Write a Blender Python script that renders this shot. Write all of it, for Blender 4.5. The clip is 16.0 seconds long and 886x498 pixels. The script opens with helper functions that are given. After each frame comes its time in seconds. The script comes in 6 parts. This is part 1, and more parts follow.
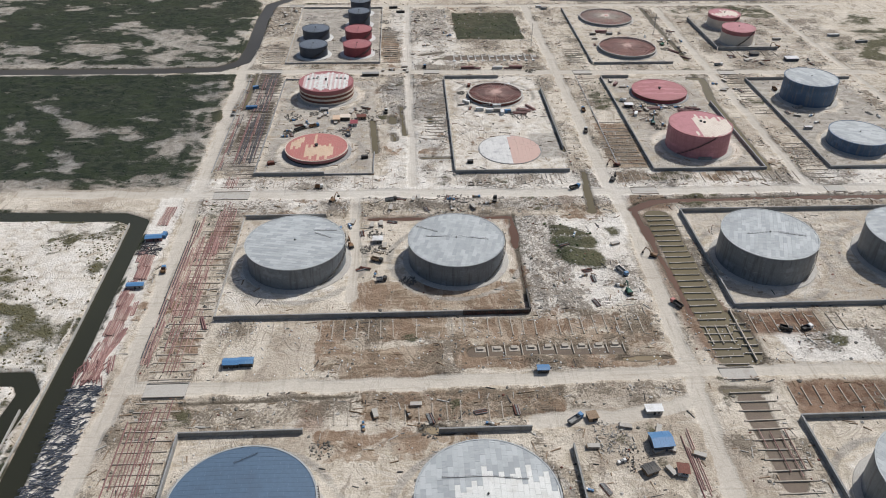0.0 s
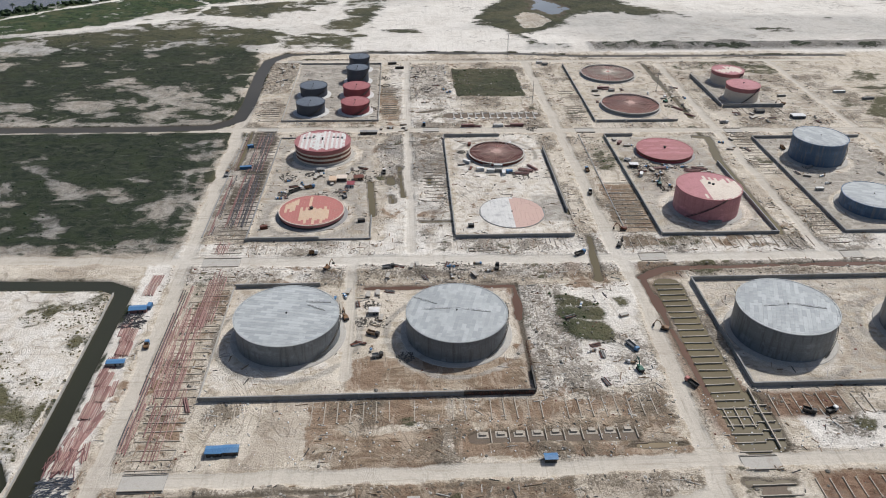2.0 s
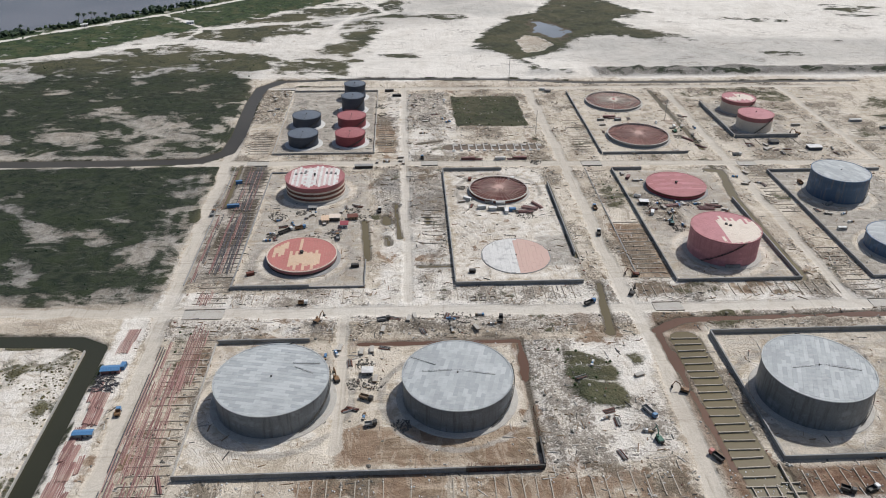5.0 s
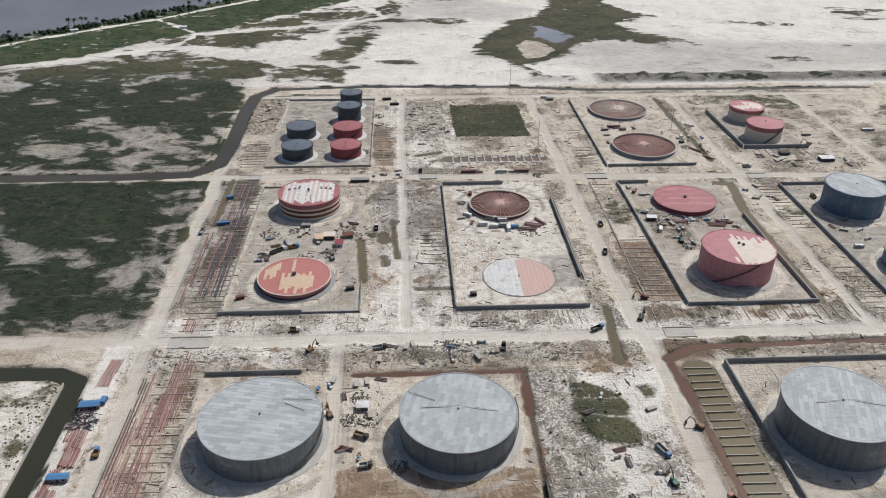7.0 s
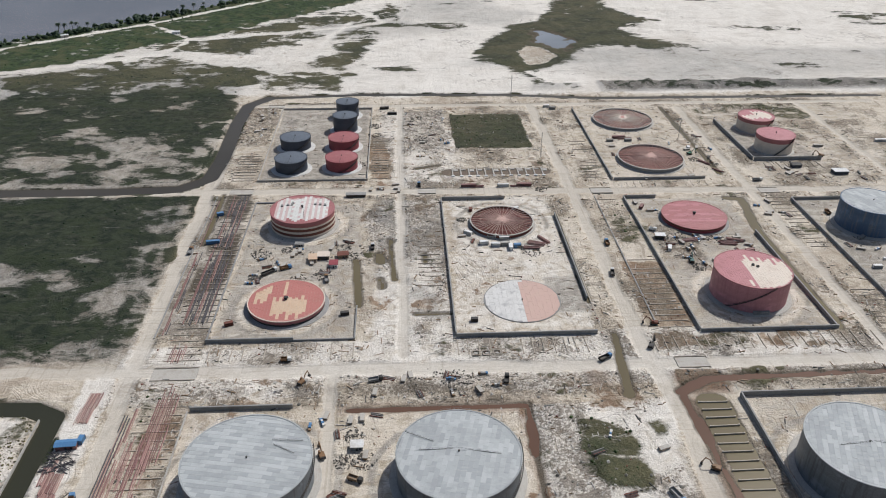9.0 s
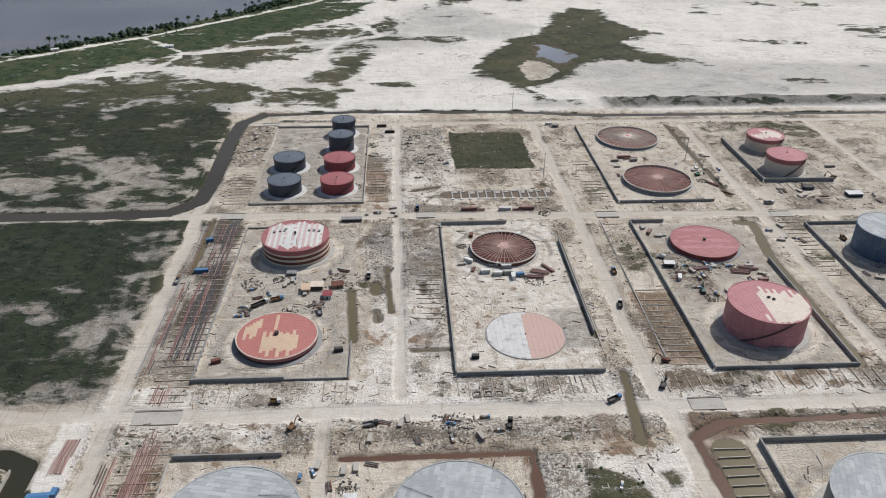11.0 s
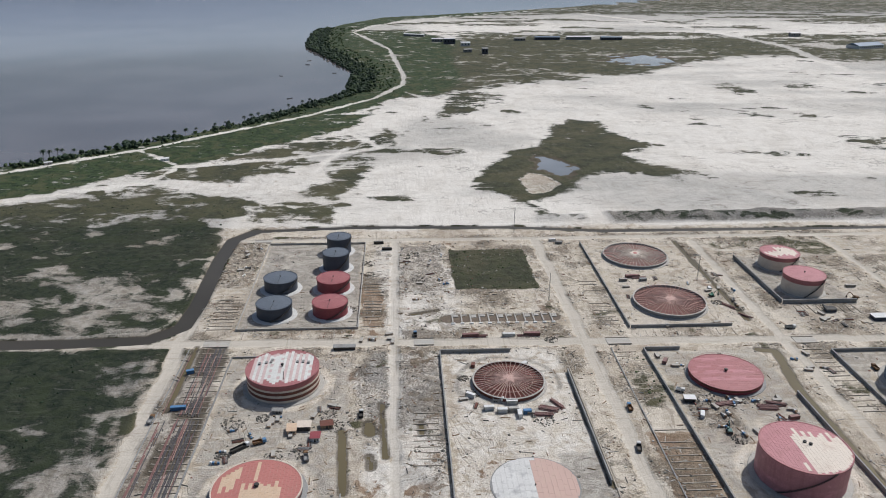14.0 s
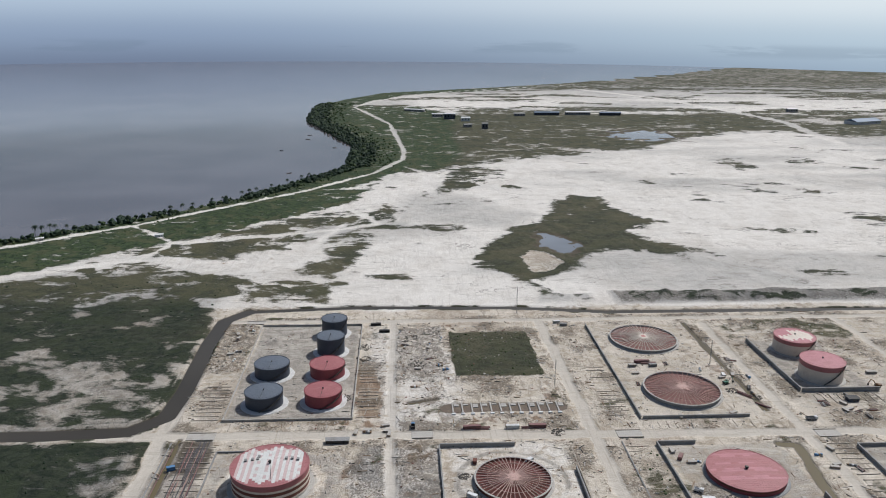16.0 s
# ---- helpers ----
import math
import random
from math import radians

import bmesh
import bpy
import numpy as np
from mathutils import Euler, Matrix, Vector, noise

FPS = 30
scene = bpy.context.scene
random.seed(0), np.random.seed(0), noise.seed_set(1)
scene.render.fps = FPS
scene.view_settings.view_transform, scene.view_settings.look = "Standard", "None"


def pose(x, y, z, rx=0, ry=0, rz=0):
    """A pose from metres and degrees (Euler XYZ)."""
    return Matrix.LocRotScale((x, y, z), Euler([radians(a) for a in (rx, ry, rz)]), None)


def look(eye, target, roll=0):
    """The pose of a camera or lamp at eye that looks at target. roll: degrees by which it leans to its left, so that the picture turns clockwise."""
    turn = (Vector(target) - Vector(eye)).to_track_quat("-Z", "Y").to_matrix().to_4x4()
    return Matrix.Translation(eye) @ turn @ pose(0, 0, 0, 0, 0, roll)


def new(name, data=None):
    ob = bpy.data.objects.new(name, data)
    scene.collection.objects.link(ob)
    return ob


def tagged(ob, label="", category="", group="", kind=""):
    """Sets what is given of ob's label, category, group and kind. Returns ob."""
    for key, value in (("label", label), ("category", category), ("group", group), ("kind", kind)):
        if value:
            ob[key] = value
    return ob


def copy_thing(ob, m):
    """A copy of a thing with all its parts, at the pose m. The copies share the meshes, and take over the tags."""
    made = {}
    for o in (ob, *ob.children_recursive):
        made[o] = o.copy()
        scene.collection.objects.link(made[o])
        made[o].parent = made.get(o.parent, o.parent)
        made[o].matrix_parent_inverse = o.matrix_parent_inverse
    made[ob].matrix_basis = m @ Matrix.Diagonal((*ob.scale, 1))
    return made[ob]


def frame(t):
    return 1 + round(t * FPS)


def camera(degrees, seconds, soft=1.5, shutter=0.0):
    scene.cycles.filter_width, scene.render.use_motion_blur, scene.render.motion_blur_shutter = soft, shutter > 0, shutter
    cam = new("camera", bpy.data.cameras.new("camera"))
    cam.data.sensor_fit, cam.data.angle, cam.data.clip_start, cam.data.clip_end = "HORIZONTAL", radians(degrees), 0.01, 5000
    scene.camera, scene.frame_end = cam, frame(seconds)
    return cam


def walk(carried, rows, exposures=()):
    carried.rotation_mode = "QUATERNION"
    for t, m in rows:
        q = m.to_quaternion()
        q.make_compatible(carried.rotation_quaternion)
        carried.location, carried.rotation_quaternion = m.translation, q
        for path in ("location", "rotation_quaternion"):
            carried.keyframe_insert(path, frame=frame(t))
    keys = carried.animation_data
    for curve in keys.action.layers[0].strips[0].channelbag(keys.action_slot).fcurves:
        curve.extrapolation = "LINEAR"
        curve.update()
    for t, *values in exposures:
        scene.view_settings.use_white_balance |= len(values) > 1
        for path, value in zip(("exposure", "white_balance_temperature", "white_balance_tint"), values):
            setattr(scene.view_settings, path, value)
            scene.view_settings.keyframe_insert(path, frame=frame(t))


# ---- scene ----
cam = camera(59.2, 16.0, soft=1.0)
METRES, EYE, TILT, LEAN, TURN = 225.7, 270.0, 0.0, 0.0, -3.2
ROWS = [
    (0.0, 0.0, 0.0, 0.0, 0.38, -34.13, -0.57),
    (0.5, -0.0005, 0.0317, 0.0005, 0.36, -33.62, -0.55),
    (1.0, -0.0006, 0.0627, 0.0006, 0.34, -32.7, -0.54),
    (1.5, -0.001, 0.0944, 0.0008, 0.34, -31.77, -0.56),
    (2.0, -0.0012, 0.1258, 0.0008, 0.35, -30.85, -0.57),
    (2.5, -0.0015, 0.1572, 0.0014, 0.34, -29.94, -0.59),
    (3.0, -0.0014, 0.188, 0.0007, 0.33, -29.81, -0.58),
    (3.5, -0.0015, 0.2195, 0.001, 0.31, -29.81, -0.55),
    (4.0, -0.0018, 0.2509, 0.0015, 0.29, -29.81, -0.53),
    (6.5, -0.0033, 0.4072, 0.0024, 0.17, -29.84, -0.45),
    (7.0, -0.0035, 0.4385, 0.0024, 0.14, -29.85, -0.43),
    (7.5, -0.0033, 0.4697, 0.0024, 0.13, -29.86, -0.43),
    (8.0, -0.004, 0.5011, 0.0025, 0.11, -29.86, -0.41),
    (8.5, -0.0042, 0.5326, 0.0034, 0.09, -29.88, -0.42),
    (9.0, -0.0044, 0.564, 0.0032, 0.07, -29.88, -0.43),
    (11.5, -0.0054, 0.7209, 0.0045, 0.01, -28.79, -0.48),
    (12.0, -0.0059, 0.7521, 0.0043, -0.01, -27.42, -0.46),
    (12.5, -0.0063, 0.7833, 0.0041, -0.03, -26.05, -0.44),
    (13.0, -0.0063, 0.8142, 0.0047, -0.04, -24.68, -0.42),
    (13.5, -0.0058, 0.8449, 0.0047, -0.03, -23.33, -0.42),
    (14.0, -0.0063, 0.8764, 0.0035, -0.07, -21.95, -0.41),
    (14.5, -0.0057, 0.9075, 0.0041, -0.05, -20.61, -0.4),
    (15.0, -0.0064, 0.9386, 0.0038, -0.05, -19.24, -0.45),
    (15.5, -0.0064, 0.9697, 0.0036, -0.04, -17.88, -0.48),
    (16.0, -0.0064, 0.9998, 0.0034, -0.04, -16.78, -0.52),
]
walk(cam, [(t, pose(0, 0, EYE, TILT, LEAN, TURN) @ pose(METRES * x, METRES * y, METRES * z, 90 + pitch, roll, yaw)) for t, x, y, z, yaw, pitch, roll in ROWS],
     exposures=[(0.0, -0.01, 6330, 10), (7.0, -0.05, 6320, 10), (12.5, -0.11, 6270, 10), (16.0, -0.15, 6160, 10)])

# ---------------------------------------------------------------- light
SUN_EL, SUN_AZ = 53.0, 48.0          # degrees; azimuth clockwise from +y
world = bpy.data.worlds.new("sky")
scene.world = world
world.use_nodes = True
wn = world.node_tree.nodes
sky = wn.new("ShaderNodeTexSky")
sky.sky_type = "NISHITA"
sky.sun_disc = False
sky.sun_elevation, sky.sun_rotation = radians(SUN_EL), radians(SUN_AZ)
sky.air_density, sky.dust_density = 1.0, 2.5
world.node_tree.links.new(sky.outputs[0], wn["Background"].inputs[0])
wn["Background"].inputs[1].default_value = 0.08
sun = new("sun", bpy.data.lights.new("sun", "SUN"))
sun.data.energy, sun.data.angle, sun.data.color = 3.75, radians(0.6), (1.0, 0.97, 0.94)
_a, _e = radians(SUN_AZ), radians(SUN_EL)
sun.matrix_world = look((1000 * math.sin(_a) * math.cos(_e), 1000 * math.cos(_a) * math.cos(_e), 1000 * math.sin(_e)), (0, 0, 0))


# ---------------------------------------------------------------- materials
class Nodes:
    """A small builder for node materials."""

    def __init__(self, name):
        self.mat = bpy.data.materials.new(name)
        self.mat.use_nodes = True
        self.t = self.mat.node_tree
        self.n = self.t.nodes
        self.bsdf = self.n["Principled BSDF"]
        tc = self.n.new("ShaderNodeTexCoord")
        geo = self.n.new("ShaderNodeNewGeometry")
        self.obj, self.pos = tc.outputs["Object"], geo.outputs["Position"]

    def put(self, socket, value):
        if hasattr(value, "is_linked"):
            self.t.links.new(value, socket)
        elif isinstance(value, tuple) and len(value) == 3 and socket.type == "RGBA":
            socket.default_value = (*value, 1)
        else:
            socket.default_value = value

    def noise(self, scale, detail=4, rough=0.55, at=None, stretch=None, warp=0.0):
        at = self.pos if at is None else at
        if stretch:
            mp = self.n.new("ShaderNodeMapping")
            self.put(mp.inputs["Vector"], at)
            mp.inputs["Scale"].default_value = stretch[:3]
            if len(stretch) > 3:
                mp.inputs["Rotation"].default_value = (0, 0, radians(stretch[3]))
            at = mp.outputs[0]
        k = self.n.new("ShaderNodeTexNoise")
        self.put(k.inputs["Vector"], at)
        k.inputs["Scale"].default_value, k.inputs["Detail"].default_value = scale, detail
        k.inputs["Roughness"].default_value, k.inputs["Distortion"].default_value = rough, warp
        return k.outputs[0]

    def math(self, op, a, b=0.0, c=0.0):
        k = self.n.new("ShaderNodeMath")
        k.operation = op
        for s, v in zip(k.inputs, (a, b, c)):
            self.put(s, v)
        return k.outputs[0]

    def step(self, v, lo, hi, a=0.0, b=1.0):
        k = self.n.new("ShaderNodeMapRange")
        k.interpolation_type = "SMOOTHSTEP"
        for s, x in zip(k.inputs, (v, lo, hi, a, b)):
            self.put(s, x)
        return k.outputs[0]

    def mix(self, f, a, b, how="MIX"):
        k = self.n.new("ShaderNodeMix")
        k.data_type, k.blend_type = "RGBA", how
        for s, v in ((k.inputs[0], f), (k.inputs[6], a), (k.inputs[7], b)):
            self.put(s, v)
        return k.outputs[2]

    def random(self):
        return self.n.new("ShaderNodeObjectInfo").outputs["Random"]

    def island(self):
        return self.n.new("ShaderNodeNewGeometry").outputs["Random Per Island"]

    def attribute(self, name):
        k = self.n.new("ShaderNodeAttribute")
        k.attribute_name = name
        s = self.n.new("ShaderNodeSeparateColor")
        self.t.links.new(k.outputs["Color"], s.inputs[0])
        return s.outputs[0], s.outputs[1], s.outputs[2]

    def done(self, colour, rough=0.8, metal=0.0, bump=None, depth=0.05, spec=0.4):
        self.put(self.bsdf.inputs["Base Color"], colour)
        self.put(self.bsdf.inputs["Roughness"], rough)
        self.put(self.bsdf.inputs["Metallic"], metal)
        self.put(self.bsdf.inputs["Specular IOR Level"], spec)
        if bump is not None:
            b = self.n.new("ShaderNodeBump")
            b.inputs["Distance"].default_value = depth
            self.put(b.inputs["Height"], bump)
            self.t.links.new(b.outputs[0], self.bsdf.inputs["Normal"])
        return self.mat


def plain(name, colour, rough=0.7, metal=0.0, vary=0.25, dirt=(0.22, 0.18, 0.13), dirty=0.35, scale=0.6):
    """Paint, steel or concrete with grain, stains and some difference from piece to piece."""
    k = Nodes(name)
    big, fine = k.noise(scale * 0.3, 5), k.noise(scale * 4, 4)
    lo, hi = tuple(c * (1 - vary) for c in colour), tuple(min(1, c * (1 + vary * 0.6)) for c in colour)
    c = k.mix(k.step(fine, 0.3, 0.7), lo, hi)
    c = k.mix(k.math("MULTIPLY", k.random(), vary), c, tuple(x * 0.6 for x in colour))
    c = k.mix(k.math("MULTIPLY", k.step(big, 0.5, 0.72), dirty), c, dirt)
    return k.done(c, rough, metal, fine, 0.02)


def shell_paint(name, colour, stain, rough=0.55, metal=0.1):
    """Painted or bare shell plates: rain streaks, rust and a seam between plates."""
    k = Nodes(name)
    run = k.noise(0.55, 6, 0.6, stretch=(1.0, 1.0, 0.09))
    blotch, fine = k.noise(0.12, 6, 0.65), k.noise(1.6, 4)
    c = k.mix(k.step(fine, 0.3, 0.7), tuple(x * 0.88 for x in colour), tuple(x * 1.08 for x in colour))
    c = k.mix(k.math("MULTIPLY", k.step(run, 0.48, 0.66), 0.6), c, stain)
    c = k.mix(k.math("MULTIPLY", k.step(blotch, 0.53, 0.68), 0.5), c, tuple(min(1, x * 1.7 + 0.02) for x in colour))
    c = k.mix(k.math("MULTIPLY", k.random(), 0.22), c, tuple(x * 0.55 for x in colour))
    return k.done(c, rough, metal, k.noise(0.4, 3), 0.06)


M_CONC = plain("concrete", (0.27, 0.27, 0.26), 0.85, dirt=(0.15, 0.13, 0.11), dirty=0.5)
M_CONC_PALE = plain("pale_concrete", (0.42, 0.40, 0.36), 0.85)
M_SLEEPER = plain("sleeper_concrete", (0.40, 0.355, 0.29), 0.85)


def plate_grey():
    """Weathered roof plates that differ from one to the next, with stains and scratches."""
    k = Nodes("galvanised_plate")
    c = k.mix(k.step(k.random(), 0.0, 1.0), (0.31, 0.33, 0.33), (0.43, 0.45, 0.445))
    c = k.mix(k.math("MULTIPLY", k.step(k.noise(0.09, 5, 0.6), 0.46, 0.64), 0.45), c, (0.27, 0.285, 0.285))
    c = k.mix(k.math("MULTIPLY", k.step(k.noise(0.5, 6, 0.65, stretch=(0.25, 1.0, 1.0, -20)), 0.52, 0.62), 0.22), c, (0.48, 0.49, 0.48))
    c = k.mix(k.math("MULTIPLY", k.step(k.noise(2.2, 4, 0.6), 0.5, 0.66), 0.2), c, (0.24, 0.25, 0.25))
    return k.done(c, 0.72, 0.0, k.noise(0.5, 3), 0.04)


M_GREY_PLATE = plate_grey()
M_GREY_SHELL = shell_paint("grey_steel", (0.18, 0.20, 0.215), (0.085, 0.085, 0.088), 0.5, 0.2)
M_WHITE_PLATE = plain("white_primed_plate", (0.62, 0.62, 0.58), 0.6, 0.0, 0.12, (0.4, 0.38, 0.33), 0.4)
M_BLUE_PLATE = plain("blue_grey_plate", (0.10, 0.15, 0.21), 0.4, 0.1, 0.08, (0.08, 0.11, 0.15), 0.5, 0.15)
M_BLUE_SHELL = shell_paint("blue_steel", (0.080, 0.135, 0.215), (0.20, 0.20, 0.20))
M_PINK_SHELL = shell_paint("pink_red_shell", (0.46, 0.205, 0.22), (0.36, 0.15, 0.16), 0.6, 0.0)
# small tanks: roof plates set lighter than the shell colour, blue and crimson
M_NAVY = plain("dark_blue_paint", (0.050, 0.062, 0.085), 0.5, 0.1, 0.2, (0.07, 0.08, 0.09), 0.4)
M_NAVY_TOP = plain("lighter_blue_plate", (0.13, 0.15, 0.175), 0.5, 0.1, 0.2, (0.10, 0.12, 0.15), 0.4)
M_RED = plain("red_primer", (0.36, 0.14, 0.14), 0.6, 0.0, 0.18, (0.25, 0.10, 0.09), 0.5)
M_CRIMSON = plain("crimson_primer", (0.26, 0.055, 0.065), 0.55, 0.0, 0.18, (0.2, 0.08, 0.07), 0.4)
M_CRIMSON_TOP = plain("lighter_crimson_plate", (0.34, 0.12, 0.12), 0.55, 0.0, 0.18, (0.4, 0.2, 0.18), 0.4)
M_SALMON = plain("salmon_primer_plate", (0.43, 0.165, 0.14), 0.6, 0.0, 0.12, (0.33, 0.15, 0.12), 0.4)
M_PINK = plain("pink_red_plate", (0.43, 0.18, 0.19), 0.6, 0.0, 0.14, (0.29, 0.11, 0.11), 0.5)
M_YELLOW = plain("bare_cream_plate", (0.58, 0.43, 0.30), 0.6, 0.0, 0.15, (0.5, 0.32, 0.2), 0.5)
M_CREAM = plain("cream_white_plate", (0.62, 0.54, 0.45), 0.6, 0.0, 0.12, (0.45, 0.34, 0.27), 0.5)
M_RUST = plain("rusty_steel", (0.17, 0.065, 0.045), 0.75, 0.1, 0.3, (0.09, 0.05, 0.04), 0.5)
M_RUST_PALE = plain("dusty_rust", (0.37, 0.225, 0.195), 0.8, 0.0, 0.25, (0.40, 0.33, 0.27), 0.6)
M_PIPE_RED = plain("red_oxide_pipe", (0.215, 0.105, 0.095), 0.6, 0.0, 0.3, (0.24, 0.17, 0.13), 0.5)
M_PIPE_DARK = plain("black_coated_pipe", (0.062, 0.058, 0.062), 0.55, 0.0, 0.4, (0.12, 0.12, 0.13), 0.3)
M_PIPE_SLATE = plain("slate_coated_pipe", (0.085, 0.095, 0.115), 0.45, 0.0, 0.4, (0.16, 0.16, 0.165), 0.3)
M_RUST_PINK = plain("dusty_pink_floor", (0.40, 0.215, 0.185), 0.85, 0.0, 0.2, (0.30, 0.15, 0.125), 0.6)
M_RUST_FLOOR = plain("rusty_floor_plate", (0.22, 0.075, 0.062), 0.8, 0.0, 0.3, (0.14, 0.07, 0.055), 0.5)
M_RAFTER = plain("pale_rust_rafter", (0.50, 0.33, 0.28), 0.8, 0.0, 0.3)
M_SLAB = plain("dusty_slab", (0.42, 0.395, 0.35), 0.9, 0.0, 0.15)
M_DARK = plain("dark_steel", (0.05, 0.048, 0.045), 0.6, 0.2, 0.3)
M_ROOF_BLUE = plain("blue_roof_sheet", (0.08, 0.20, 0.37), 0.45, 0.0, 0.15, (0.2, 0.3, 0.4), 0.4)
M_CANVAS = plain("white_sheet_metal", (0.66, 0.66, 0.64), 0.5, 0.0, 0.12)
M_TYRE = plain("rubber", (0.03, 0.03, 0.03), 0.8)
M_MACHINE = plain("worn_machine_paint", (0.20, 0.11, 0.05), 0.6, 0.0, 0.3)
M_GLASS = plain("dark_window", (0.02, 0.025, 0.03), 0.15, 0.0, 0.1)
M_TIMBER = plain("weathered_timber", (0.27, 0.19, 0.12), 0.8, 0.0, 0.35)
M_ROSE_PLATE = plain("rosy_white_plate", (0.56, 0.43, 0.40), 0.6, 0.0, 0.12, (0.45, 0.3, 0.27), 0.5)
M_PALE_RING = plain("limewashed_concrete", (0.58, 0.575, 0.55), 0.85, dirty=0.3)
M_BERM = plain("dark_spoil", (0.16, 0.15, 0.13), 0.95, 0.0, 0.4)


def foliage(name, colour):
    k = Nodes(name)
    f = k.noise(0.5, 3)
    c = k.mix(k.step(f, 0.3, 0.7), tuple(x * 0.55 for x in colour), tuple(x * 1.35 for x in colour))
    c = k.mix(k.math("MULTIPLY", k.island(), 0.45), c, (colour[0] * 1.5, colour[1] * 1.2, colour[2] * 0.8))
    return k.done(c, 0.75, spec=0.2)


M_LEAF = foliage("foliage", (0.040, 0.066, 0.027))
M_LEAF_DARK = foliage("mangrove_foliage", (0.022, 0.040, 0.024))
M_LEAF_KHAKI = foliage("dry_scrub_foliage", (0.105, 0.098, 0.052))
M_TRUNK = plain("bark", (0.12, 0.10, 0.08), 0.9)


def water_material(name, colour, rough=0.12, wave=0.25, spec=0.3):
    k = Nodes(name)
    big = k.noise(0.006, 3)
    c = k.mix(k.step(big, 0.35, 0.65), tuple(x * 0.85 for x in colour), tuple(x * 1.15 for x in colour))
    return k.done(c, rough, 0.0, k.noise(0.35, 4), wave, spec)


M_SEA = water_material("estuary_water", (0.130, 0.120, 0.122), 0.10, 0.02, 0.5)
M_CANAL = water_material("dark_canal_water", (0.030, 0.030, 0.018), 0.12, 0.05)
M_CANAL_GREY = water_material("silty_canal_water", (0.058, 0.051, 0.040), 0.3, 0.03, 0.15)
M_EARTH_FLOOR = plain("dark_earth", (0.13, 0.095, 0.065), 0.7, 0.0, 0.3, (0.2, 0.16, 0.11), 0.6)
M_POND_OLIVE = water_material("olive_pond", (0.125, 0.102, 0.055), 0.25, 0.03)
M_POND_RED = water_material("red_mud_water", (0.115, 0.064, 0.042), 0.2, 0.03)
M_POND_TAN = water_material("tan_water", (0.24, 0.19, 0.12), 0.15, 0.05)
M_POND_GREY = water_material("grey_pond", (0.20, 0.21, 0.22), 0.1, 0.05)


# ---------------------------------------------------------------- numeric fields for the ground
def lattice(ix, iy, seed):
    h = (ix * 374761393 + iy * 668265263 + seed * 982451653) & 0xFFFFFFFF
    h = ((h ^ (h >> 13)) * 1274126177) & 0xFFFFFFFF
    return ((h ^ (h >> 16)) & 0xFFFF) / 65535.0


def vnoise(x, y, size, seed=0):
    x, y = x / size, y / size
    fx, fy = np.floor(x), np.floor(y)
    ix, iy = fx.astype(np.int64), fy.astype(np.int64)
    u, v = x - fx, y - fy
    u, v = u * u * (3 - 2 * u), v * v * (3 - 2 * v)
    a, b = lattice(ix, iy, seed), lattice(ix + 1, iy, seed)
    c, d = lattice(ix, iy + 1, seed), lattice(ix + 1, iy + 1, seed)
    return (a + (b - a) * u) * (1 - v) + (c + (d - c) * u) * v


def fbm(x, y, size, seed=0, octaves=4):
    total, amp, norm = 0, 1.0, 0
    for i in range(octaves):
        total = total + amp * vnoise(x + 17.3 * i, y - 9.1 * i, size / 2 ** i, seed + i)
        norm += amp
        amp *= 0.5
    return total / norm


def box_d(x, y, x0, x1, y0, y1):
    """Distance to a rectangle, negative inside."""
    dx, dy = np.maximum(x0 - x, x - x1), np.maximum(y0 - y, y - y1)
    return np.where((dx > 0) & (dy > 0), np.hypot(np.maximum(dx, 0), np.maximum(dy, 0)), np.maximum(dx, dy))


def line_d(x, y, pts):
    best = np.full_like(x, 1e9)
    for (ax, ay), (bx, by) in zip(pts, pts[1:]):
        vx, vy = bx - ax, by - ay
        s = np.clip(((x - ax) * vx + (y - ay) * vy) / (vx * vx + vy * vy), 0, 1)
        best = np.minimum(best, np.hypot(x - ax - s * vx, y - ay - s * vy))
    return best


def poly_d(x, y, pts):
    inside = np.zeros(x.shape, bool)
    for (ax, ay), (bx, by) in zip(pts, pts[1:] + pts[:1]):
        if ay != by:
            inside ^= ((ay > y) != (by > y)) & (x < (bx - ax) * (y - ay) / (by - ay) + ax)
    d = line_d(x, y, pts + pts[:1])
    return np.where(inside, -d, d)


def soft(d, w):
    """1 inside, 0 outside, over the width w."""
    return np.clip(0.5 - d / w, 0, 1)


def heap(x, y, cx, cy, rx, ry, h):
    return h * np.exp(-(((x - cx) / rx) ** 2 + ((y - cy) / ry) ** 2))


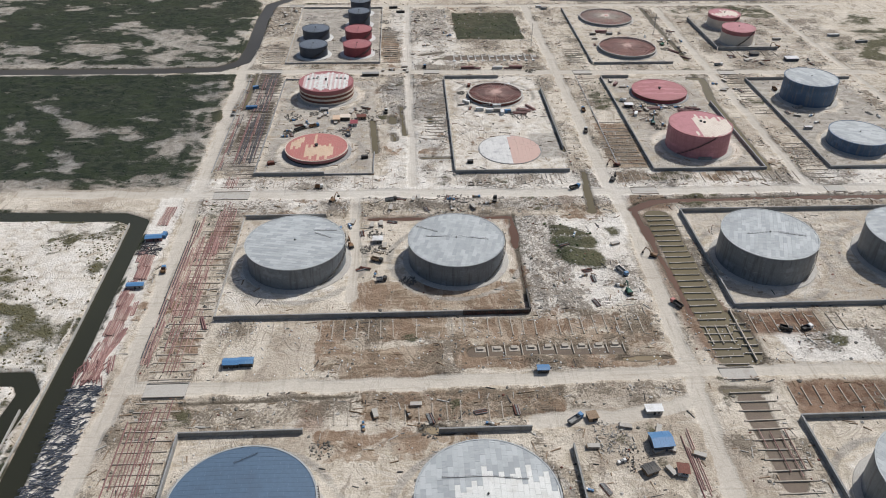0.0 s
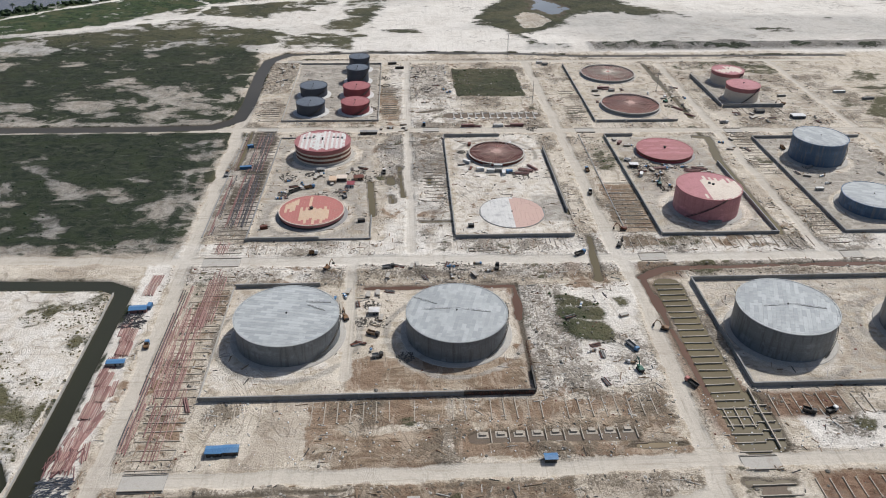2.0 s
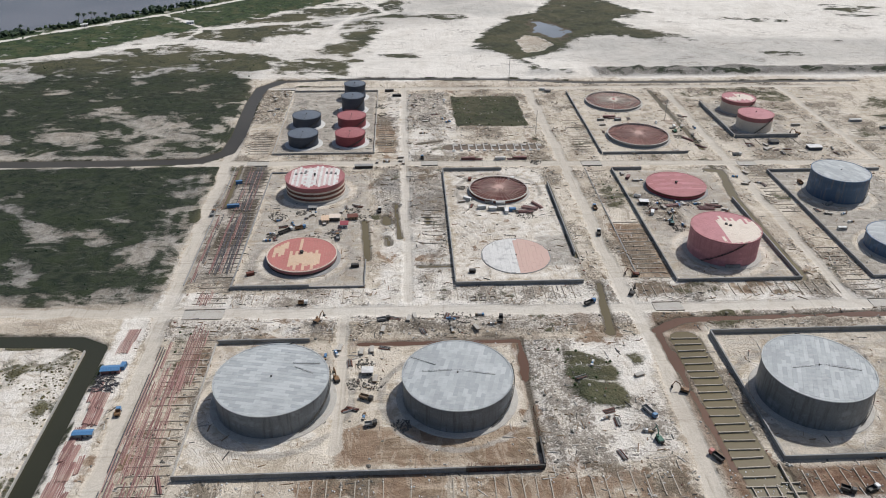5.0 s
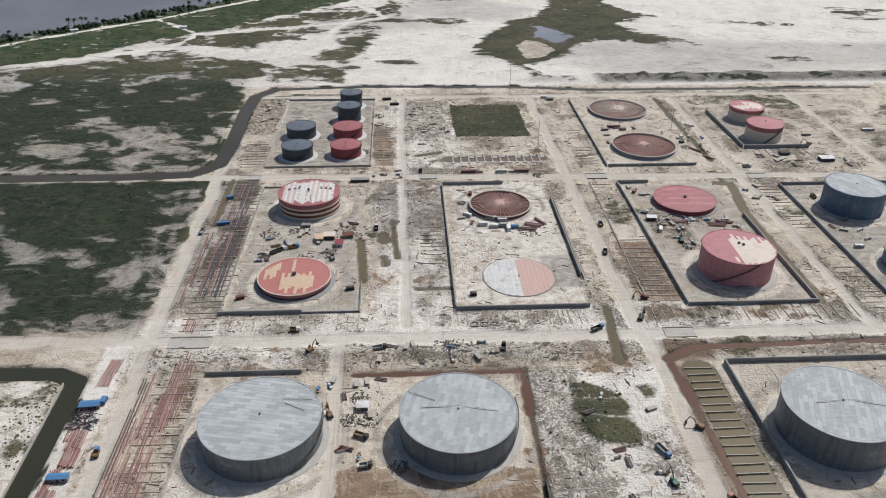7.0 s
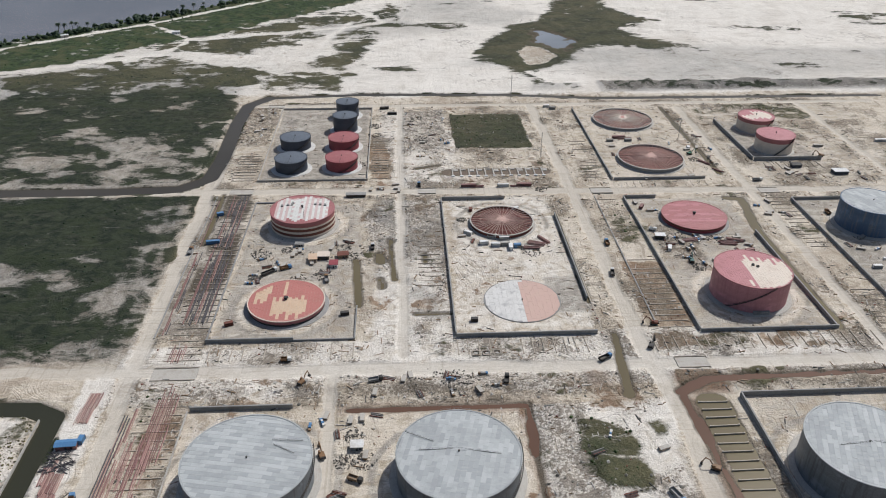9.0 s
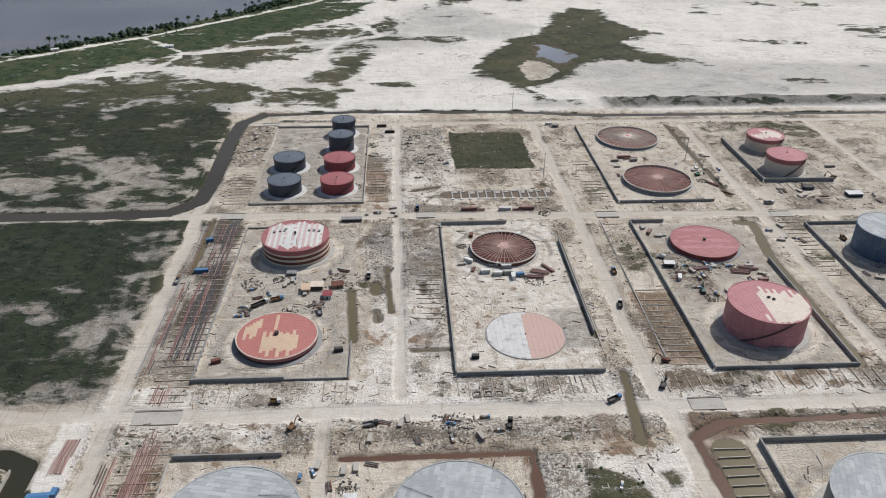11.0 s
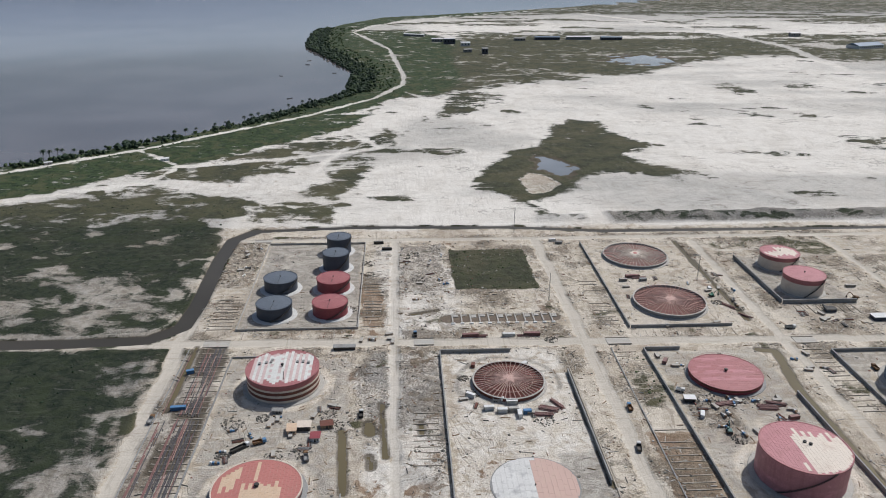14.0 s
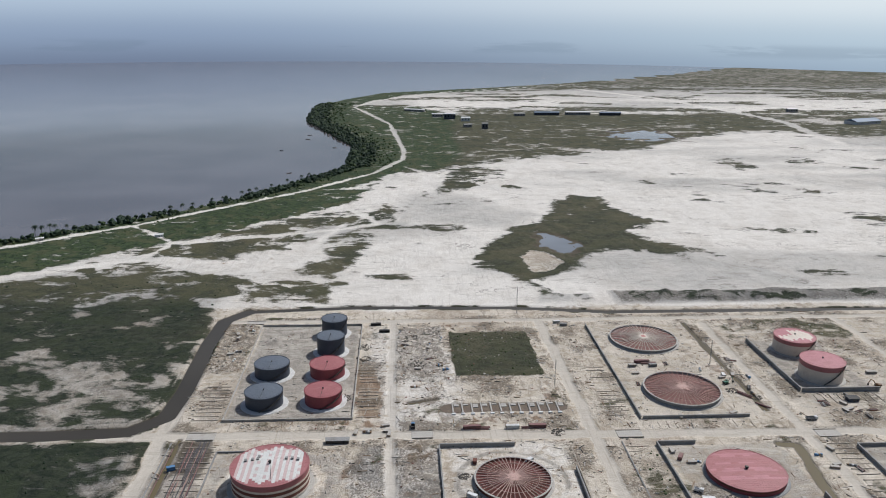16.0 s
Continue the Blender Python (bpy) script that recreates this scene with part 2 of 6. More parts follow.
# ---------------------------------------------------------------- plan
SHORE = [(-3500, -900), (-1500, 250), (-800, 860), (-472, 1172), (-325, 1292), (-215, 1420), (-129, 1556), (-88, 1640), (-80, 1720), (-83, 1875),
         (-130, 2010), (-215, 2260), (-232, 2450), (-231, 2620), (-160, 2830), (-36, 3050), (300, 3240), (703, 3490), (1300, 4000), (2245, 5005),
         (2500, 5600), (-6000, 5600), (-6000, -900)]
ROADS = [([(-149, 120), (-146, 215), (-139, 282), (-142, 470), (-146, 696), (-149, 895)], 4.6),
         ([(-139, 282), (-7, 280), (141, 283), (440, 281)], 4.6),
         ([(-260, 474), (-142, 469), (150, 464), (440, 464)], 5.0),
         ([(-200, 697), (-146, 695), (4, 691), (148, 687), (440, 681)], 5.0),
         ([(-149, 895), (5, 893), (500, 893)], 4.0),
         ([(128, 100), (136, 207), (141, 283), (147, 407), (142, 497), (142, 684), (139, 890)], 4.6),
         ([(285, 470), (289, 880)], 3.8), ([(420, 470), (420, 890)], 3.5),
         ([(5, 478), (5, 890)], 3.2), ([(-32, 350), (-33, 466)], 3.5), ([(60, 253), (100, 255), (134, 263)], 4.5)]
BUNDS = [(-105, 67, 333, 437), (-105, 56, 150, 250), (182, 345, 334, 436), (182, 345, 150, 250), (-107, -23, 494, 672), (36, 119, 494, 673),
         (180, 264, 493, 672), (312, 400, 493, 664), (180, 270, 706, 876), (313, 374, 740, 836), (-111, -22, 713, 884)]
CANALS = [([(-170, 100), (-170, 235), (-170.5, 320), (-171.5, 400), (-172, 436), (-185, 443), (-270, 446), (-700, 448)], 4.8),
          ([(-700, 703), (-228, 700), (-172, 703), (-152, 722), (-149, 760), (-151, 850), (-148, 900), (-130, 922)], 6.0),
          ([(-260, 293), (-190, 292), (-184, 282), (-188, 250), (-190, 100)], 4.5),
          ([(-130, 922), (-30, 930), (120, 925), (209, 912), (520, 911)], 3.2)]
TRENCHES = [([(46, 727), (126, 727)], 6.0), ([(34, 303), (110, 302)], 4.0), ([(167.5, 294), (166.5, 340), (166, 430)], 8.5), ([(165, 214), (165, 262)], 6.0), ([(-24, 434), (69, 434), (68, 400)], 2.2), ([(68, 398), (67.5, 345)], 0.9), ([(129, 493), (124, 440)], 3.0), ([(151, 441), (170, 451), (271, 453), (430, 452)], 3.0), ([(152, 436), (154, 390), (157, 330)], 2.2),
            ([(266, 616), (266, 494)], 3.0), ([(121.5, 642), (121.5, 528)], 1.6), ([(-26, 585), (-22, 530)], 2.6), ([(-3, 612), (0, 560)], 2.2), ([(262, 670), (274, 668), (266, 620)], 3.4),
            ([(-134, 690), (-134, 610)], 2.2), ([(272, 880), (274, 716)], 2.5), ([(-10, 592), (-9, 583)], 4.5), ([(21, 592), (21, 580)], 2.2), ([(13, 519), (34, 519)], 1.8), ([(177, 325), (178, 293)], 6.5),
            ([(18, 736), (38, 741)], 2.4), ([(-109, 270.5), (-27, 272.5)], 0.9), ([(154, 270), (175, 269.5)], 2.6), ([(-9, 560), (-8, 550)], 2.6)]


def fields(x, y):
    """Height and surface weights of the ground at x, y."""
    big, mid, fine = fbm(x, y, 60, 1), fbm(x, y, 18, 5), fbm(x, y, 5, 9, 3)
    wx, wy = x + 26 * (fbm(x, y, 70, 21, 3) - 0.5), y + 26 * (fbm(x, y, 70, 31, 3) - 0.5)
    site = soft(box_d(x, y, -150, 470, -50, 905), 6)
    sx, sy = x + 1.6 * (fine - 0.5) + 5 * (mid - 0.5), y + 1.6 * (fbm(x, y, 6, 15, 3) - 0.5) + 5 * (fbm(x, y, 20, 17, 3) - 0.5)
    road = np.zeros_like(x)
    for pts, hw in ROADS:
        road = np.maximum(road, soft(line_d(sx, sy, pts) - hw, 3.0))
    yard = np.zeros_like(x)
    for x0, x1, y0, y1 in BUNDS:
        yard = np.maximum(yard, soft(box_d(x, y, x0, x1, y0, y1), 2))

    # vegetation
    veg = np.zeros_like(x)
    patchy = np.clip((fbm(wx, wy, 55, 41, 5) - 0.40) * 5, 0, 1)
    drift = fbm(wx * 0.8, wy + 0.4 * wx, 22, 46, 6)
    bare = 0.75 * np.clip((fbm(wx * 0.7, wy + 0.5 * wx, 30, 45, 6) - 0.52) * 7, 0, 1)
    bare = np.maximum(bare, 0.95 * soft(poly_d(wx, wy, SALT[0]), 22) * np.clip((drift - 0.38) * 6, 0, 1))
    bare = np.maximum(bare, 0.75 * soft(box_d(wx, wy, -900, -150, 474, 494), 10) * np.clip((drift - 0.34) * 6, 0, 1))
    veg = np.maximum(veg, soft(box_d(x + 4 * (mid - 0.5), y, -900, -149.5, 479, 689), 4) * (1.05 - 0.72 * bare))
    bare = 0.8 * np.clip((fbm(wx * 0.6, wy + 0.25 * wx, 44, 43, 6) - 0.51) * 7, 0, 1)
    bare = np.maximum(bare, 0.85 * soft(poly_d(wx, wy, SALT[1]), 26) * np.clip((drift - 0.40) * 6, 0, 1))
    bare = np.maximum(bare, 0.9 * soft(poly_d(wx, wy, SALT[2]), 30) * np.clip((drift - 0.40) * 6, 0, 1))
    veg = np.maximum(veg, soft(box_d(wx, wy, -900, -158, 714, 1012), 20) * (1.05 - 0.78 * bare))
    west = soft(box_d(x, y, -700, -180, 100, 438), 4)
    veg = np.maximum(veg, west * 0.60 * np.clip((fbm(x, y, 30, 47, 6) - 0.36) * 4, 0, 1))
    veg = np.maximum(veg, 1.3 * soft(box_d(x + 3 * (mid - 0.5), y + 4 * (fine - 0.5), 55, 124, 778, 864), 3))
    veg = np.maximum(veg, 1.0 * soft(poly_d(x, y, [(87, 426), (105, 422), (120, 412), (119, 376), (98, 372), (89, 395)]), 9))
    veg = np.maximum(veg, 0.7 * soft(box_d(x, y, 157, 176, 404, 434), 5))
    veg = np.maximum(veg, 0.6 * soft(box_d(x, y, -131, -120, 412, 456), 5))
    veg = np.maximum(veg, 0.55 * soft(box_d(wx, wy, 156, 178, 600, 664), 8))
    veg = np.maximum(veg, 0.55 * soft(box_d(wx, wy, 295, 415, 842, 884), 14) * (0.5 + patchy * 0.5))
    veg = np.maximum(veg, 0.6 * soft(box_d(wx, wy, 425, 800, 480, 890), 20) * patchy)
    for pts, w in (([(-165, 470), (-165, 700)], 5), ([(-182, 440), (-181, 100)], 2.5), ([(-160, 730), (-161, 890)], 4)):
        veg = np.maximum(veg, 0.7 * soft(line_d(wx * 0.2 + x * 0.8, y, pts) - w, 6) * np.clip((mid - 0.3) * 4, 0, 1))

    # the far side: sand, scrub and the shore belt
    shore = poly_d(x + 14 * (fbm(x, y, 60, 51, 3) - 0.5), y + 14 * (fbm(x, y, 60, 55, 3) - 0.5), SHORE)
    near_shore = line_d(x, y, SHORE[2:20])
    belt = soft(y - 3300, 300) * soft(near_shore - np.where(y < 1450, 150, 105) - 50 * (big - 0.5), 16)
    veg = np.where(y > 900, np.maximum(veg, belt * (0.95 + 0.25 * patchy)), veg)
    wood = poly_d(wx, wy, [(-90, 1640), (30, 1680), (90, 1850), (150, 2200), (190, 2420), (60, 2620), (-240, 2640), (-235, 2300)])
    veg = np.maximum(veg, soft(wood, 30) * 0.9)
    inland = soft(poly_d(wx * 0.4 + x * 0.6, wy * 0.4 + y * 0.6, [(-46, 1417), (-4, 1608), (89, 1623), (142, 1771), (140, 2081), (111, 2318), (5, 2317), (48, 1860), (6, 1680)]), 30)
    veg = np.maximum(veg, 0.95 * inland)
    lush = np.where(y > 960, np.maximum(np.maximum(belt, 0.9 * inland), soft(wood, 60)), 0.0) + 0.22 * soft(box_d(wx, wy, 55, 124, 778, 864), 10) + 0.35 * soft(box_d(wx, wy, 88, 118, 372, 416), 14)
    dark = np.zeros_like(x)
    for pts, a in PATCHES:
        dark = np.maximum(dark, a * soft(poly_d(x * 0.65 + wx * 0.35, y * 0.65 + wy * 0.35 + 14 * (mid - 0.5), pts), 26))
    for cx, cy, rx, ry, a in ((480, 1020, 40, 14, 0.4), (1300, 1700, 130, 60, 0.9), (140, 1600, 60, 60, 0.75), (900, 1420, 50, 16, 0.5), (760, 1180, 60, 10, 0.45)):
        dark = np.maximum(dark, a * soft(np.hypot((wx - cx) / rx, (wy - cy) / ry) - 1, 0.9))
    scrubby = soft(poly_d(wx, wy, [(-700, 900), (-420, 960), (-60, 945), (-20, 1180), (-40, 1340), (-300, 1130), (-420, 1010), (-700, 960)]), 40)
    dark = np.maximum(dark, scrubby * np.clip((fbm(x * 0.45, y, 42, 67, 5) - 0.37) * 5, 0, 0.9))
    wisp = np.where((y > 950) & (y < 2050), 0.75 * np.clip((fbm(x * 0.35, y + 0.12 * x, 34, 111, 6) - 0.665) * 9, 0, 1), 0)
    dark = np.maximum(dark * (1 - 0.9 * soft(poly_d(wx, wy, [(156, 1087), (173, 1114), (189, 1086), (204, 1064), (185, 1034), (154, 1020), (149, 1056)]), 8)), wisp)
    veg = np.maximum(veg, 0.95 * dark)
    edge_y = np.interp(x, [-100, 109, 177, 285, 363, 519, 663, 817, 973, 1132, 2000], [1560, 1623, 1678, 1738, 1790, 1838, 1969, 2085, 2085, 1953, 1900])
    far = soft(edge_y + 50 * (big - 0.5) - y, 60)
    streak = 0.5 * fbm(x * 0.30, y + 0.1 * x, 120, 71, 5) + 0.5 * fbm(x * 0.35, y - 0.05 * x, 50, 75, 5)
    beyond = soft(2470 + 90 * (big - 0.5) - y, 120)
    plain_far = (1.0 - 0.40 * np.clip((streak - 0.55) * 9, 0, 1)) * soft(x - 1050, 200) + (1 - soft(x - 1050, 200)) * np.clip((streak - 0.40) * 8, 0, 0.9)
    veg = np.maximum(veg, far * ((1 - beyond) * plain_far + beyond * np.clip((streak - 0.47) * 12, 0, 0.85)))
    shorepath = line_d(x, y, [(-800, 812), (-460, 1138), (-334, 1240), (-135, 1445), (-30, 1590), (20, 1720), (24, 1818), (-9, 2228), (-118, 2600), (-60, 2780), (200, 3100), (703, 3400), (1300, 3900)])
    tracks = [([(-334, 1238), (-268, 1150), (-290, 1080)], 5), ([(-268, 1150), (-120, 1190), (-10, 1240)], 7), ([(-300, 1085), (-480, 1000), (-700, 900)], 9),
              ([(-10, 1240), (-60, 1330), (-20, 1420), (60, 1520), (100, 1600)], 6), ([(-60, 1240), (-100, 1080)], 6), ([(24, 1640), (90, 1560)], 4),
              ([(1000, 1900), (1050, 2300), (900, 2900), (700, 3200)], 18)]
    path = soft(shorepath - 4 - 6 * (big - 0.4), 6)
    for pts, hw in tracks:
        path = np.maximum(path, soft(line_d(wx * 0.7 + x * 0.3, wy * 0.7 + y * 0.3, pts) - hw * 0.75 - 6 * (mid - 0.5), 8))
    veg = veg * (1 - path) * (1 - np.maximum(road, 0))
    veg = np.where(site > 0.5, np.maximum(veg, (1 - yard) * (1 - road) * 0.5 * np.clip((fbm(x, y, 22, 81, 5) - 0.62) * 8, 0, 1)), veg)

    # white sand
    white = soft(box_d(wx, wy, -2500, 4000, 925, 3400), 20) * (1 - 0.35 * soft(box_d(x, y, -500, -60, 925, 1400), 40)) * (1 - 0.5 * far * (1 - beyond))
    white = np.maximum(white, soft(box_d(wx, wy, -158, 440, 446, 494), 8) * 0.55)
    white = np.maximum(white, soft(box_d(wx, wy, 66, 140, 335, 440), 8) * 0.6)
    white = np.maximum(white, soft(box_d(wx, wy, 36, 119, 494, 673), 6) * 0.45)
    white = np.maximum(white, 0.55 * soft(box_d(wx, wy, -20, 36, 480, 680), 8))
    white = np.maximum(white, 0.75 * soft(box_d(wx, wy, 195, 330, 285, 318), 9))
    white = np.maximum(white, soft(box_d(wx, wy, -700, -178, 90, 440), 6) * 0.5)
    white = np.maximum(white, soft(box_d(x, y, -166, -148, 100, 470), 4) * 0.6)
    white = np.maximum(white, path)
    white = np.maximum(white, 0.5 * soft(box_d(wx, wy, -10, 60, 700, 880), 14))

    for cx, cy, rr in PADS:
        white = np.maximum(white, 0.42 * soft(np.hypot(x - cx, y - cy) - rr - 4 * (mid - 0.5), 5))
    white = np.maximum(white, 0.4 * soft(box_d(wx, wy, -104, -48, 336, 435), 8))
    white = np.where(soft(poly_d(wx, wy, [(156, 1087), (173, 1114), (189, 1086), (204, 1064), (185, 1034), (154, 1020), (149, 1056)]), 6) > 0.5, 0.15, white)

    # brown earth
    brown = np.zeros_like(x)
    for x0, x1, y0, y1, a in ((-50, -15, 288, 331, 0.6), (-34, 20, 276, 306, 1.05), (-17, 24, 311, 332, 1.1), (24, 135, 286, 331, 0.66), (-20, 75, 255, 275, 0.85), (5, 62, 255, 270, 1.05), (-30, 66, 335, 365, 0.75), (152, 180, 285, 340, 0.9), (176, 225, 312, 331, 0.95), (184, 235, 254, 275, 0.95),
                              (150, 180, 495, 575, 0.85), (182, 215, 560, 612, 0.5), (150, 270, 474, 492, 0.55), (-22, -2, 715, 800, 0.75), (-130, -106, 240, 450, 0.5),
                              (65, 71, 335, 437, 0.6), (-45, 30, 230, 250, 0.6), (100, 130, 430, 450, 0.6), (-60, 5, 702, 712, 0.5), (60, 140, 700, 715, 0.4), (150, 178, 440, 460, 0.8)):
        brown = np.maximum(brown, a * soft(box_d(wx * 0.5 + x * 0.5, wy * 0.4 + y * 0.6, x0, x1, y0, y1), 7))
    brown = np.maximum(brown, 0.35 * site * np.clip((fbm(x, y, 45, 91, 4) - 0.52) * 6, 0, 1))
    brown = np.maximum(brown, 0.2 * scrubby)
    brown *= 1 - np.maximum(road * 0.8, path)
    red = np.zeros_like(x)
    for x0, x1, y0, y1, a in ((150, 158, 300, 436, 0.7), (178, 226, 311, 331, 0.95), (186, 238, 254, 274, 0.85), (150, 178, 438, 456, 0.8), (65, 70, 336, 437, 0.6), (104, 116, 446, 462, 0.6), (-30, 72, 431, 437, 0.6), (-52, -40, 251, 268, 0.7)):
        red = np.maximum(red, a * soft(box_d(wx * 0.25 + x * 0.75, wy * 0.2 + y * 0.8, x0, x1, y0, y1), 5))
    red = red * (1 - road)
    # silt of the western blocks, its dark tone standing in for cloud shade
    marsh = np.maximum(soft(box_d(wx * 0.4 + x * 0.6, wy * 0.4 + y * 0.6, -1200, -153, 478, 692), 14), 0.8 * soft(box_d(wx, wy, -1200, -162, 700, 1010), 30)) * (1 - road)
    damp = np.where(y > 940, 0.55 * np.clip((fbm(x * 0.4, y, 150, 103, 5) - 0.56) * 6, 0, 1), 0.0)
    damp = np.maximum(damp, 0.5 * soft(poly_d(wx, wy, [(24, 1416), (87, 1435), (135, 1376), (171, 1321), (203, 1287), (166, 1227), (113, 1228), (38, 1244), (7, 1275)]), 30))
    marsh = np.maximum(marsh, damp * (1 - path))
    marsh = np.maximum(marsh, 0.5 * far * (1 - beyond))
    # grey tone past about 3000 m imitates haze over the far land
    marsh = np.maximum(marsh, 0.95 * soft(3000 + 300 * (big - 0.5) - y, 500) * (1 - path) * np.clip(1.5 - 4 * (streak - 0.45), 0.4, 1))
    marsh = np.maximum(marsh, 0.6 * soft(box_d(wx, wy, -22, 34, 505, 680), 8) * np.clip((fbm(x, y, 16, 121, 4) - 0.5) * 7, 0, 1) * (1 - road))
    brown = np.maximum(brown, 0.55 * soft(box_d(wx, wy, -24, 36, 500, 690), 8) * np.clip((fbm(x, y, 22, 125, 4) - 0.48) * 6, 0, 1) * (1 - road))
    # grey compacted yards with ring tracks, and khaki grass
    grey = np.zeros_like(x)
    # grey of the small tanks' yard (second box) partly stands for cloud shade
    for x0, x1, y0, y1, a in ((-107, -23, 494, 672, 0.62), (-111, -22, 713, 884, 0.95), (180, 264, 493, 672, 0.6), (312, 400, 493, 664, 0.75), (313, 374, 740, 836, 0.95), (180, 270, 706, 876, 0.4),
                              (182, 345, 334, 436, 0.5), (-105, 67, 333, 437, 0.25), (96, 122, 515, 560, 0.8), (-150, -108, 500, 690, 0.7), (60, 140, 700, 770, 0.35), (-138, -110, 713, 890, 0.4), (300, 460, 690, 900, 0.45)):
        grey = np.maximum(grey, a * soft(box_d(wx * 0.3 + x * 0.7, wy * 0.3 + y * 0.7, x0, x1, y0, y1), 7))
    for cx, cy, rr in PADS + SMALL_PADS:
        d = np.hypot(x - cx, y - cy) - rr
        grey = np.maximum(grey * (1 - 0.7 * soft(np.abs(d + 2) - 2.0, 2)), 0.85 * soft(np.abs(d - 3.5 - 3 * (mid - 0.5)) - 2.2, 2.5) * np.clip(mid * 2.2, 0, 1))
    grey *= 1 - 0.6 * road
    khaki = np.maximum.reduce([0.85 * west, 0.7 * soft(box_d(x, y, -150, 700, 200, 905), 6) * (1 - soft(box_d(x, y, 55, 124, 778, 864), 4) * 0.6), 0.55 * far, 0.3 * dark, 0.5 * scrubby,
                               0.45 * belt * np.clip((fbm(x, y, 50, 131, 4) - 0.45) * 6, 0, 1)])
    # even half cover beyond 3300 m, a mid tone that also imitates haze
    veg = np.where(y > 3300, np.maximum(veg, 0.62), veg)
    marsh = np.maximum(marsh, 0.95 * soft(box_d(wx, y, 228, 700, 934, 967), 8) + 0.6 * soft(box_d(wx, y, 150, 205, 940, 960), 8))
    # churned ground
    rough = site * (1 - road) * (1 - 0.75 * yard) * np.clip((mid - 0.3) * 2.5, 0, 1)
    rough = np.maximum(rough, 0.75 * soft(box_d(x, y, -150, 140, 440, 462), 4) * np.clip(mid * 1.6, 0, 1))
    rough = np.maximum(rough, soft(box_d(x, y, 228, 700, 934, 967), 6))
    rough = np.maximum(rough, 0.9 * soft(box_d(wx, wy, 72, 100, 338, 440), 8) * np.clip(mid * 1.5, 0, 1))
    spoil = np.zeros_like(x)
    for x0, x1, y0, y1 in ((-60, 140, 441, 461), (71, 100, 338, 440), (-20, 36, 600, 690), (8, 52, 780, 880), (-150, -112, 790, 885), (-100, 60, 268, 277), (150, 340, 440, 462), (183, 215, 575, 625), (40, 140, 268, 279)):
        spoil = np.maximum(spoil, soft(box_d(wx * 0.4 + x * 0.6, wy * 0.4 + y * 0.6, x0, x1, y0, y1), 6))
    spoil = spoil * (1 - road)

    z = 0.5 * (big - 0.5) + rough * (1.1 * (fine - 0.30) + 0.7 * (mid - 0.35)) * (1 - veg * 0.5)
    z = np.where(y > 925, 1.4 * (big - 0.5) + 0.8 * (mid - 0.5), z)
    z = z * (1 - road * 0.85) * (1 - 0.75 * yard)
    z = z + spoil * (2.6 * np.clip(fbm(x, y, 9, 141, 4) - 0.45, 0, 1) + 2.2 * np.clip(vnoise(x, y, 4.2, 143) - 0.55, 0, 1))
    for x0, x1, y0, y1 in STRIPS:
        m = soft(box_d(x, y, x0, x1, y0, y1), 3)
        z = z * (1 - 0.92 * m) - 0.1 * m
    z = z + veg * (0.3 + 0.9 * (fine - 0.4)) * np.where(y > 925, 1.6, 1.0)
    for cx, cy, rx, ry, h in ((0, 452, 60, 4.0, 1.9), (70, 448, 40, 4, 1.4), (100, 395, 6, 34, 1.2), (78, 390, 3, 45, 1.3), (-80, 452, 25, 4, 1.2), (220, 446, 60, 3, 1.2), (48, 868, 7, 6, 3.5), (-128, 800, 9, 6, 2.5), (-95, 850, 8, 6, 2.0), (24, 846, 8, 7, 2.0), (190, 477, 5, 3, 1.8), (-26, 860, 4, 4, 2.5), (84, 425, 5, 12, 1.5), (12, 560, 6, 5, 1.5), (-60, 318, 8, 6, 1.5), (60, 296, 20, 2.5, 1.2)):
        z = z + heap(x, y, cx, cy, rx, ry, h) * (0.4 + 1.3 * mid)
    berm = soft(box_d(x, y, 228, 700, 935, 966), 10) + 0.7 * soft(box_d(x, y, 150, 205, 940, 960), 8)
    z = z + berm * (0.5 + 9.0 * np.clip(fbm(x, y, 15, 95, 4) - 0.25, 0, 1))
    veg = np.maximum(veg, berm * np.clip((fbm(x, y, 12, 97, 4) - 0.38) * 4, 0, 0.55))
    mud = np.zeros_like(x)
    for pts, hw in CANALS:
        d = line_d(x, y, pts)
        cut = soft(d - hw, 3.0)
        z = z * (1 - cut) - 3.2 * cut
        mud = np.maximum(mud, soft(d - hw - 1.0, 2.5))
        veg = np.where(d < hw + 5, np.maximum(veg * 0.6, 0.6 * soft(d - hw - 4, 2) * np.clip((mid - 0.35) * 4, 0, 1)), veg)
    for pts, hw in TRENCHES:
        d = line_d(x, y, pts) + 1.4 * (fine - 0.5) + min(4.0, 1.2 * hw) * (mid - 0.5)
        cut = soft(d - hw, 2.4)
        z = z * (1 - cut) - 0.75 * cut
        mud = np.maximum(mud, 0.8 * soft(d - hw - 0.8, 2))
    for cx, cy, rx, ry in PONDS:
        d = np.hypot((x - cx) / rx, (y - cy) / ry) - 1 + 1.6 * (mid - 0.5)
        cut = soft(d, 0.5)
        z = z * (1 - cut) - 1.0 * cut
        mud = np.maximum(mud, soft(d - 0.15, 0.4))
    # mud colour darkens the pipe strip, for its pits and the shade over it
    mud = np.maximum(mud, 0.85 * soft(box_d(x, y, -131, -109, 548, 688), 3) * np.clip((mid - 0.25) * 4, 0, 1))
    sea = soft(shore, 12)
    z = z * (1 - sea) - 4.0 * sea
    mud = np.maximum(mud, sea)
    return z, veg, brown, white, road, mud, np.maximum(rough, 0.8 * spoil), lush, marsh, red, grey, khaki


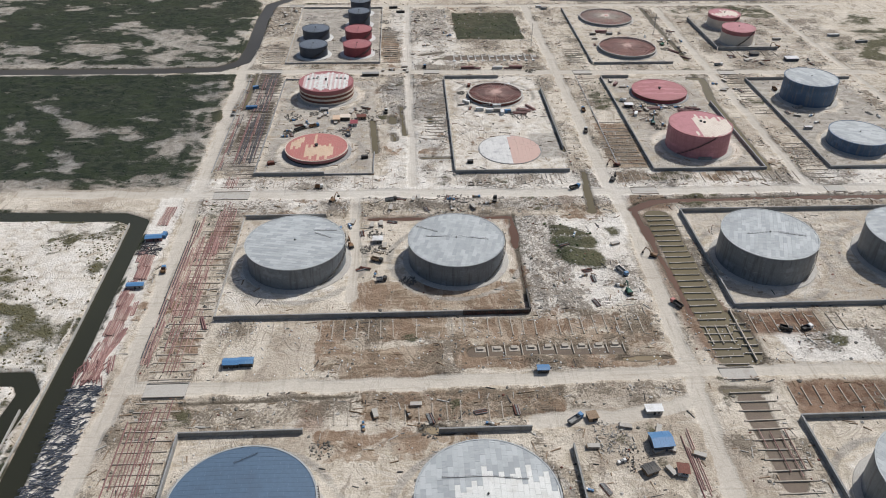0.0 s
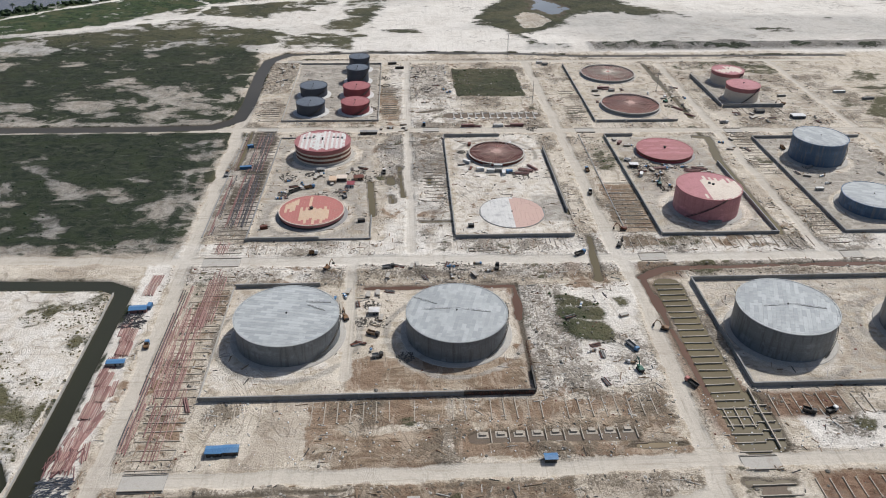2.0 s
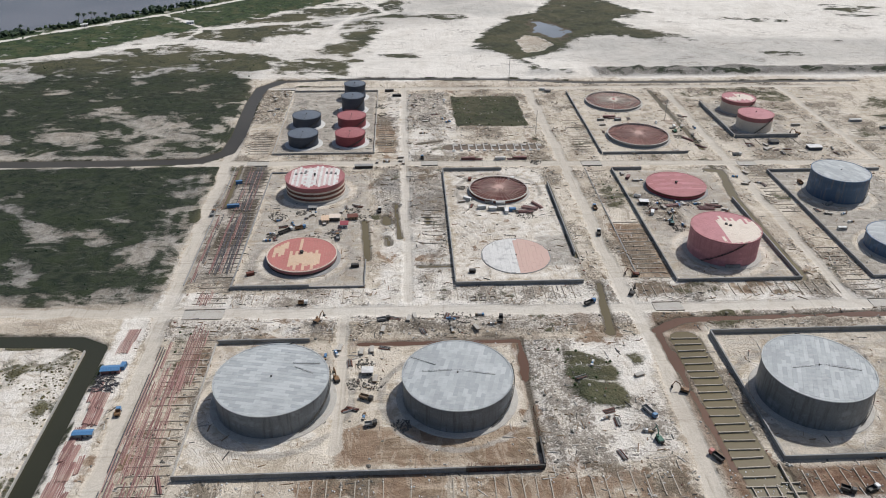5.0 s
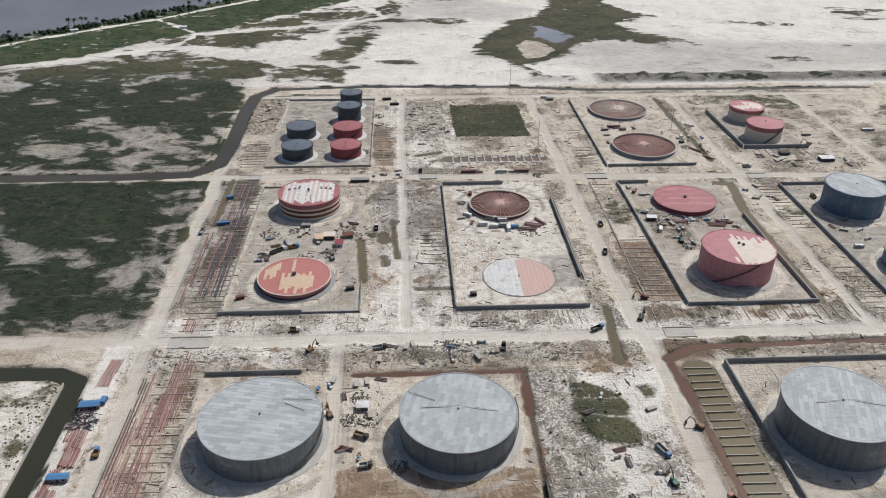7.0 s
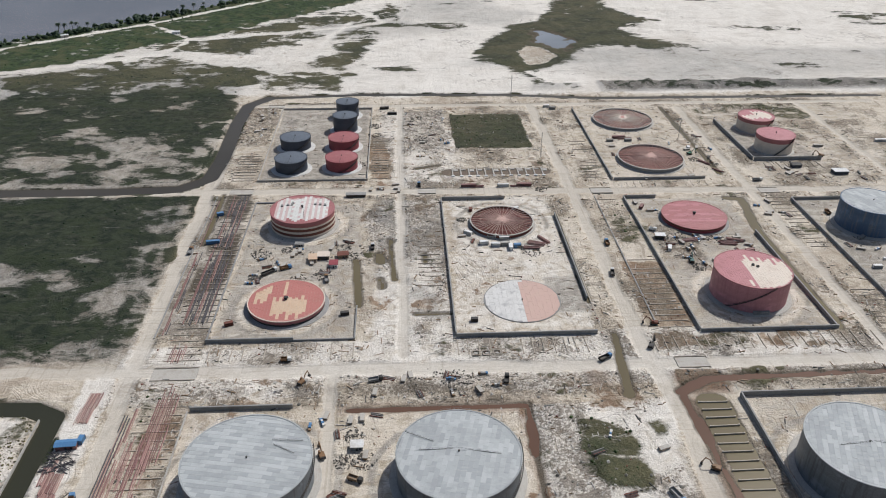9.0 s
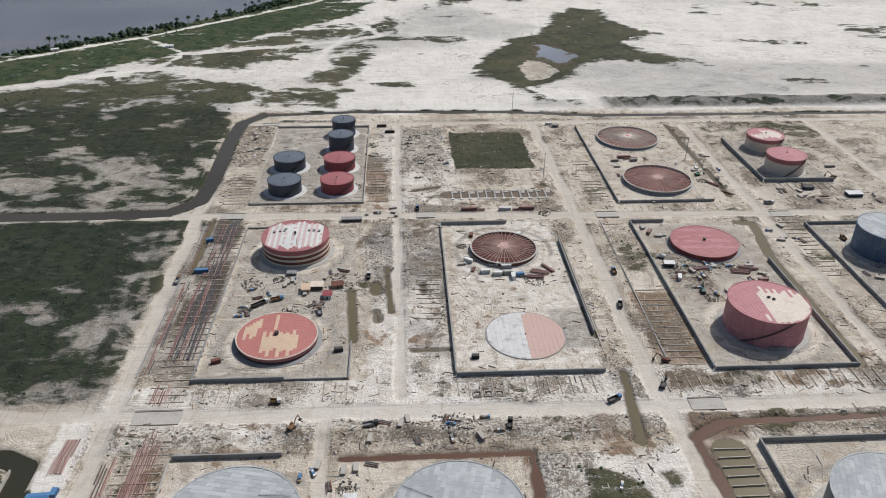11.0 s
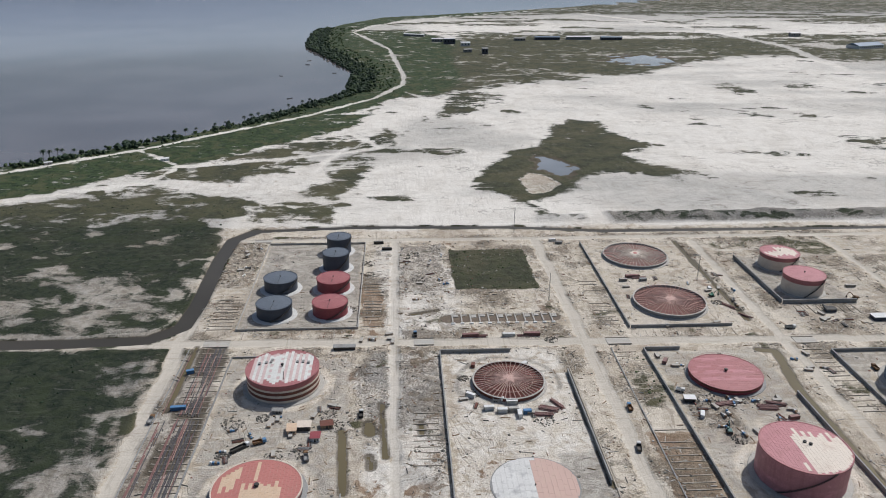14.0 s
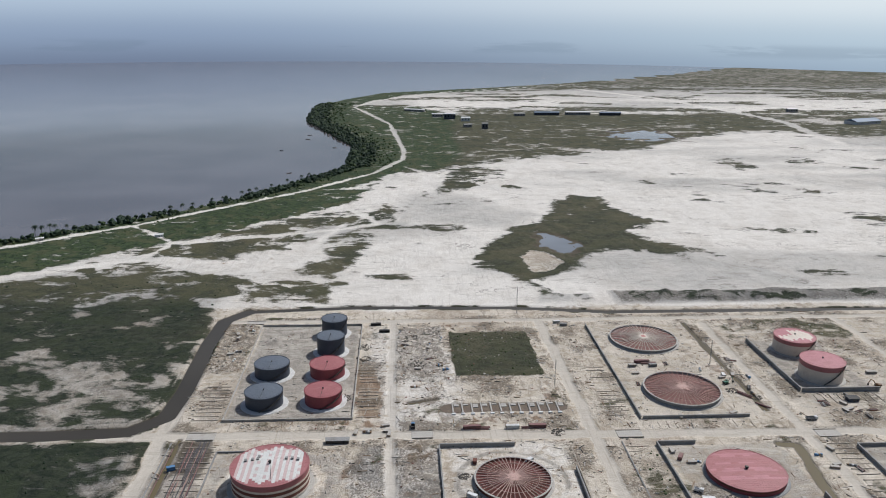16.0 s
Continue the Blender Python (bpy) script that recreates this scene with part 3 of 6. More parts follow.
SALT = [[(-143, 682), (-115, 665), (-127, 558), (-135, 517), (-156, 490), (-185, 520), (-178, 583), (-176, 636), (-180, 675)],
        [(-420, 777), (-231, 785), (-179, 819), (-147, 831), (-142, 759), (-157, 710), (-420, 715)],
        [(-420, 960), (-345, 995), (-282, 1042), (-160, 960), (-167, 935), (-230, 955), (-291, 974), (-420, 930)]]
SMALL_PADS = [(-45.6, 866, 14), (-45.7, 827.6, 14), (-45, 785.3, 17), (-44.3, 740.7, 17), (-87.9, 786.5, 17), (-86.4, 738.5, 17)]
PATCHES = [([(95, 1057), (136, 1172), (156, 1212), (185, 1226), (212, 1271), (252, 1373), (280, 1404), (322, 1391), (321, 1336), (336, 1284), (376, 1246), (312, 1200), (328, 1154), (365, 1116),
             (384, 1099), (339, 1085), (294, 1113), (254, 1119), (232, 1085), (207, 1034), (182, 1021), (151, 1001), (162, 959), (137, 1007), (119, 1036)], 1.25),
           ([(0, 1245), (42, 1396), (106, 1571), (172, 1541), (125, 1455), (60, 1423), (19, 1331)], 0.9), ([(614, 1705), (672, 1736), (689, 1634), (639, 1607)], 0.8),
           ([(551, 1493), (596, 1465), (634, 1402), (588, 1425)], 0.75), ([(761, 1704), (822, 1735), (860, 1673), (782, 1656)], 0.75),
           ([(-107, 1024), (-67, 1128), (-18, 1189), (-31, 1082), (-58, 1004)], 0.9), ([(-252, 1099), (-214, 1156), (-168, 1130), (-166, 1085), (-224, 1087)], 0.9),
           ([(-53, 1232), (-10, 1360), (19, 1324), (-22, 1217)], 0.85), ([(-142, 1234), (-94, 1277), (-61, 1246), (-95, 1204)], 0.75),
           ([(45, 1235), (83, 1243), (108, 1214), (74, 1206)], 0.7)]
STRIPS = [(-132, -107, 203, 276), (-131, -106, 286, 458), (-131, -107, 476, 688), (156, 178, 286, 436), (155, 177, 205, 274), (-102, 130, 313, 331), (-46, 58, 253, 267), (184, 242, 312, 329), (183, 240, 257, 273),
          (-108, -18, 476, 492), (34, 122, 476, 492), (147, 288, 475, 491), (157, 179, 496, 582), (15, 33, 543, 604), (-20, -4, 714, 802), (-134, -114, 713, 772), (158, 176, 710, 795), (292, 310, 478, 672), (317, 372, 722, 738)]
PADS = [(-66, 387, 37), (29.5, 387, 36), (216, 378, 36), (306, 378, 36), (-66, 531, 30), (-66, 637, 31), (79, 633, 30), (224, 532, 33), (350, 620, 30), (352, 531, 30), (-67, 200, 36), (30, 200, 36), (218, 198, 36)]
PONDS = [(208, 1143, 23, 46), (590, 2040, 85, 80), (14, 250, 10, 4), (120, 295, 14, 2.0)]


# ---------------------------------------------------------------- mesh helpers
def link_mesh(name, verts, faces, material, parent=None, label="", smooth=False):
    me = bpy.data.meshes.new(name)
    me.from_pydata([tuple(v) for v in verts], [], [tuple(f) for f in faces])
    if smooth:
        me.shade_smooth()
    me.materials.append(material)
    ob = new(name, me)
    if parent:
        ob.parent = parent
    return tagged(ob, label)


def part(name, bm, material, parent=None, label="", smooth=False):
    """Links a bmesh as one mesh object under a thing or a part."""
    me = bpy.data.meshes.new(name)
    bmesh.ops.recalc_face_normals(bm, faces=bm.faces)
    bm.to_mesh(me)
    bm.free()
    if smooth:
        me.shade_smooth()
    me.materials.append(material)
    ob = new(name, me)
    if parent:
        ob.parent = parent
    return tagged(ob, label)


def share(name, me, parent, m):
    ob = new(name, me)
    ob.parent = parent
    ob.matrix_basis = m
    return ob


def thing(name, x, y, z=0.0, turn=0.0, label="", category="", group="", kind=""):
    ob = new(name)
    ob.matrix_basis = pose(x, y, z, 0, 0, turn)
    return tagged(ob, label, category, group, kind)


def add_box(bm, x0, x1, y0, y1, z0, z1, m=None):
    v = [bm.verts.new((x, y, z)) for z in (z0, z1) for x, y in ((x0, y0), (x1, y0), (x1, y1), (x0, y1))]
    if m is not None:
        for k in v:
            k.co = m @ k.co
    for f in ((3, 2, 1, 0), (4, 5, 6, 7), (0, 1, 5, 4), (1, 2, 6, 5), (2, 3, 7, 6), (3, 0, 4, 7)):
        bm.faces.new([v[i] for i in f])
    return v


def box(x0, x1, y0, y1, z0, z1, bevel=0.0):
    bm = bmesh.new()
    add_box(bm, x0, x1, y0, y1, z0, z1)
    if bevel:
        bmesh.ops.bevel(bm, geom=bm.edges[:], offset=bevel, segments=1, affect="EDGES")
    return bm


def lathe(bm, profile, n=96, cx=0.0, cy=0.0, a0=0.0, a1=360.0):
    """Turns a profile of (radius, height) about the upright axis."""
    full = a1 - a0 > 359.9
    cols = []
    for i in range(n if full else n + 1):
        a = radians(a0 + (a1 - a0) * i / n)
        cols.append([bm.verts.new((cx + r * math.cos(a), cy + r * math.sin(a), z)) for r, z in profile])
    for i in range(n):
        p, q = cols[i], cols[(i + 1) % len(cols)]
        for j in range(len(profile) - 1):
            bm.faces.new((p[j], q[j], q[j + 1], p[j + 1]))
    return bm


def tube(bm, pts, r, n=6):
    """A closed pipe along a line of points."""
    rings = []
    for i, p in enumerate(pts):
        p = Vector(p)
        d = (Vector(pts[min(i + 1, len(pts) - 1)]) - Vector(pts[max(i - 1, 0)])).normalized()
        u = d.cross(Vector((0, 0, 1)) if abs(d.z) < 0.95 else Vector((1, 0, 0))).normalized()
        w = u.cross(d)
        rings.append([bm.verts.new(p + r * (math.cos(2 * math.pi * k / n) * u + math.sin(2 * math.pi * k / n) * w)) for k in range(n)])
    for p, q in zip(rings, rings[1:]):
        for k in range(n):
            bm.faces.new((p[k], p[(k + 1) % n], q[(k + 1) % n], q[k]))
    bm.faces.new(rings[0])
    bm.faces.new(list(reversed(rings[-1])))
    return bm


# ---------------------------------------------------------------- ground and water
def stops(*spans):
    out = [spans[0][0]]
    for a, b, step in spans:
        n = max(1, round((b - a) / step))
        out += [a + (b - a) * (i + 1) / n for i in range(n)]
    return np.array(out)


def build_ground():
    xs = stops((-5200, -2000, 320), (-2000, -900, 70), (-900, -420, 8), (-420, -230, 3), (-230, 400, 1.8), (400, 560, 4), (560, 1300, 12), (1300, 2400, 40), (2400, 5200, 280))
    ys = stops((-5200, -600, 460), (-600, 100, 50), (100, 190, 4), (190, 935, 1.8), (935, 1350, 4), (1350, 2200, 9), (2200, 3600, 20), (3600, 5300, 110))
    gx, gy = np.meshgrid(xs, ys)
    x, y = gx.ravel(), gy.ravel()
    z, veg, brown, white, road, mud, rough, lush, marsh, red, grey, khaki = fields(x, y)
    nx, ny = len(xs), len(ys)
    i = np.arange(nx * ny).reshape(ny, nx)
    quads = np.stack([i[:-1, :-1], i[:-1, 1:], i[1:, 1:], i[1:, :-1]], -1).reshape(-1, 4)
    me = bpy.data.meshes.new("ground")
    me.vertices.add(nx * ny)
    me.vertices.foreach_set("co", np.stack([x, y, z], -1).astype(np.float32).ravel())
    me.loops.add(len(quads) * 4)
    me.loops.foreach_set("vertex_index", quads.astype(np.int32).ravel())
    me.polygons.add(len(quads))
    me.polygons.foreach_set("loop_start", np.arange(0, len(quads) * 4, 4, dtype=np.int32))
    me.update()
    me.validate()
    me.shade_smooth()
    one = np.ones_like(x)
    for name, cols in (("cover", (veg, brown, white)), ("state", (road, mud, rough)), ("growth", (lush, marsh, red)), ("yard", (grey, khaki, one * 0))):
        at = me.attributes.new(name, "FLOAT_COLOR", "POINT")
        at.data.foreach_set("color", np.stack([*cols, one], -1).astype(np.float32).ravel())
    me.materials.append(ground_material())
    return tagged(new("ground", me), "pale sandy building ground with mud, tracks and scrub", "ground", kind="structure")


def ground_material():
    k = Nodes("ground_sand_mud_scrub")
    veg, brown, white = k.attribute("cover")
    road, mud, rough = k.attribute("state")
    lush, marsh, red = k.attribute("growth")
    grey, khaki, _ = k.attribute("yard")
    n0, n1 = k.noise(0.013, 6, 0.6, warp=0.6), k.noise(0.038, 8, 0.6, warp=0.5)
    n2, n3 = k.noise(0.13, 8, 0.66, warp=0.7), k.noise(0.7, 6, 0.66)
    streak = k.noise(0.13, 8, 0.66, stretch=(0.30, 1.0, 1.0, 12), warp=1.2)
    streak2 = k.noise(0.13, 8, 0.66, stretch=(1.0, 0.33, 1.0, -15), warp=1.2)
    # curved ruts of tyres and tracks, here and there
    swirl = k.math("SINE", k.math("MULTIPLY", k.noise(0.020, 2.5, 0.45, warp=1.6), 190.0))
    swirl = k.math("MULTIPLY", k.step(swirl, 0.25, 0.95), k.step(k.noise(0.03, 4, 0.6, stretch=(1, 1, 1, 40)), 0.50, 0.62))
    swirl2 = k.math("SINE", k.math("MULTIPLY", k.noise(0.011, 2.0, 0.4, warp=1.0, stretch=(1, 1, 1, 70)), 210.0))
    swirl2 = k.math("MULTIPLY", k.step(swirl2, 0.5, 0.98), k.step(k.noise(0.024, 4, 0.6, stretch=(1, 1, 1, 20)), 0.50, 0.62))
    ruts = k.math("MAXIMUM", swirl, swirl2)
    # straight wheel marks both ways, and thin winding rills
    lane = k.step(k.noise(0.55, 5, 0.6, stretch=(1.0, 0.035, 1.0)), 0.54, 0.64)
    lane2 = k.step(k.noise(0.55, 5, 0.6, stretch=(0.035, 1.0, 1.0)), 0.54, 0.64)
    lanes = k.mix(k.step(k.noise(0.022, 3, 0.5), 0.46, 0.54), lane, lane2)
    rill = k.math("ABSOLUTE", k.math("SUBTRACT", k.noise(0.020, 6, 0.55, stretch=(0.55, 1.0, 1.0, 8), warp=1.0), 0.5))
    rill = k.math("MULTIPLY", k.step(rill, 0.012, 0.002), k.step(k.noise(0.016, 4, 0.6, stretch=(1, 1, 1, 30)), 0.50, 0.60))
    grit = k.noise(1.7, 5, 0.7)
    # bare ground: beige, paler and whiter where the sand lies
    c = k.mix(k.step(n2, 0.36, 0.62), (0.40, 0.345, 0.265), (0.58, 0.52, 0.425))
    c = k.mix(k.math("MULTIPLY", k.step(n1, 0.46, 0.56), 0.7), c, (0.60, 0.545, 0.455))
    c = k.mix(k.math("MULTIPLY", k.step(streak, 0.53, 0.60), 0.6), c, (0.66, 0.61, 0.525))
    c = k.mix(k.math("MULTIPLY", k.step(streak2, 0.55, 0.62), 0.6), c, (0.255, 0.215, 0.17))
    c = k.mix(k.math("MULTIPLY", k.step(n0, 0.52, 0.60), 0.5), c, (0.33, 0.275, 0.212))
    w = k.step(k.math("ADD", white, k.math("MULTIPLY", k.math("SUBTRACT", n2, 0.5), 1.3)), 0.25, 0.65)
    sand = k.mix(k.step(n3, 0.36, 0.64), (0.66, 0.63, 0.57), (0.74, 0.71, 0.65))
    sand = k.mix(k.math("MULTIPLY", k.step(n1, 0.48, 0.62), 0.35), sand, (0.57, 0.53, 0.465))
    sand = k.mix(k.math("MULTIPLY", k.step(n0, 0.52, 0.64), 0.35), sand, (0.53, 0.49, 0.43))
    sand = k.mix(k.math("MULTIPLY", k.step(streak, 0.57, 0.64), 0.35), sand, (0.38, 0.34, 0.285))
    c = k.mix(w, c, sand)
    b = k.step(k.math("ADD", brown, k.math("ADD", k.math("MULTIPLY", k.math("SUBTRACT", n2, 0.5), 1.4), k.math("MULTIPLY", k.math("SUBTRACT", n1, 0.5), 1.4))), 0.42, 0.62)
    earth = k.mix(k.step(streak, 0.40, 0.60), (0.19, 0.137, 0.092), (0.37, 0.295, 0.215))
    earth = k.mix(k.math("MULTIPLY", k.step(n1, 0.49, 0.57), 0.6), earth, (0.225, 0.148, 0.098))
    earth = k.mix(k.math("MULTIPLY", k.step(streak2, 0.52, 0.59), 0.55), earth, (0.44, 0.37, 0.285))
    c = k.mix(b, c, earth)
    c = k.mix(red, c, k.mix(k.step(n2, 0.4, 0.6), (0.125, 0.07, 0.045), (0.24, 0.155, 0.105)))
    c = k.mix(k.math("MULTIPLY", ruts, k.math("SUBTRACT", 0.27, k.math("MULTIPLY", white, 0.11))), c, (0.19, 0.155, 0.118))
    yardc = k.mix(k.step(n2, 0.38, 0.62), (0.245, 0.228, 0.200), (0.395, 0.368, 0.322))
    yardc = k.mix(k.math("MULTIPLY", k.step(streak, 0.53, 0.60), 0.6), yardc, (0.52, 0.482, 0.415))
    gw = k.step(k.math("ADD", grey, k.math("MULTIPLY", k.math("SUBTRACT", n2, 0.5), 1.4)), 0.35, 0.75)
    c = k.mix(k.math("MULTIPLY", gw, 0.85), c, yardc)
    c = k.mix(k.math("MULTIPLY", lanes, 0.22), c, (0.24, 0.205, 0.165))
    c = k.mix(k.math("MULTIPLY", rill, 0.6), c, (0.20, 0.175, 0.145))
    # spoil with dark wet clods
    cl = k.math("MULTIPLY", k.step(k.math("ADD", k.math("MULTIPLY", rough, 0.22), k.math("ADD", k.math("MULTIPLY", n3, 0.55), k.math("MULTIPLY", n2, 0.45))), 0.62, 0.71), 0.8)
    c = k.mix(cl, c, (0.16, 0.132, 0.098))
    c = k.mix(0.75, c, k.mix(k.step(grit, 0.34, 0.66), (0.74, 0.72, 0.70), (1.14, 1.13, 1.12)), "MULTIPLY")
    # compacted road
    rd = k.mix(k.step(n3, 0.3, 0.7), (0.435, 0.40, 0.34), (0.52, 0.48, 0.415))
    rd = k.mix(k.math("MULTIPLY", k.step(n1, 0.50, 0.60), 0.5), rd, (0.41, 0.365, 0.305))
    rd = k.mix(k.math("MULTIPLY", lanes, 0.45), rd, (0.31, 0.275, 0.225))
    c = k.mix(k.math("MULTIPLY", k.step(k.math("ADD", road, k.math("MULTIPLY", k.math("SUBTRACT", n2, 0.5), 1.3)), 0.35, 0.70), 0.72), c, rd)
    # damp silt of the marsh, darkened to stand for cloud shade and far haze
    c = k.mix(k.math("MULTIPLY", marsh, k.step(n0, 0.36, 0.62, 0.85, 0.55)), c, k.mix(k.step(n2, 0.36, 0.64), (0.085, 0.085, 0.078), (0.225, 0.222, 0.21)))
    # scrub
    wisp = k.noise(0.032, 9, 0.60, stretch=(0.6, 1.0, 1.0, -25), warp=1.4)
    edge = k.math("ADD", k.math("MULTIPLY", k.math("SUBTRACT", n2, 0.5), 0.9), k.math("MULTIPLY", k.math("SUBTRACT", n3, 0.5), 0.5))
    for wave, part_of in ((streak, 0.8), (n1, 1.5), (wisp, 2.6)):
        edge = k.math("ADD", edge, k.math("MULTIPLY", k.math("SUBTRACT", wave, 0.5), part_of))
    edge = k.math("MULTIPLY", edge, k.step(veg, 0.02, 0.35))
    v = k.step(k.math("ADD", veg, edge), 0.34, 0.78)
    green = k.mix(k.step(n2, 0.38, 0.62), (0.014, 0.020, 0.013), (0.034, 0.042, 0.025))
    green = k.mix(k.math("MULTIPLY", k.step(n1, 0.50, 0.60), 0.6), green, (0.030, 0.040, 0.019))
    green = k.mix(k.math("MULTIPLY", k.step(streak, 0.55, 0.64), 0.3), green, (0.085, 0.084, 0.062))
    green = k.mix(k.math("MULTIPLY", k.math("SUBTRACT", 1.0, marsh), k.step(n0, 0.45, 0.6, 0.1, 0.5)), green, (0.105, 0.092, 0.058))
    green = k.mix(k.math("MULTIPLY", khaki, k.step(n1, 0.40, 0.56, 0.35, 0.85)), green, k.mix(k.step(n3, 0.35, 0.65), (0.085, 0.078, 0.042), (0.165, 0.148, 0.085)))
    fresh = k.mix(k.step(n2, 0.38, 0.62), (0.019, 0.034, 0.016), (0.052, 0.072, 0.030))
    fresh = k.mix(k.math("MULTIPLY", k.step(n1, 0.5, 0.60), 0.6), fresh, (0.088, 0.088, 0.045))
    green = k.mix(k.step(lush, 0.1, 0.9), green, fresh)
    c = k.mix(v, c, green)
    c = k.mix(k.math("MULTIPLY", k.step(mud, 0.3, 0.8), 0.85), c, (0.085, 0.07, 0.05))
    h = k.math("ADD", k.math("MULTIPLY", n3, 0.8), k.math("MULTIPLY", ruts, -0.2))
    h = k.math("ADD", h, k.math("MULTIPLY", n2, k.math("ADD", 0.8, k.math("MULTIPLY", rough, 2.0))))
    h = k.math("MULTIPLY", h, k.math("SUBTRACT", 1.0, k.math("MULTIPLY", road, 0.75)))
    return k.done(c, 0.95, 0.0, k.math("ADD", h, k.math("MULTIPLY", v, 0.5)), 0.9, 0.2)


ground = build_ground()

bm = bmesh.new()
add_box(bm, -5200, 5200, -5200, 5300, -1.6, -1.1)
tagged(part("water", bm, M_SEA), "calm grey-brown water of estuary and drainage canals", "water", kind="structure")


def pool(pts, hw, z, material, label):
    """A sheet of standing water along a line."""
    bm = bmesh.new()
    for (ax, ay), (bx, by) in zip(pts, pts[1:]):
        d = Vector((bx - ax, by - ay, 0)).normalized() * hw
        n = Vector((-d.y, d.x, 0))
        a, b = Vector((ax, ay, z)) - d, Vector((bx, by, z)) + d
        z += 0.004
        top = [bm.verts.new(p) for p in (a - n, b - n, b + n, a + n)]
        low = [bm.verts.new(v.co - Vector((0, 0, 0.3))) for v in top]
        bm.faces.new(top)
        bm.faces.new(list(reversed(low)))
        for i in range(4):
            bm.faces.new((top[i], low[i], low[(i + 1) % 4], top[(i + 1) % 4]))
    return tagged(part("pond_water", bm, material), label, "water", kind="structure")


for level, ((pts, hw), mat) in enumerate(zip(CANALS, (M_CANAL, M_CANAL_GREY, M_CANAL, M_CANAL_GREY))):
    pool(pts, hw + 1.0, -1.0 + 0.03 * level, mat, "still dark water in a straight drainage canal")
RED, OLIVE = "red muddy water standing in a dug trench", "olive green water standing in a dug trench"
# the first two sheets are dark brown to stand for shade inside the pits
for level, ((pts, hw), (mat, label)) in enumerate(zip(TRENCHES, ((M_EARTH_FLOOR, "dark earth sheet standing for the shaded depth of a row of pits"), (M_EARTH_FLOOR, "dark earth sheet standing for the shaded depth of a row of pits"), (M_POND_OLIVE, OLIVE), (M_EARTH_FLOOR, "dark wet earth between pipe sleepers"),
                                              (M_POND_RED, RED), (M_POND_RED, RED), (M_POND_OLIVE, OLIVE), (M_POND_RED, RED), (M_POND_RED, RED)) + ((M_POND_OLIVE, OLIVE),) * 16)):
    pool(pts, hw + 1.8 if hw < 5 else hw + 0.4, -0.40 - 0.014 * level, mat, label)
for i, (cx, cy, rx, ry) in enumerate(PONDS):
    pool([(cx - rx * 0.5, cy), (cx + rx * 0.5, cy)] if rx > ry else [(cx, cy - ry * 0.5), (cx, cy + ry * 0.5)], min(rx, ry) * 1.5, -0.70 - 0.01 * i,
         M_POND_GREY if cy > 950 else M_POND_TAN, "still shallow water in a hollow of the ground")


# ---------------------------------------------------------------- distant haze
def build_backdrop():
    k = Nodes("distant_haze")
    sep = k.n.new("ShaderNodeSeparateXYZ")
    k.put(sep.inputs[0], k.pos)
    z, x = sep.outputs[2], sep.outputs[0]
    # haze, far water and faint islands painted as a glowing gradient by height
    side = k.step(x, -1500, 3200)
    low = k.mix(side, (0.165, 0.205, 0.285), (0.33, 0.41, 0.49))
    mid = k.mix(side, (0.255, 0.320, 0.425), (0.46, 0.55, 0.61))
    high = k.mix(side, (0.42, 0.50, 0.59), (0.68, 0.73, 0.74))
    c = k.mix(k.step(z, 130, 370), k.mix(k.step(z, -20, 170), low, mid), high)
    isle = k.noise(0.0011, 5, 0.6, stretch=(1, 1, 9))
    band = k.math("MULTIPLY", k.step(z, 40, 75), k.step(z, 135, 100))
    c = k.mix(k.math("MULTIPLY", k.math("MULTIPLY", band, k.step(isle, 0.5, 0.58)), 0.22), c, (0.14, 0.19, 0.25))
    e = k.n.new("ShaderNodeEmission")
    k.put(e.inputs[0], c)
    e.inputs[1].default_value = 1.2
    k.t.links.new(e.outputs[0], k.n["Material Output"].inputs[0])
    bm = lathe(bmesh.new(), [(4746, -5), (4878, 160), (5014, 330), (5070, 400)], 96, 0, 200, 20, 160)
    tagged(part("backdrop", bm, k.mat, smooth=True), "glowing backdrop painted with pale blue haze, far water and horizon", "backdrop", kind="structure")


build_backdrop()


# ---------------------------------------------------------------- storage tanks
def plate_slab(parent, name, x0, x1, y0, y1, r, z, slope, material, turn, memo={}):
    """One roof plate, cut to the round of the roof."""
    n = 4
    cols = []
    for i in range(n + 1):
        x = x0 + (x1 - x0) * i / n
        if abs(x) >= r:
            continue
        e = math.sqrt(r * r - x * x)
        a, b = max(y0, -e), min(y1, e)
        if b - a > 0.15:
            cols.append((x, a, b))
    if len(cols) < 2:
        return
    ca, sa = math.cos(turn), math.sin(turn)

    def v(x, y, dz):
        return (x * ca - y * sa, x * sa + y * ca, z + slope * (r - math.hypot(x, y)) + dz)
    top = [[v(x, a, 0.05), v(x, b, 0.05), v(x, a, -0.05), v(x, b, -0.05)] for x, a, b in cols]
    verts = [p for c in top for p in c]
    faces = []
    for i in range(len(cols) - 1):
        p, q = 4 * i, 4 * i + 4
        faces += [(p, q, q + 1, p + 1), (p + 2, p + 3, q + 3, q + 2), (p, p + 2, q + 2, q), (p + 1, q + 1, q + 3, p + 3)]
    faces += [(0, 1, 3, 2), (4 * len(cols) - 4, 4 * len(cols) - 2, 4 * len(cols) - 1, 4 * len(cols) - 3)]
    link_mesh(name, verts, faces, material, parent)


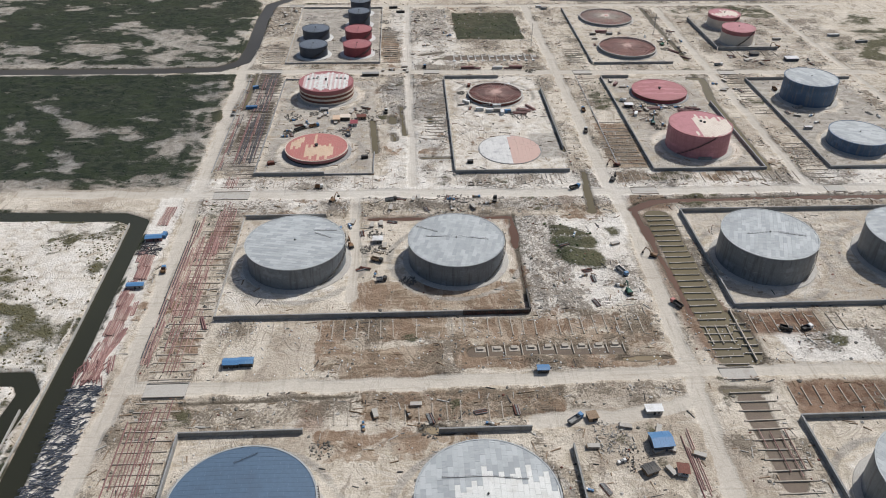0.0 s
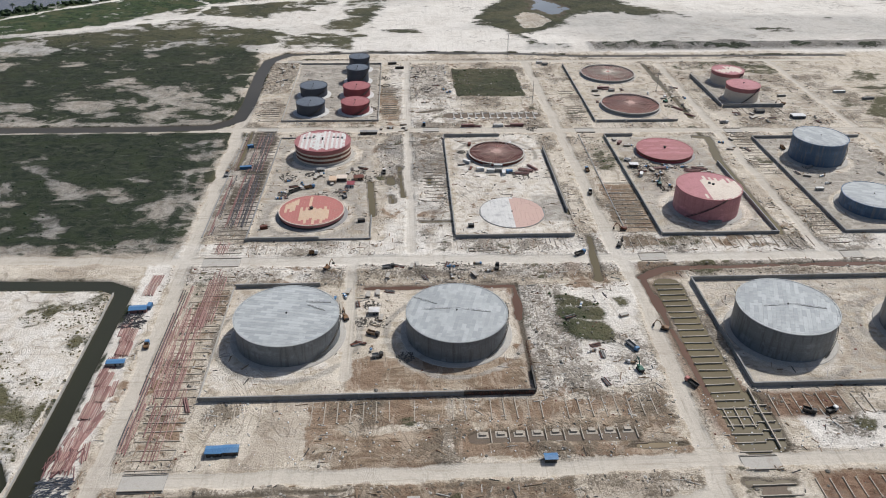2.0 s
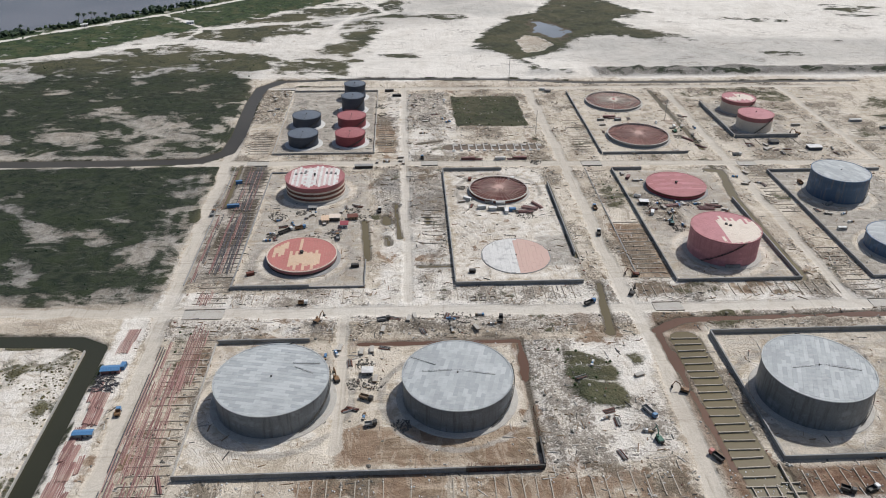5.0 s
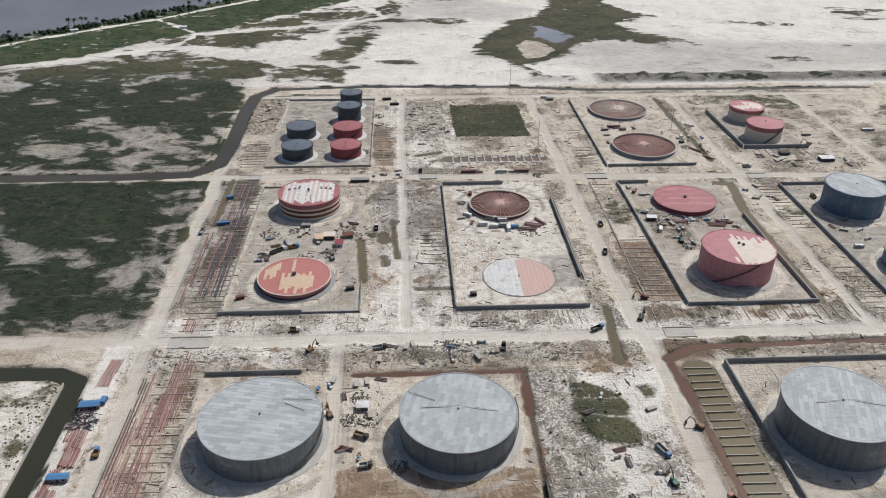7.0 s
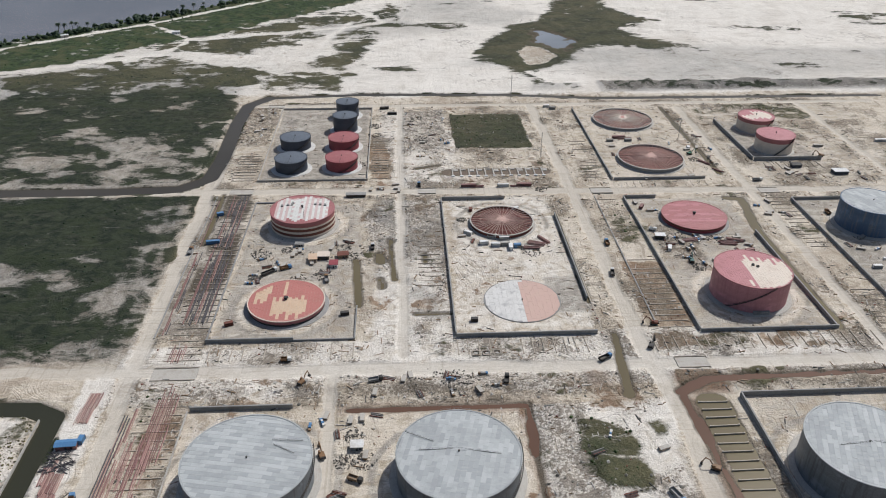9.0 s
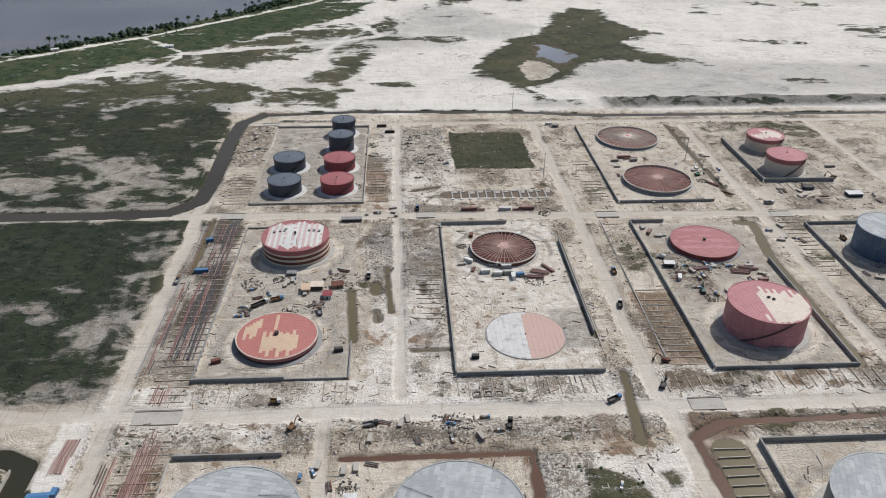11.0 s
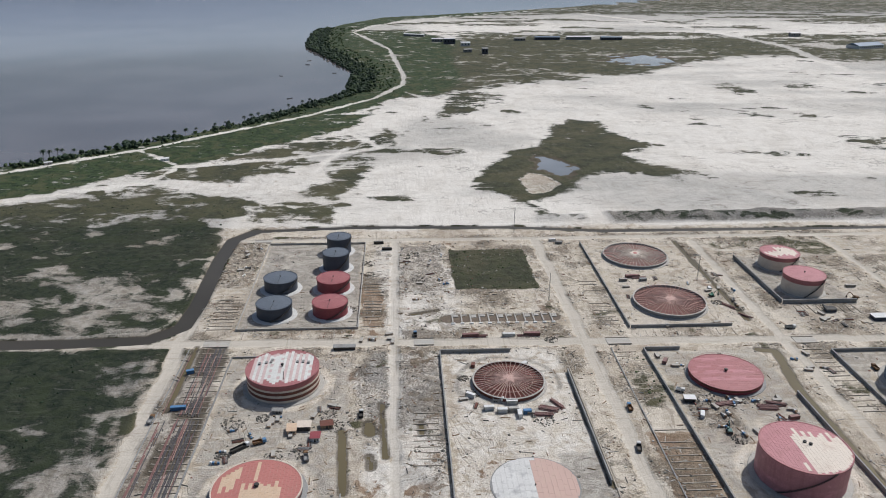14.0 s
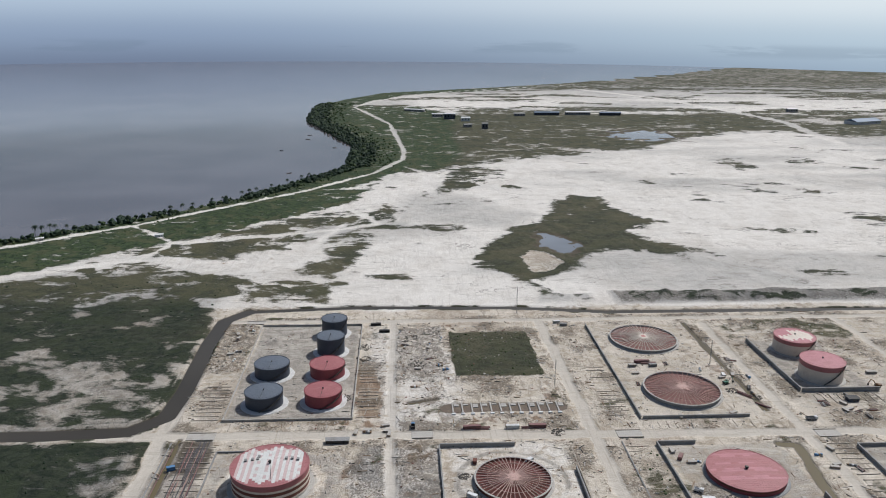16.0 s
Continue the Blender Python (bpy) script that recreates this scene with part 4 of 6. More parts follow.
def roof_plates(tank, r, z, slope, choose, width, length, turn):
    """Lays rows of plates, half a length offset from row to row; choose gives each one's paint."""
    rows = math.ceil(2 * r / width)
    for i in range(rows):
        x0 = -r + i * width
        shift = (0.5 * length if i % 2 else 0.0) + 0.15 * length * math.sin(i * 7.1)
        y = -r - shift
        while y < r:
            m = choose(x0 + width / 2, y + length / 2, r)
            plate_slab(tank, "roof_plate", x0 + 0.03, x0 + width - 0.03, y + 0.03, y + length - 0.03, r - 0.15, z, slope, m, radians(turn))
            y += length


def shell_course(tank, r, z0, z1, material, name="shell_course", label=""):
    bm = lathe(bmesh.new(), [(r - 0.25, z0), (r, z0), (r, z1), (r - 0.25, z1), (r - 0.25, z0)], 96)
    return part(name, bm, material, tank, label, smooth=False)


def stair(tank, r, z1, a0, sweep, material):
    """A stair winding up the shell, with stringers, treads and a rail."""
    bm = bmesh.new()
    n = 40
    for j, (rr, dz) in enumerate(((r + 0.15, 0), (r + 1.0, 0), (r + 1.0, 1.1))):
        tube(bm, [(rr * math.cos(radians(a0 + sweep * i / n)), rr * math.sin(radians(a0 + sweep * i / n)), 0.2 + dz + (z1 - 0.2) * i / n) for i in range(n + 1)], 0.12, 4)
    for i in range(n):
        a = radians(a0 + sweep * (i + 0.5) / n)
        m = Matrix.Translation((r * math.cos(a), r * math.sin(a), 0.2 + (z1 - 0.2) * (i + 0.5) / n)) @ Matrix.Rotation(a, 4, "Z")
        add_box(bm, 0.1, 1.1, -0.25, 0.25, -0.05, 0.05, m)
        add_box(bm, 0.97, 1.03, -0.03, 0.03, 0, 1.1, m)
    part("stairway", bm, material, tank, "dark steel winding stairway")


def tank_base(tank, r, apron, material=None):
    bm = lathe(bmesh.new(), [(r - 1, -0.6), (r + apron + 0.8, -0.6), (r + apron, 0.40), (r + 0.4, 0.62), (r - 1, 0.62)], 72)
    part("foundation_ring", bm, material or M_CONC_PALE, tank, "pale concrete foundation ring")


def rim(tank, r, z, material):
    bm = lathe(bmesh.new(), [(r - 0.3, z - 0.35), (r + 0.35, z - 0.35), (r + 0.35, z + 0.1), (r - 0.3, z + 0.1), (r - 0.3, z - 0.35)], 96)
    part("wind_girder", bm, material, tank)
    bm = bmesh.new()
    tube(bm, [((r + 0.2) * math.cos(2 * math.pi * i / 72), (r + 0.2) * math.sin(2 * math.pi * i / 72), z + 1.1) for i in range(73)], 0.05, 4)
    for i in range(36):
        a = 2 * math.pi * i / 36
        tube(bm, [((r + 0.2) * math.cos(a), (r + 0.2) * math.sin(a), z), ((r + 0.2) * math.cos(a), (r + 0.2) * math.sin(a), z + 1.1)], 0.04, 4)
    part("guard_rail", bm, material, tank)


def roof_line(tank, pts, z, material=None, h=0.9):
    """A hand-railed walkway across a roof."""
    bm = bmesh.new()
    for (ax, ay), (bx, by) in zip(pts, pts[1:]):
        tube(bm, [(ax, ay, z + 0.15), (bx, by, z + 0.15)], 0.13, 4)
        tube(bm, [(ax, ay, z + h), (bx, by, z + h)], 0.04, 4)
        n = max(2, int(math.hypot(bx - ax, by - ay) / 3))
        for i in range(n + 1):
            x, y = ax + (bx - ax) * i / n, ay + (by - ay) * i / n
            tube(bm, [(x, y, z), (x, y, z + h)], 0.05, 4)
    part("roof_walkway", bm, material or M_DARK, tank)


def roof_vent(tank, x, y, z, r=0.5, h=0.9, material=None):
    bm = lathe(bmesh.new(), [(0.01, z - 0.1), (r * 0.6, z - 0.1), (r * 0.6, z + h * 0.6), (r, z + h * 0.6), (r * 0.8, z + h), (0.01, z + h)], 12)
    part("roof_vent", bm, material or M_DARK, tank)


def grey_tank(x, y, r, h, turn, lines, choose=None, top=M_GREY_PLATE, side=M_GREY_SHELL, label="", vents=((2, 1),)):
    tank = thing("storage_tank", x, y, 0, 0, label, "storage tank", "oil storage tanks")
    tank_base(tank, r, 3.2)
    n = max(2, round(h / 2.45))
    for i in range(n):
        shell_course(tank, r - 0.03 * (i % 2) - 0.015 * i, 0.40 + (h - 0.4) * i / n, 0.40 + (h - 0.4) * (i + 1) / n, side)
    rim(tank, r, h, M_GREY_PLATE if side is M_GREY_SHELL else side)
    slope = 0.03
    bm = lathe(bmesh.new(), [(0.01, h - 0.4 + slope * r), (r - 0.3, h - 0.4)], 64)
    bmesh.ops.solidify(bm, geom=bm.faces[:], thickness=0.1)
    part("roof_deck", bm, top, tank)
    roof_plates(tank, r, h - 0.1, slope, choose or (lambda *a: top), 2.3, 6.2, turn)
    for pts in lines:
        roof_line(tank, pts, h + slope * r * 0.5)
    for vx, vy in vents:
        roof_vent(tank, vx, vy, h + slope * r * 0.8)
    stair(tank, r, h, -60, 75, M_DARK)
    return tank


GREY = "grey steel tank with weathered plate roof on a sandy pad"
L_A = ([(10, 11), (24, 10)], [(11, 8), (21, 2)])
L_B = ([(-18, 2), (0, 2), (19, -2)], [(-24, 14), (-11, 7)])
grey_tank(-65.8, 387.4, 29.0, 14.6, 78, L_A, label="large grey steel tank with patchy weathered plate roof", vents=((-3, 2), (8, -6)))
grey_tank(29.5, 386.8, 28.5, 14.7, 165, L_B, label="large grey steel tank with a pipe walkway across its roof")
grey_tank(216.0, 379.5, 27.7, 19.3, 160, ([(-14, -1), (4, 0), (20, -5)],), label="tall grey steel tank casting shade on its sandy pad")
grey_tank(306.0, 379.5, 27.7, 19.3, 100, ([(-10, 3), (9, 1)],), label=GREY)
grey_tank(-67, 200.5, 29.5, 15.0, 90, ([(-6, 20), (3, 25)],), top=M_BLUE_PLATE, label="large tank with a smooth blue-grey painted roof")
grey_tank(30.5, 200.5, 29.3, 15.0, 0, ([(-18, 9), (1, 9), (17, 7)],), lambda px, py, r: M_WHITE_PLATE if py - 0.35 * px + 3 * math.sin(px * 1.7) + 0.02 * px * px < 10 else M_GREY_PLATE,
          label="large tank whose roof is partly white primed plates")
grey_tank(218, 199, 28.0, 19.5, 30, (), label=GREY)
grey_tank(350.3, 621.2, 21.9, 19.6, 20, (), side=M_BLUE_SHELL, label="tall tank with blue streaked shell and grey roof")
grey_tank(351, 532, 22.2, 10.0, 70, (), side=M_BLUE_SHELL, label="low grey-blue steel tank with a plain grey roof")


def low_tank():
    def paint(px, py, r):
        if abs(px + 1) < 1.2 and 4 < py < 20:
            return M_YELLOW
        if -9 < px < 12 and -17 + 3 * math.sin(px * 2.2) < py < 1 + 3 * math.cos(px * 1.9):
            return M_YELLOW
        if -20 < px < -10 and -1 + 5 * math.sin(px) + (px + 15) * 0.8 < py < 12 + (px + 15) * 1.1:
            return M_YELLOW
        return M_SALMON
    r, h = 23.3, 4.2
    tank = thing("storage_tank", -66.2, 531.5, 0, 0, "low salmon tank under construction with cream unpainted roof plates", "storage tank", "oil storage tanks")
    tank_base(tank, r, 2.5, M_CONC)
    shell_course(tank, r, 0.4, 1.7, M_DARK)
    shell_course(tank, r - 0.1, 1.7, 3.0, M_RED)
    shell_course(tank, r + 0.15, 3.0, h, M_RED)
    rim(tank, r, h, M_CREAM)
    roof_plates(tank, r, h - 0.1, 0.035, paint, 1.9, 3.3, 0)
    roof_vent(tank, 0, -1, h + 0.8, 1.5, 1.6)
    roof_vent(tank, 0.6, 3.5, h + 0.7, 0.8, 1.4, M_YELLOW)


def striped_tank():
    def paint(px, py, r):
        primer = M_ROSE_PLATE if math.sin(px * 5.1) + 0.4 * math.sin(py * 0.9) > 0.25 else M_WHITE_PLATE
        return primer if abs(px) < 19 and -17 + 1.8 * math.sin(px * 2.6) < py < 18 + 1.5 * math.sin(px * 3) and math.hypot(px, py) < 23 else M_RED
    r, h = 23.0, 13.4
    tank = thing("storage_tank", -66.2, 637.0, 0, 0, "round tank with red and cream striped shell and pale roof", "storage tank", "oil storage tanks")
    tank_base(tank, r, 2.5)
    cols = (M_CONC_PALE, M_CREAM, M_RUST, M_CREAM, M_RUST, M_CREAM, M_CRIMSON_TOP, M_RED)
    z = 0.4
    for i, (m, hh) in enumerate(zip(cols, (1.0, 1.2, 2.1, 1.6, 2.1, 1.3, 1.8, 1.9))):
        shell_course(tank, r + (0.05 if i % 2 else -0.03), z, z + hh, m)
        z += hh
    rim(tank, r, h, M_RED)
    roof_plates(tank, r, h - 0.1, 0.045, paint, 1.9, 3.3, 0)
    for x, y in ((-15, 4), (-11, 5), (-7.5, 8), (-8, 5.5), (9, 5.5), (12.5, 5.5), (16, 4.5)):
        bm = box(x - 0.8, x + 0.8, y - 1.1, y + 1.1, h + 0.2, h + 1.3)
        part("roof_hatch", bm, M_CONC, tank, "small grey roof hatch")
    roof_line(tank, [(0, 2), (3, -16)], h + 0.5)
    roof_vent(tank, -0.5, 4, h + 0.9, 1.0, 2.0)


def pink_tank():
    def paint(px, py, r):
        ragged = 3.5 * math.sin(px * 1.9) + 2.0 * math.sin(px * 4.3)
        return M_CREAM if px - 0.15 * py > -4 + 0.5 * ragged and py < 12 + ragged - 0.25 * px and px < 22 and math.hypot(px, py) < 23 else M_PINK
    r, h = 23.4, 18.6
    tank = thing("storage_tank", 224.5, 532.8, 0, 0, "tall pink-red tank with a patch of cream roof plates", "storage tank", "oil storage tanks")
    tank_base(tank, r, 3.0)
    for i in range(8):
        shell_course(tank, r - 0.02 * (i % 2), 0.4 + (h - 0.4) * i / 8, 0.4 + (h - 0.4) * (i + 1) / 8, M_PINK_SHELL)
    rim(tank, r, h, M_RED)
    roof_plates(tank, r, h - 0.1, 0.035, paint, 1.9, 3.3, 0)
    for x in (1.0, 3.2):
        bm = bmesh.new()
        lathe(bm, [(0.5, h + 0.5), (1.0, h + 0.5), (1.0, h + 1.5), (0.5, h + 1.5), (0.5, h + 0.5)], 14, x, 4 - x)
        part("roof_nozzle", bm, M_DARK, tank)
    stair(tank, r, h, 215, 68, M_DARK)
    bm = box(-6, 4, -r - 1.2, -r + 0.3, 0.3, 2.6, 0.1)
    part("manifold_box", bm, M_CONC, tank, "grey box at the foot of the shell")


def red_low_tank():
    r, h = 23.5, 4.0
    tank = thing("storage_tank", 223.8, 634.3, 0, 0, "low red primed tank with patchy plate roof", "storage tank", "oil storage tanks")
    tank_base(tank, r, 2.0, M_CONC)
    shell_course(tank, r, 0.4, 2.4, M_CRIMSON)
    shell_course(tank, r - 0.05, 2.4, h, M_RUST)
    rim(tank, r, h, M_RED)
    roof_plates(tank, r, h - 0.1, 0.035, lambda px, py, rr: M_CRIMSON_TOP if math.sin(px * 2.3 + 1) * math.sin(py * 0.9) > 0.45 else (M_RED if (math.sin(px * 3.7) + math.sin(py * 1.3 + px)) < 0.5 else M_PINK), 2.1, 5.0, 90)
    roof_vent(tank, 0.5, 1, h + 0.8, 1.3, 1.6)
    roof_vent(tank, 17, 4, h + 0.2, 0.6, 1.2)
    roof_vent(tank, -9, -13, h + 0.2, 0.4, 1.0)


def ribbed_tank(x, y, r, h, spokes, floor, rib, label):
    """A ring of first shell courses with roof rafters laid out from the middle."""
    tank = thing("storage_tank", x, y, 0, 0, label, "storage tank", "oil storage tanks")
    tank_base(tank, r, 1.6)
    shell_course(tank, r, 0.4, h, M_CONC if floor is not M_RUST_FLOOR else M_RUST)
    rim_bm = lathe(bmesh.new(), [(r - 0.6, h - 0.1), (r + 0.5, h - 0.1), (r + 0.5, h + 0.25), (r - 0.6, h + 0.25), (r - 0.6, h - 0.1)], 96)
    part("shell_rim", rim_bm, M_CONC_PALE, tank)
    bm = lathe(bmesh.new(), [(0.01, h * 0.55 + 0.9), (r - 0.2, h * 0.45)], 64)
    bmesh.ops.solidify(bm, geom=bm.faces[:], thickness=0.1)
    part("deck", bm, floor, tank)
    rb = bmesh.new()
    add_box(rb, 2.0, r - 0.4, -0.2, 0.2, 0, 0.45)
    me = bpy.data.meshes.new("rafter")
    rb.to_mesh(me)
    rb.free()
    me.materials.append(rib)
    tilt = math.degrees(math.atan2(1.2, r))
    for i in range(spokes):
        share("rafter", me, tank, pose(0, 0, h + 0.9, 0, tilt * 0.9, 360 * i / spokes + 1.5 * math.sin(i * 5.3)))
    for rr in (r * 0.36, r * 0.68):
        rz = h + 0.9 - 1.1 * rr / r
        rg = lathe(bmesh.new(), [(rr - 0.12, rz), (rr + 0.12, rz), (rr + 0.12, rz + 0.3), (rr - 0.12, rz + 0.3), (rr - 0.12, rz)], 60)
        part("ring_beam", rg, rib, tank)
    hub = lathe(bmesh.new(), [(0.01, h + 0.7), (2.0, h + 0.7), (2.0, h + 1.4), (0.01, h + 1.5)], 20)
    part("hub", hub, M_SALMON if rib is not M_RAFTER else rib, tank)


low_tank()
striped_tank()
pink_tank()
red_low_tank()
ribbed_tank(79.2, 633.0, 23.2, 3.0, 46, M_RUST_FLOOR, M_RAFTER, "open rusty tank ring with bare radial roof rafters")
ribbed_tank(223.3, 842.7, 28.5, 2.5, 46, M_RUST_PINK, M_CREAM, "dusty tank ring with pale radial roof rafters")
ribbed_tank(223.1, 745.7, 28.1, 3.3, 46, M_RUST_PINK, M_RAFTER, "reddish tank ring with radial roof rafters")


def tank_floor():
    """The bottom plates of a tank not yet raised: half primed pink, half bare."""
    r = 23.6
    tank = thing("tank_floor", 79.8, 530.8, 0, 0, "round tank bottom, half pink primer and half bare grey", "tank floor")
    bm = lathe(bmesh.new(), [(0.01, -0.4), (r + 0.5, -0.4), (r + 0.5, 0.35), (0.01, 0.35)], 72)
    part("foundation_ring", bm, M_CONC, tank)
    roof_plates(tank, r, 0.42, 0.0, lambda px, py, rr: M_FLOOR_PINK if px > 0.5 + 1.5 * math.sin(py * 1.3) else M_FLOOR_GREY, 2.95, 9.0, 0)
    for x, y in ((14.5, 12), (2, -20), (-21, -9), (-21, 9)):
        roof_vent(tank, x, y, 0.5, 0.5, 0.9)


M_FLOOR_PINK = plain("floor_pink_primer", (0.50, 0.35, 0.295), 0.8, 0, 0.04, (0.5, 0.38, 0.3), 0.5)
M_FLOOR_GREY = plain("floor_bare_sanded", (0.60, 0.59, 0.56), 0.8, 0, 0.2, (0.34, 0.335, 0.33), 0.8, 0.6)
tank_floor()


def small_tank(x, y, r, h, side, top, label):
    tank = thing("storage_tank", x, y, 0, 0, label, "storage tank", "small product tanks")
    tank_base(tank, r, 3.4, M_PALE_RING)
    n = max(2, round(h / 2.6))
    for i in range(n):
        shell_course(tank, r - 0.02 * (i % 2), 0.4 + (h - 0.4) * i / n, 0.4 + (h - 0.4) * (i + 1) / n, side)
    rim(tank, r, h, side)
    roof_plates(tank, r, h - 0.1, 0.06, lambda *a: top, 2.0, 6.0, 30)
    roof_vent(tank, 1, 0.5, h + 0.6, 0.6, 1.0)
    roof_line(tank, [(0, -1), (-1, -r + 0.6)], h + 0.3)
    stair(tank, r, h, -100, 90, M_DARK)


NAVY = "dark blue painted steel tank on a grey foundation"
CRIM = "crimson primed steel tank on a grey foundation"
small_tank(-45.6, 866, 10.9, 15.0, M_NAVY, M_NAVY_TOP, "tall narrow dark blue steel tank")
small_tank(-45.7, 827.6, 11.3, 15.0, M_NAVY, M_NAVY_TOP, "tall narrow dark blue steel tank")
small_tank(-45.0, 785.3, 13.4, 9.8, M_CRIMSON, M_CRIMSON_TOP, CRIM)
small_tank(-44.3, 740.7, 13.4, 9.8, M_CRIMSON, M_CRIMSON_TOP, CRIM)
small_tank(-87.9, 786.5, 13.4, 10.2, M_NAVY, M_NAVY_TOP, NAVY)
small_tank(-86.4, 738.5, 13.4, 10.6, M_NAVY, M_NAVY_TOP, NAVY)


def banded_tank(x, y, r, h, dot):
    tank = thing("storage_tank", x, y, 0, 0, "cream tank with a red top band and red roof", "storage tank", "banded tanks")
    tank_base(tank, r, 2.0)
    n = 7
    for i in range(n):
        shell_course(tank, r - 0.06 * (i % 2), 0.4 + (h - 0.4) * i / n, 0.4 + (h - 0.4) * (i + 1) / n, M_RED if i >= n - 2 else M_CREAM)
    rim(tank, r, h, M_RED)
    roof_plates(tank, r, h - 0.1, 0.06, lambda px, py, rr: M_CREAM if dot and abs(py) < 9 and (px > -2 or py < 0) and math.hypot(px, py) < 14 else M_PINK, 2.0, 5.0, 0)
    roof_vent(tank, 0, 2, h + 0.8, 0.7, 1.2)
    stair(tank, r, h, 250, 60, M_DARK)


banded_tank(345.2, 818, 16.5, 13.0, True)
banded_tank(341.4, 766.3, 16.4, 15.0, False)


# ---------------------------------------------------------------- bund walls
def bund(runs, h, label, t=0.55, material=None):
    """Concrete containment walls, panel by panel with a coping."""
    wall = thing("bund_wall", *runs[0][0], 0, 0, label, "containment wall", "bund walls", "structure")
    ox, oy = runs[0][0]
    for (ax, ay), (bx, by) in runs:
        length = math.hypot(bx - ax, by - ay)
        n = max(1, round(length / 9))
        ang = math.degrees(math.atan2(by - ay, bx - ax))
        bm = bmesh.new()
        add_box(bm, 0.03, length / n - 0.03, -t / 2, t / 2, -0.9, h)
        add_box(bm, 0.03, length / n - 0.03, -t / 2 - 0.15, t / 2 + 0.15, h, h + 0.25)
        me = bpy.data.meshes.new("panel")
        bm.to_mesh(me)
        bm.free()
        me.materials.append(material or M_CONC)
        for i in range(n):
            share("panel", me, wall, pose(ax - ox + (bx - ax) * i / n, ay - oy + (by - ay) * i / n, 0, 0, 0, ang))
    return wall


def frame_runs(x0, x1, y0, y1, skip=""):
    sides = {"s": ((x0, y0), (x1, y0)), "n": ((x0, y1), (x1, y1)), "w": ((x0, y0), (x0, y1)), "e": ((x1, y0), (x1, y1))}
    return [v for k, v in sides.items() if k not in skip]


GREYWALL = "grey concrete containment wall round the tanks"
bund([((-105, 333), (30, 333))], 2.9, GREYWALL)
bund([((30, 333), (67, 333)), ((67.3, 334), (67.6, 352))], 2.9, "dark shuttered containment wall still being built", 0.6, M_DARK)
bund([((-105, 334), (-105, 436))], 1.2, "low pale concrete kerb wall beside the tank", 0.4, M_CONC_PALE)
bund([((-104, 437), (-52, 437))], 2.6, GREYWALL)
bund([((-105, 250), (-49, 250)), ((-105, 150), (-105, 249))], 2.8, GREYWALL)
bund([((13, 248), (56, 248)), ((73, 150), (73, 237))], 2.8, GREYWALL)
bund(frame_runs(182, 349, 334, 436), 2.8, GREYWALL)
bund(frame_runs(183, 349, 150, 250, "s"), 2.8, GREYWALL)
bund([((-108, 494.5), (-58, 494.5))], 2.6, GREYWALL)
bund([((-58, 494.5), (-23, 494.5)), ((-23, 495), (-23, 528)), ((-108, 495), (-106, 672)), ((-106, 673), (-85, 673))], 1.1, "low dusty concrete wall round the tank yard", 0.5)
bund([((36, 494), (119, 494)), ((36, 495), (36.5, 673)), ((37, 674), (86, 674)), ((120.5, 530), (120.5, 645))], 2.7, GREYWALL)
bund([((180.5, 493), (264, 493)), ((180.5, 494), (180, 672)), ((263, 494), (262, 612)), ((181, 672), (206, 672))], 2.5, GREYWALL)
bund(frame_runs(312, 410, 493, 664, "e"), 2.4, GREYWALL)
bund([((180, 706), (180, 876)), ((181, 706), (258, 706))], 2.2, GREYWALL)
bund([((313.5, 741), (374, 741)), ((313, 742), (312, 836))], 3.4, "tall blue-grey concrete wall round the paired tanks")
bund(frame_runs(-111, -22, 713, 884), 1.6, "low pale wall round the small tanks", 0.5, M_CONC_PALE)


def canal_kerb(runs):
    kerb = thing("canal_kerb", *runs[0][0], 0, 0, "thin pale concrete kerb along the canal bank", "kerb", kind="structure")
    ox, oy = runs[0][0]
    for (ax, ay), (bx, by) in runs:
        length = math.hypot(bx - ax, by - ay)
        n = max(1, round(length / 12))
        me = bpy.data.meshes.new("kerb_block")
        bm = box(0.02, length / n - 0.02, -0.3, 0.3, -2.0, 0.45)
        bm.to_mesh(me)
        bm.free()
        me.materials.append(M_CONC_PALE)
        for i in range(n):
            share("kerb_block", me, kerb, pose(ax - ox + (bx - ax) * i / n, ay - oy + (by - ay) * i / n, 0, 0, 0, math.degrees(math.atan2(by - ay, bx - ax))))


canal_kerb([((-176.5, 190), (-176.0, 320)), ((-176.0, 320), (-177, 400)), ((-177, 400), (-178, 434)), ((-183, 270), (-182, 200))])


bund([((156.5, 500), (158, 676))], 0.5, "low dark kerb along a strip of pipe sleepers", 0.5, M_CONC)
bund([((122.5, 497), (123, 672))], 0.4, "low concrete kerb beside the road", 0.4, M_SLEEPER)
bund([((-138.5, 500), (-138, 686))], 0.5, "low dark kerb between road and pipe strip", 0.5, M_CONC)
bund([((178, 290), (178.5, 332))], 0.6, "low concrete edge of a flooded pipe strip", 0.4, M_SLEEPER)


# ---------------------------------------------------------------- sleepers, pipes and culverts
def gz(x, y):
    return float(fields(np.array([float(x)]), np.array([float(y)]))[0][0])


def mesh_of(name, bm, material):
    me = bpy.data.meshes.new(name)
    bmesh.ops.recalc_face_normals(bm, faces=bm.faces)
    bm.to_mesh(me)
    bm.free()
    me.materials.append(material)
    return me


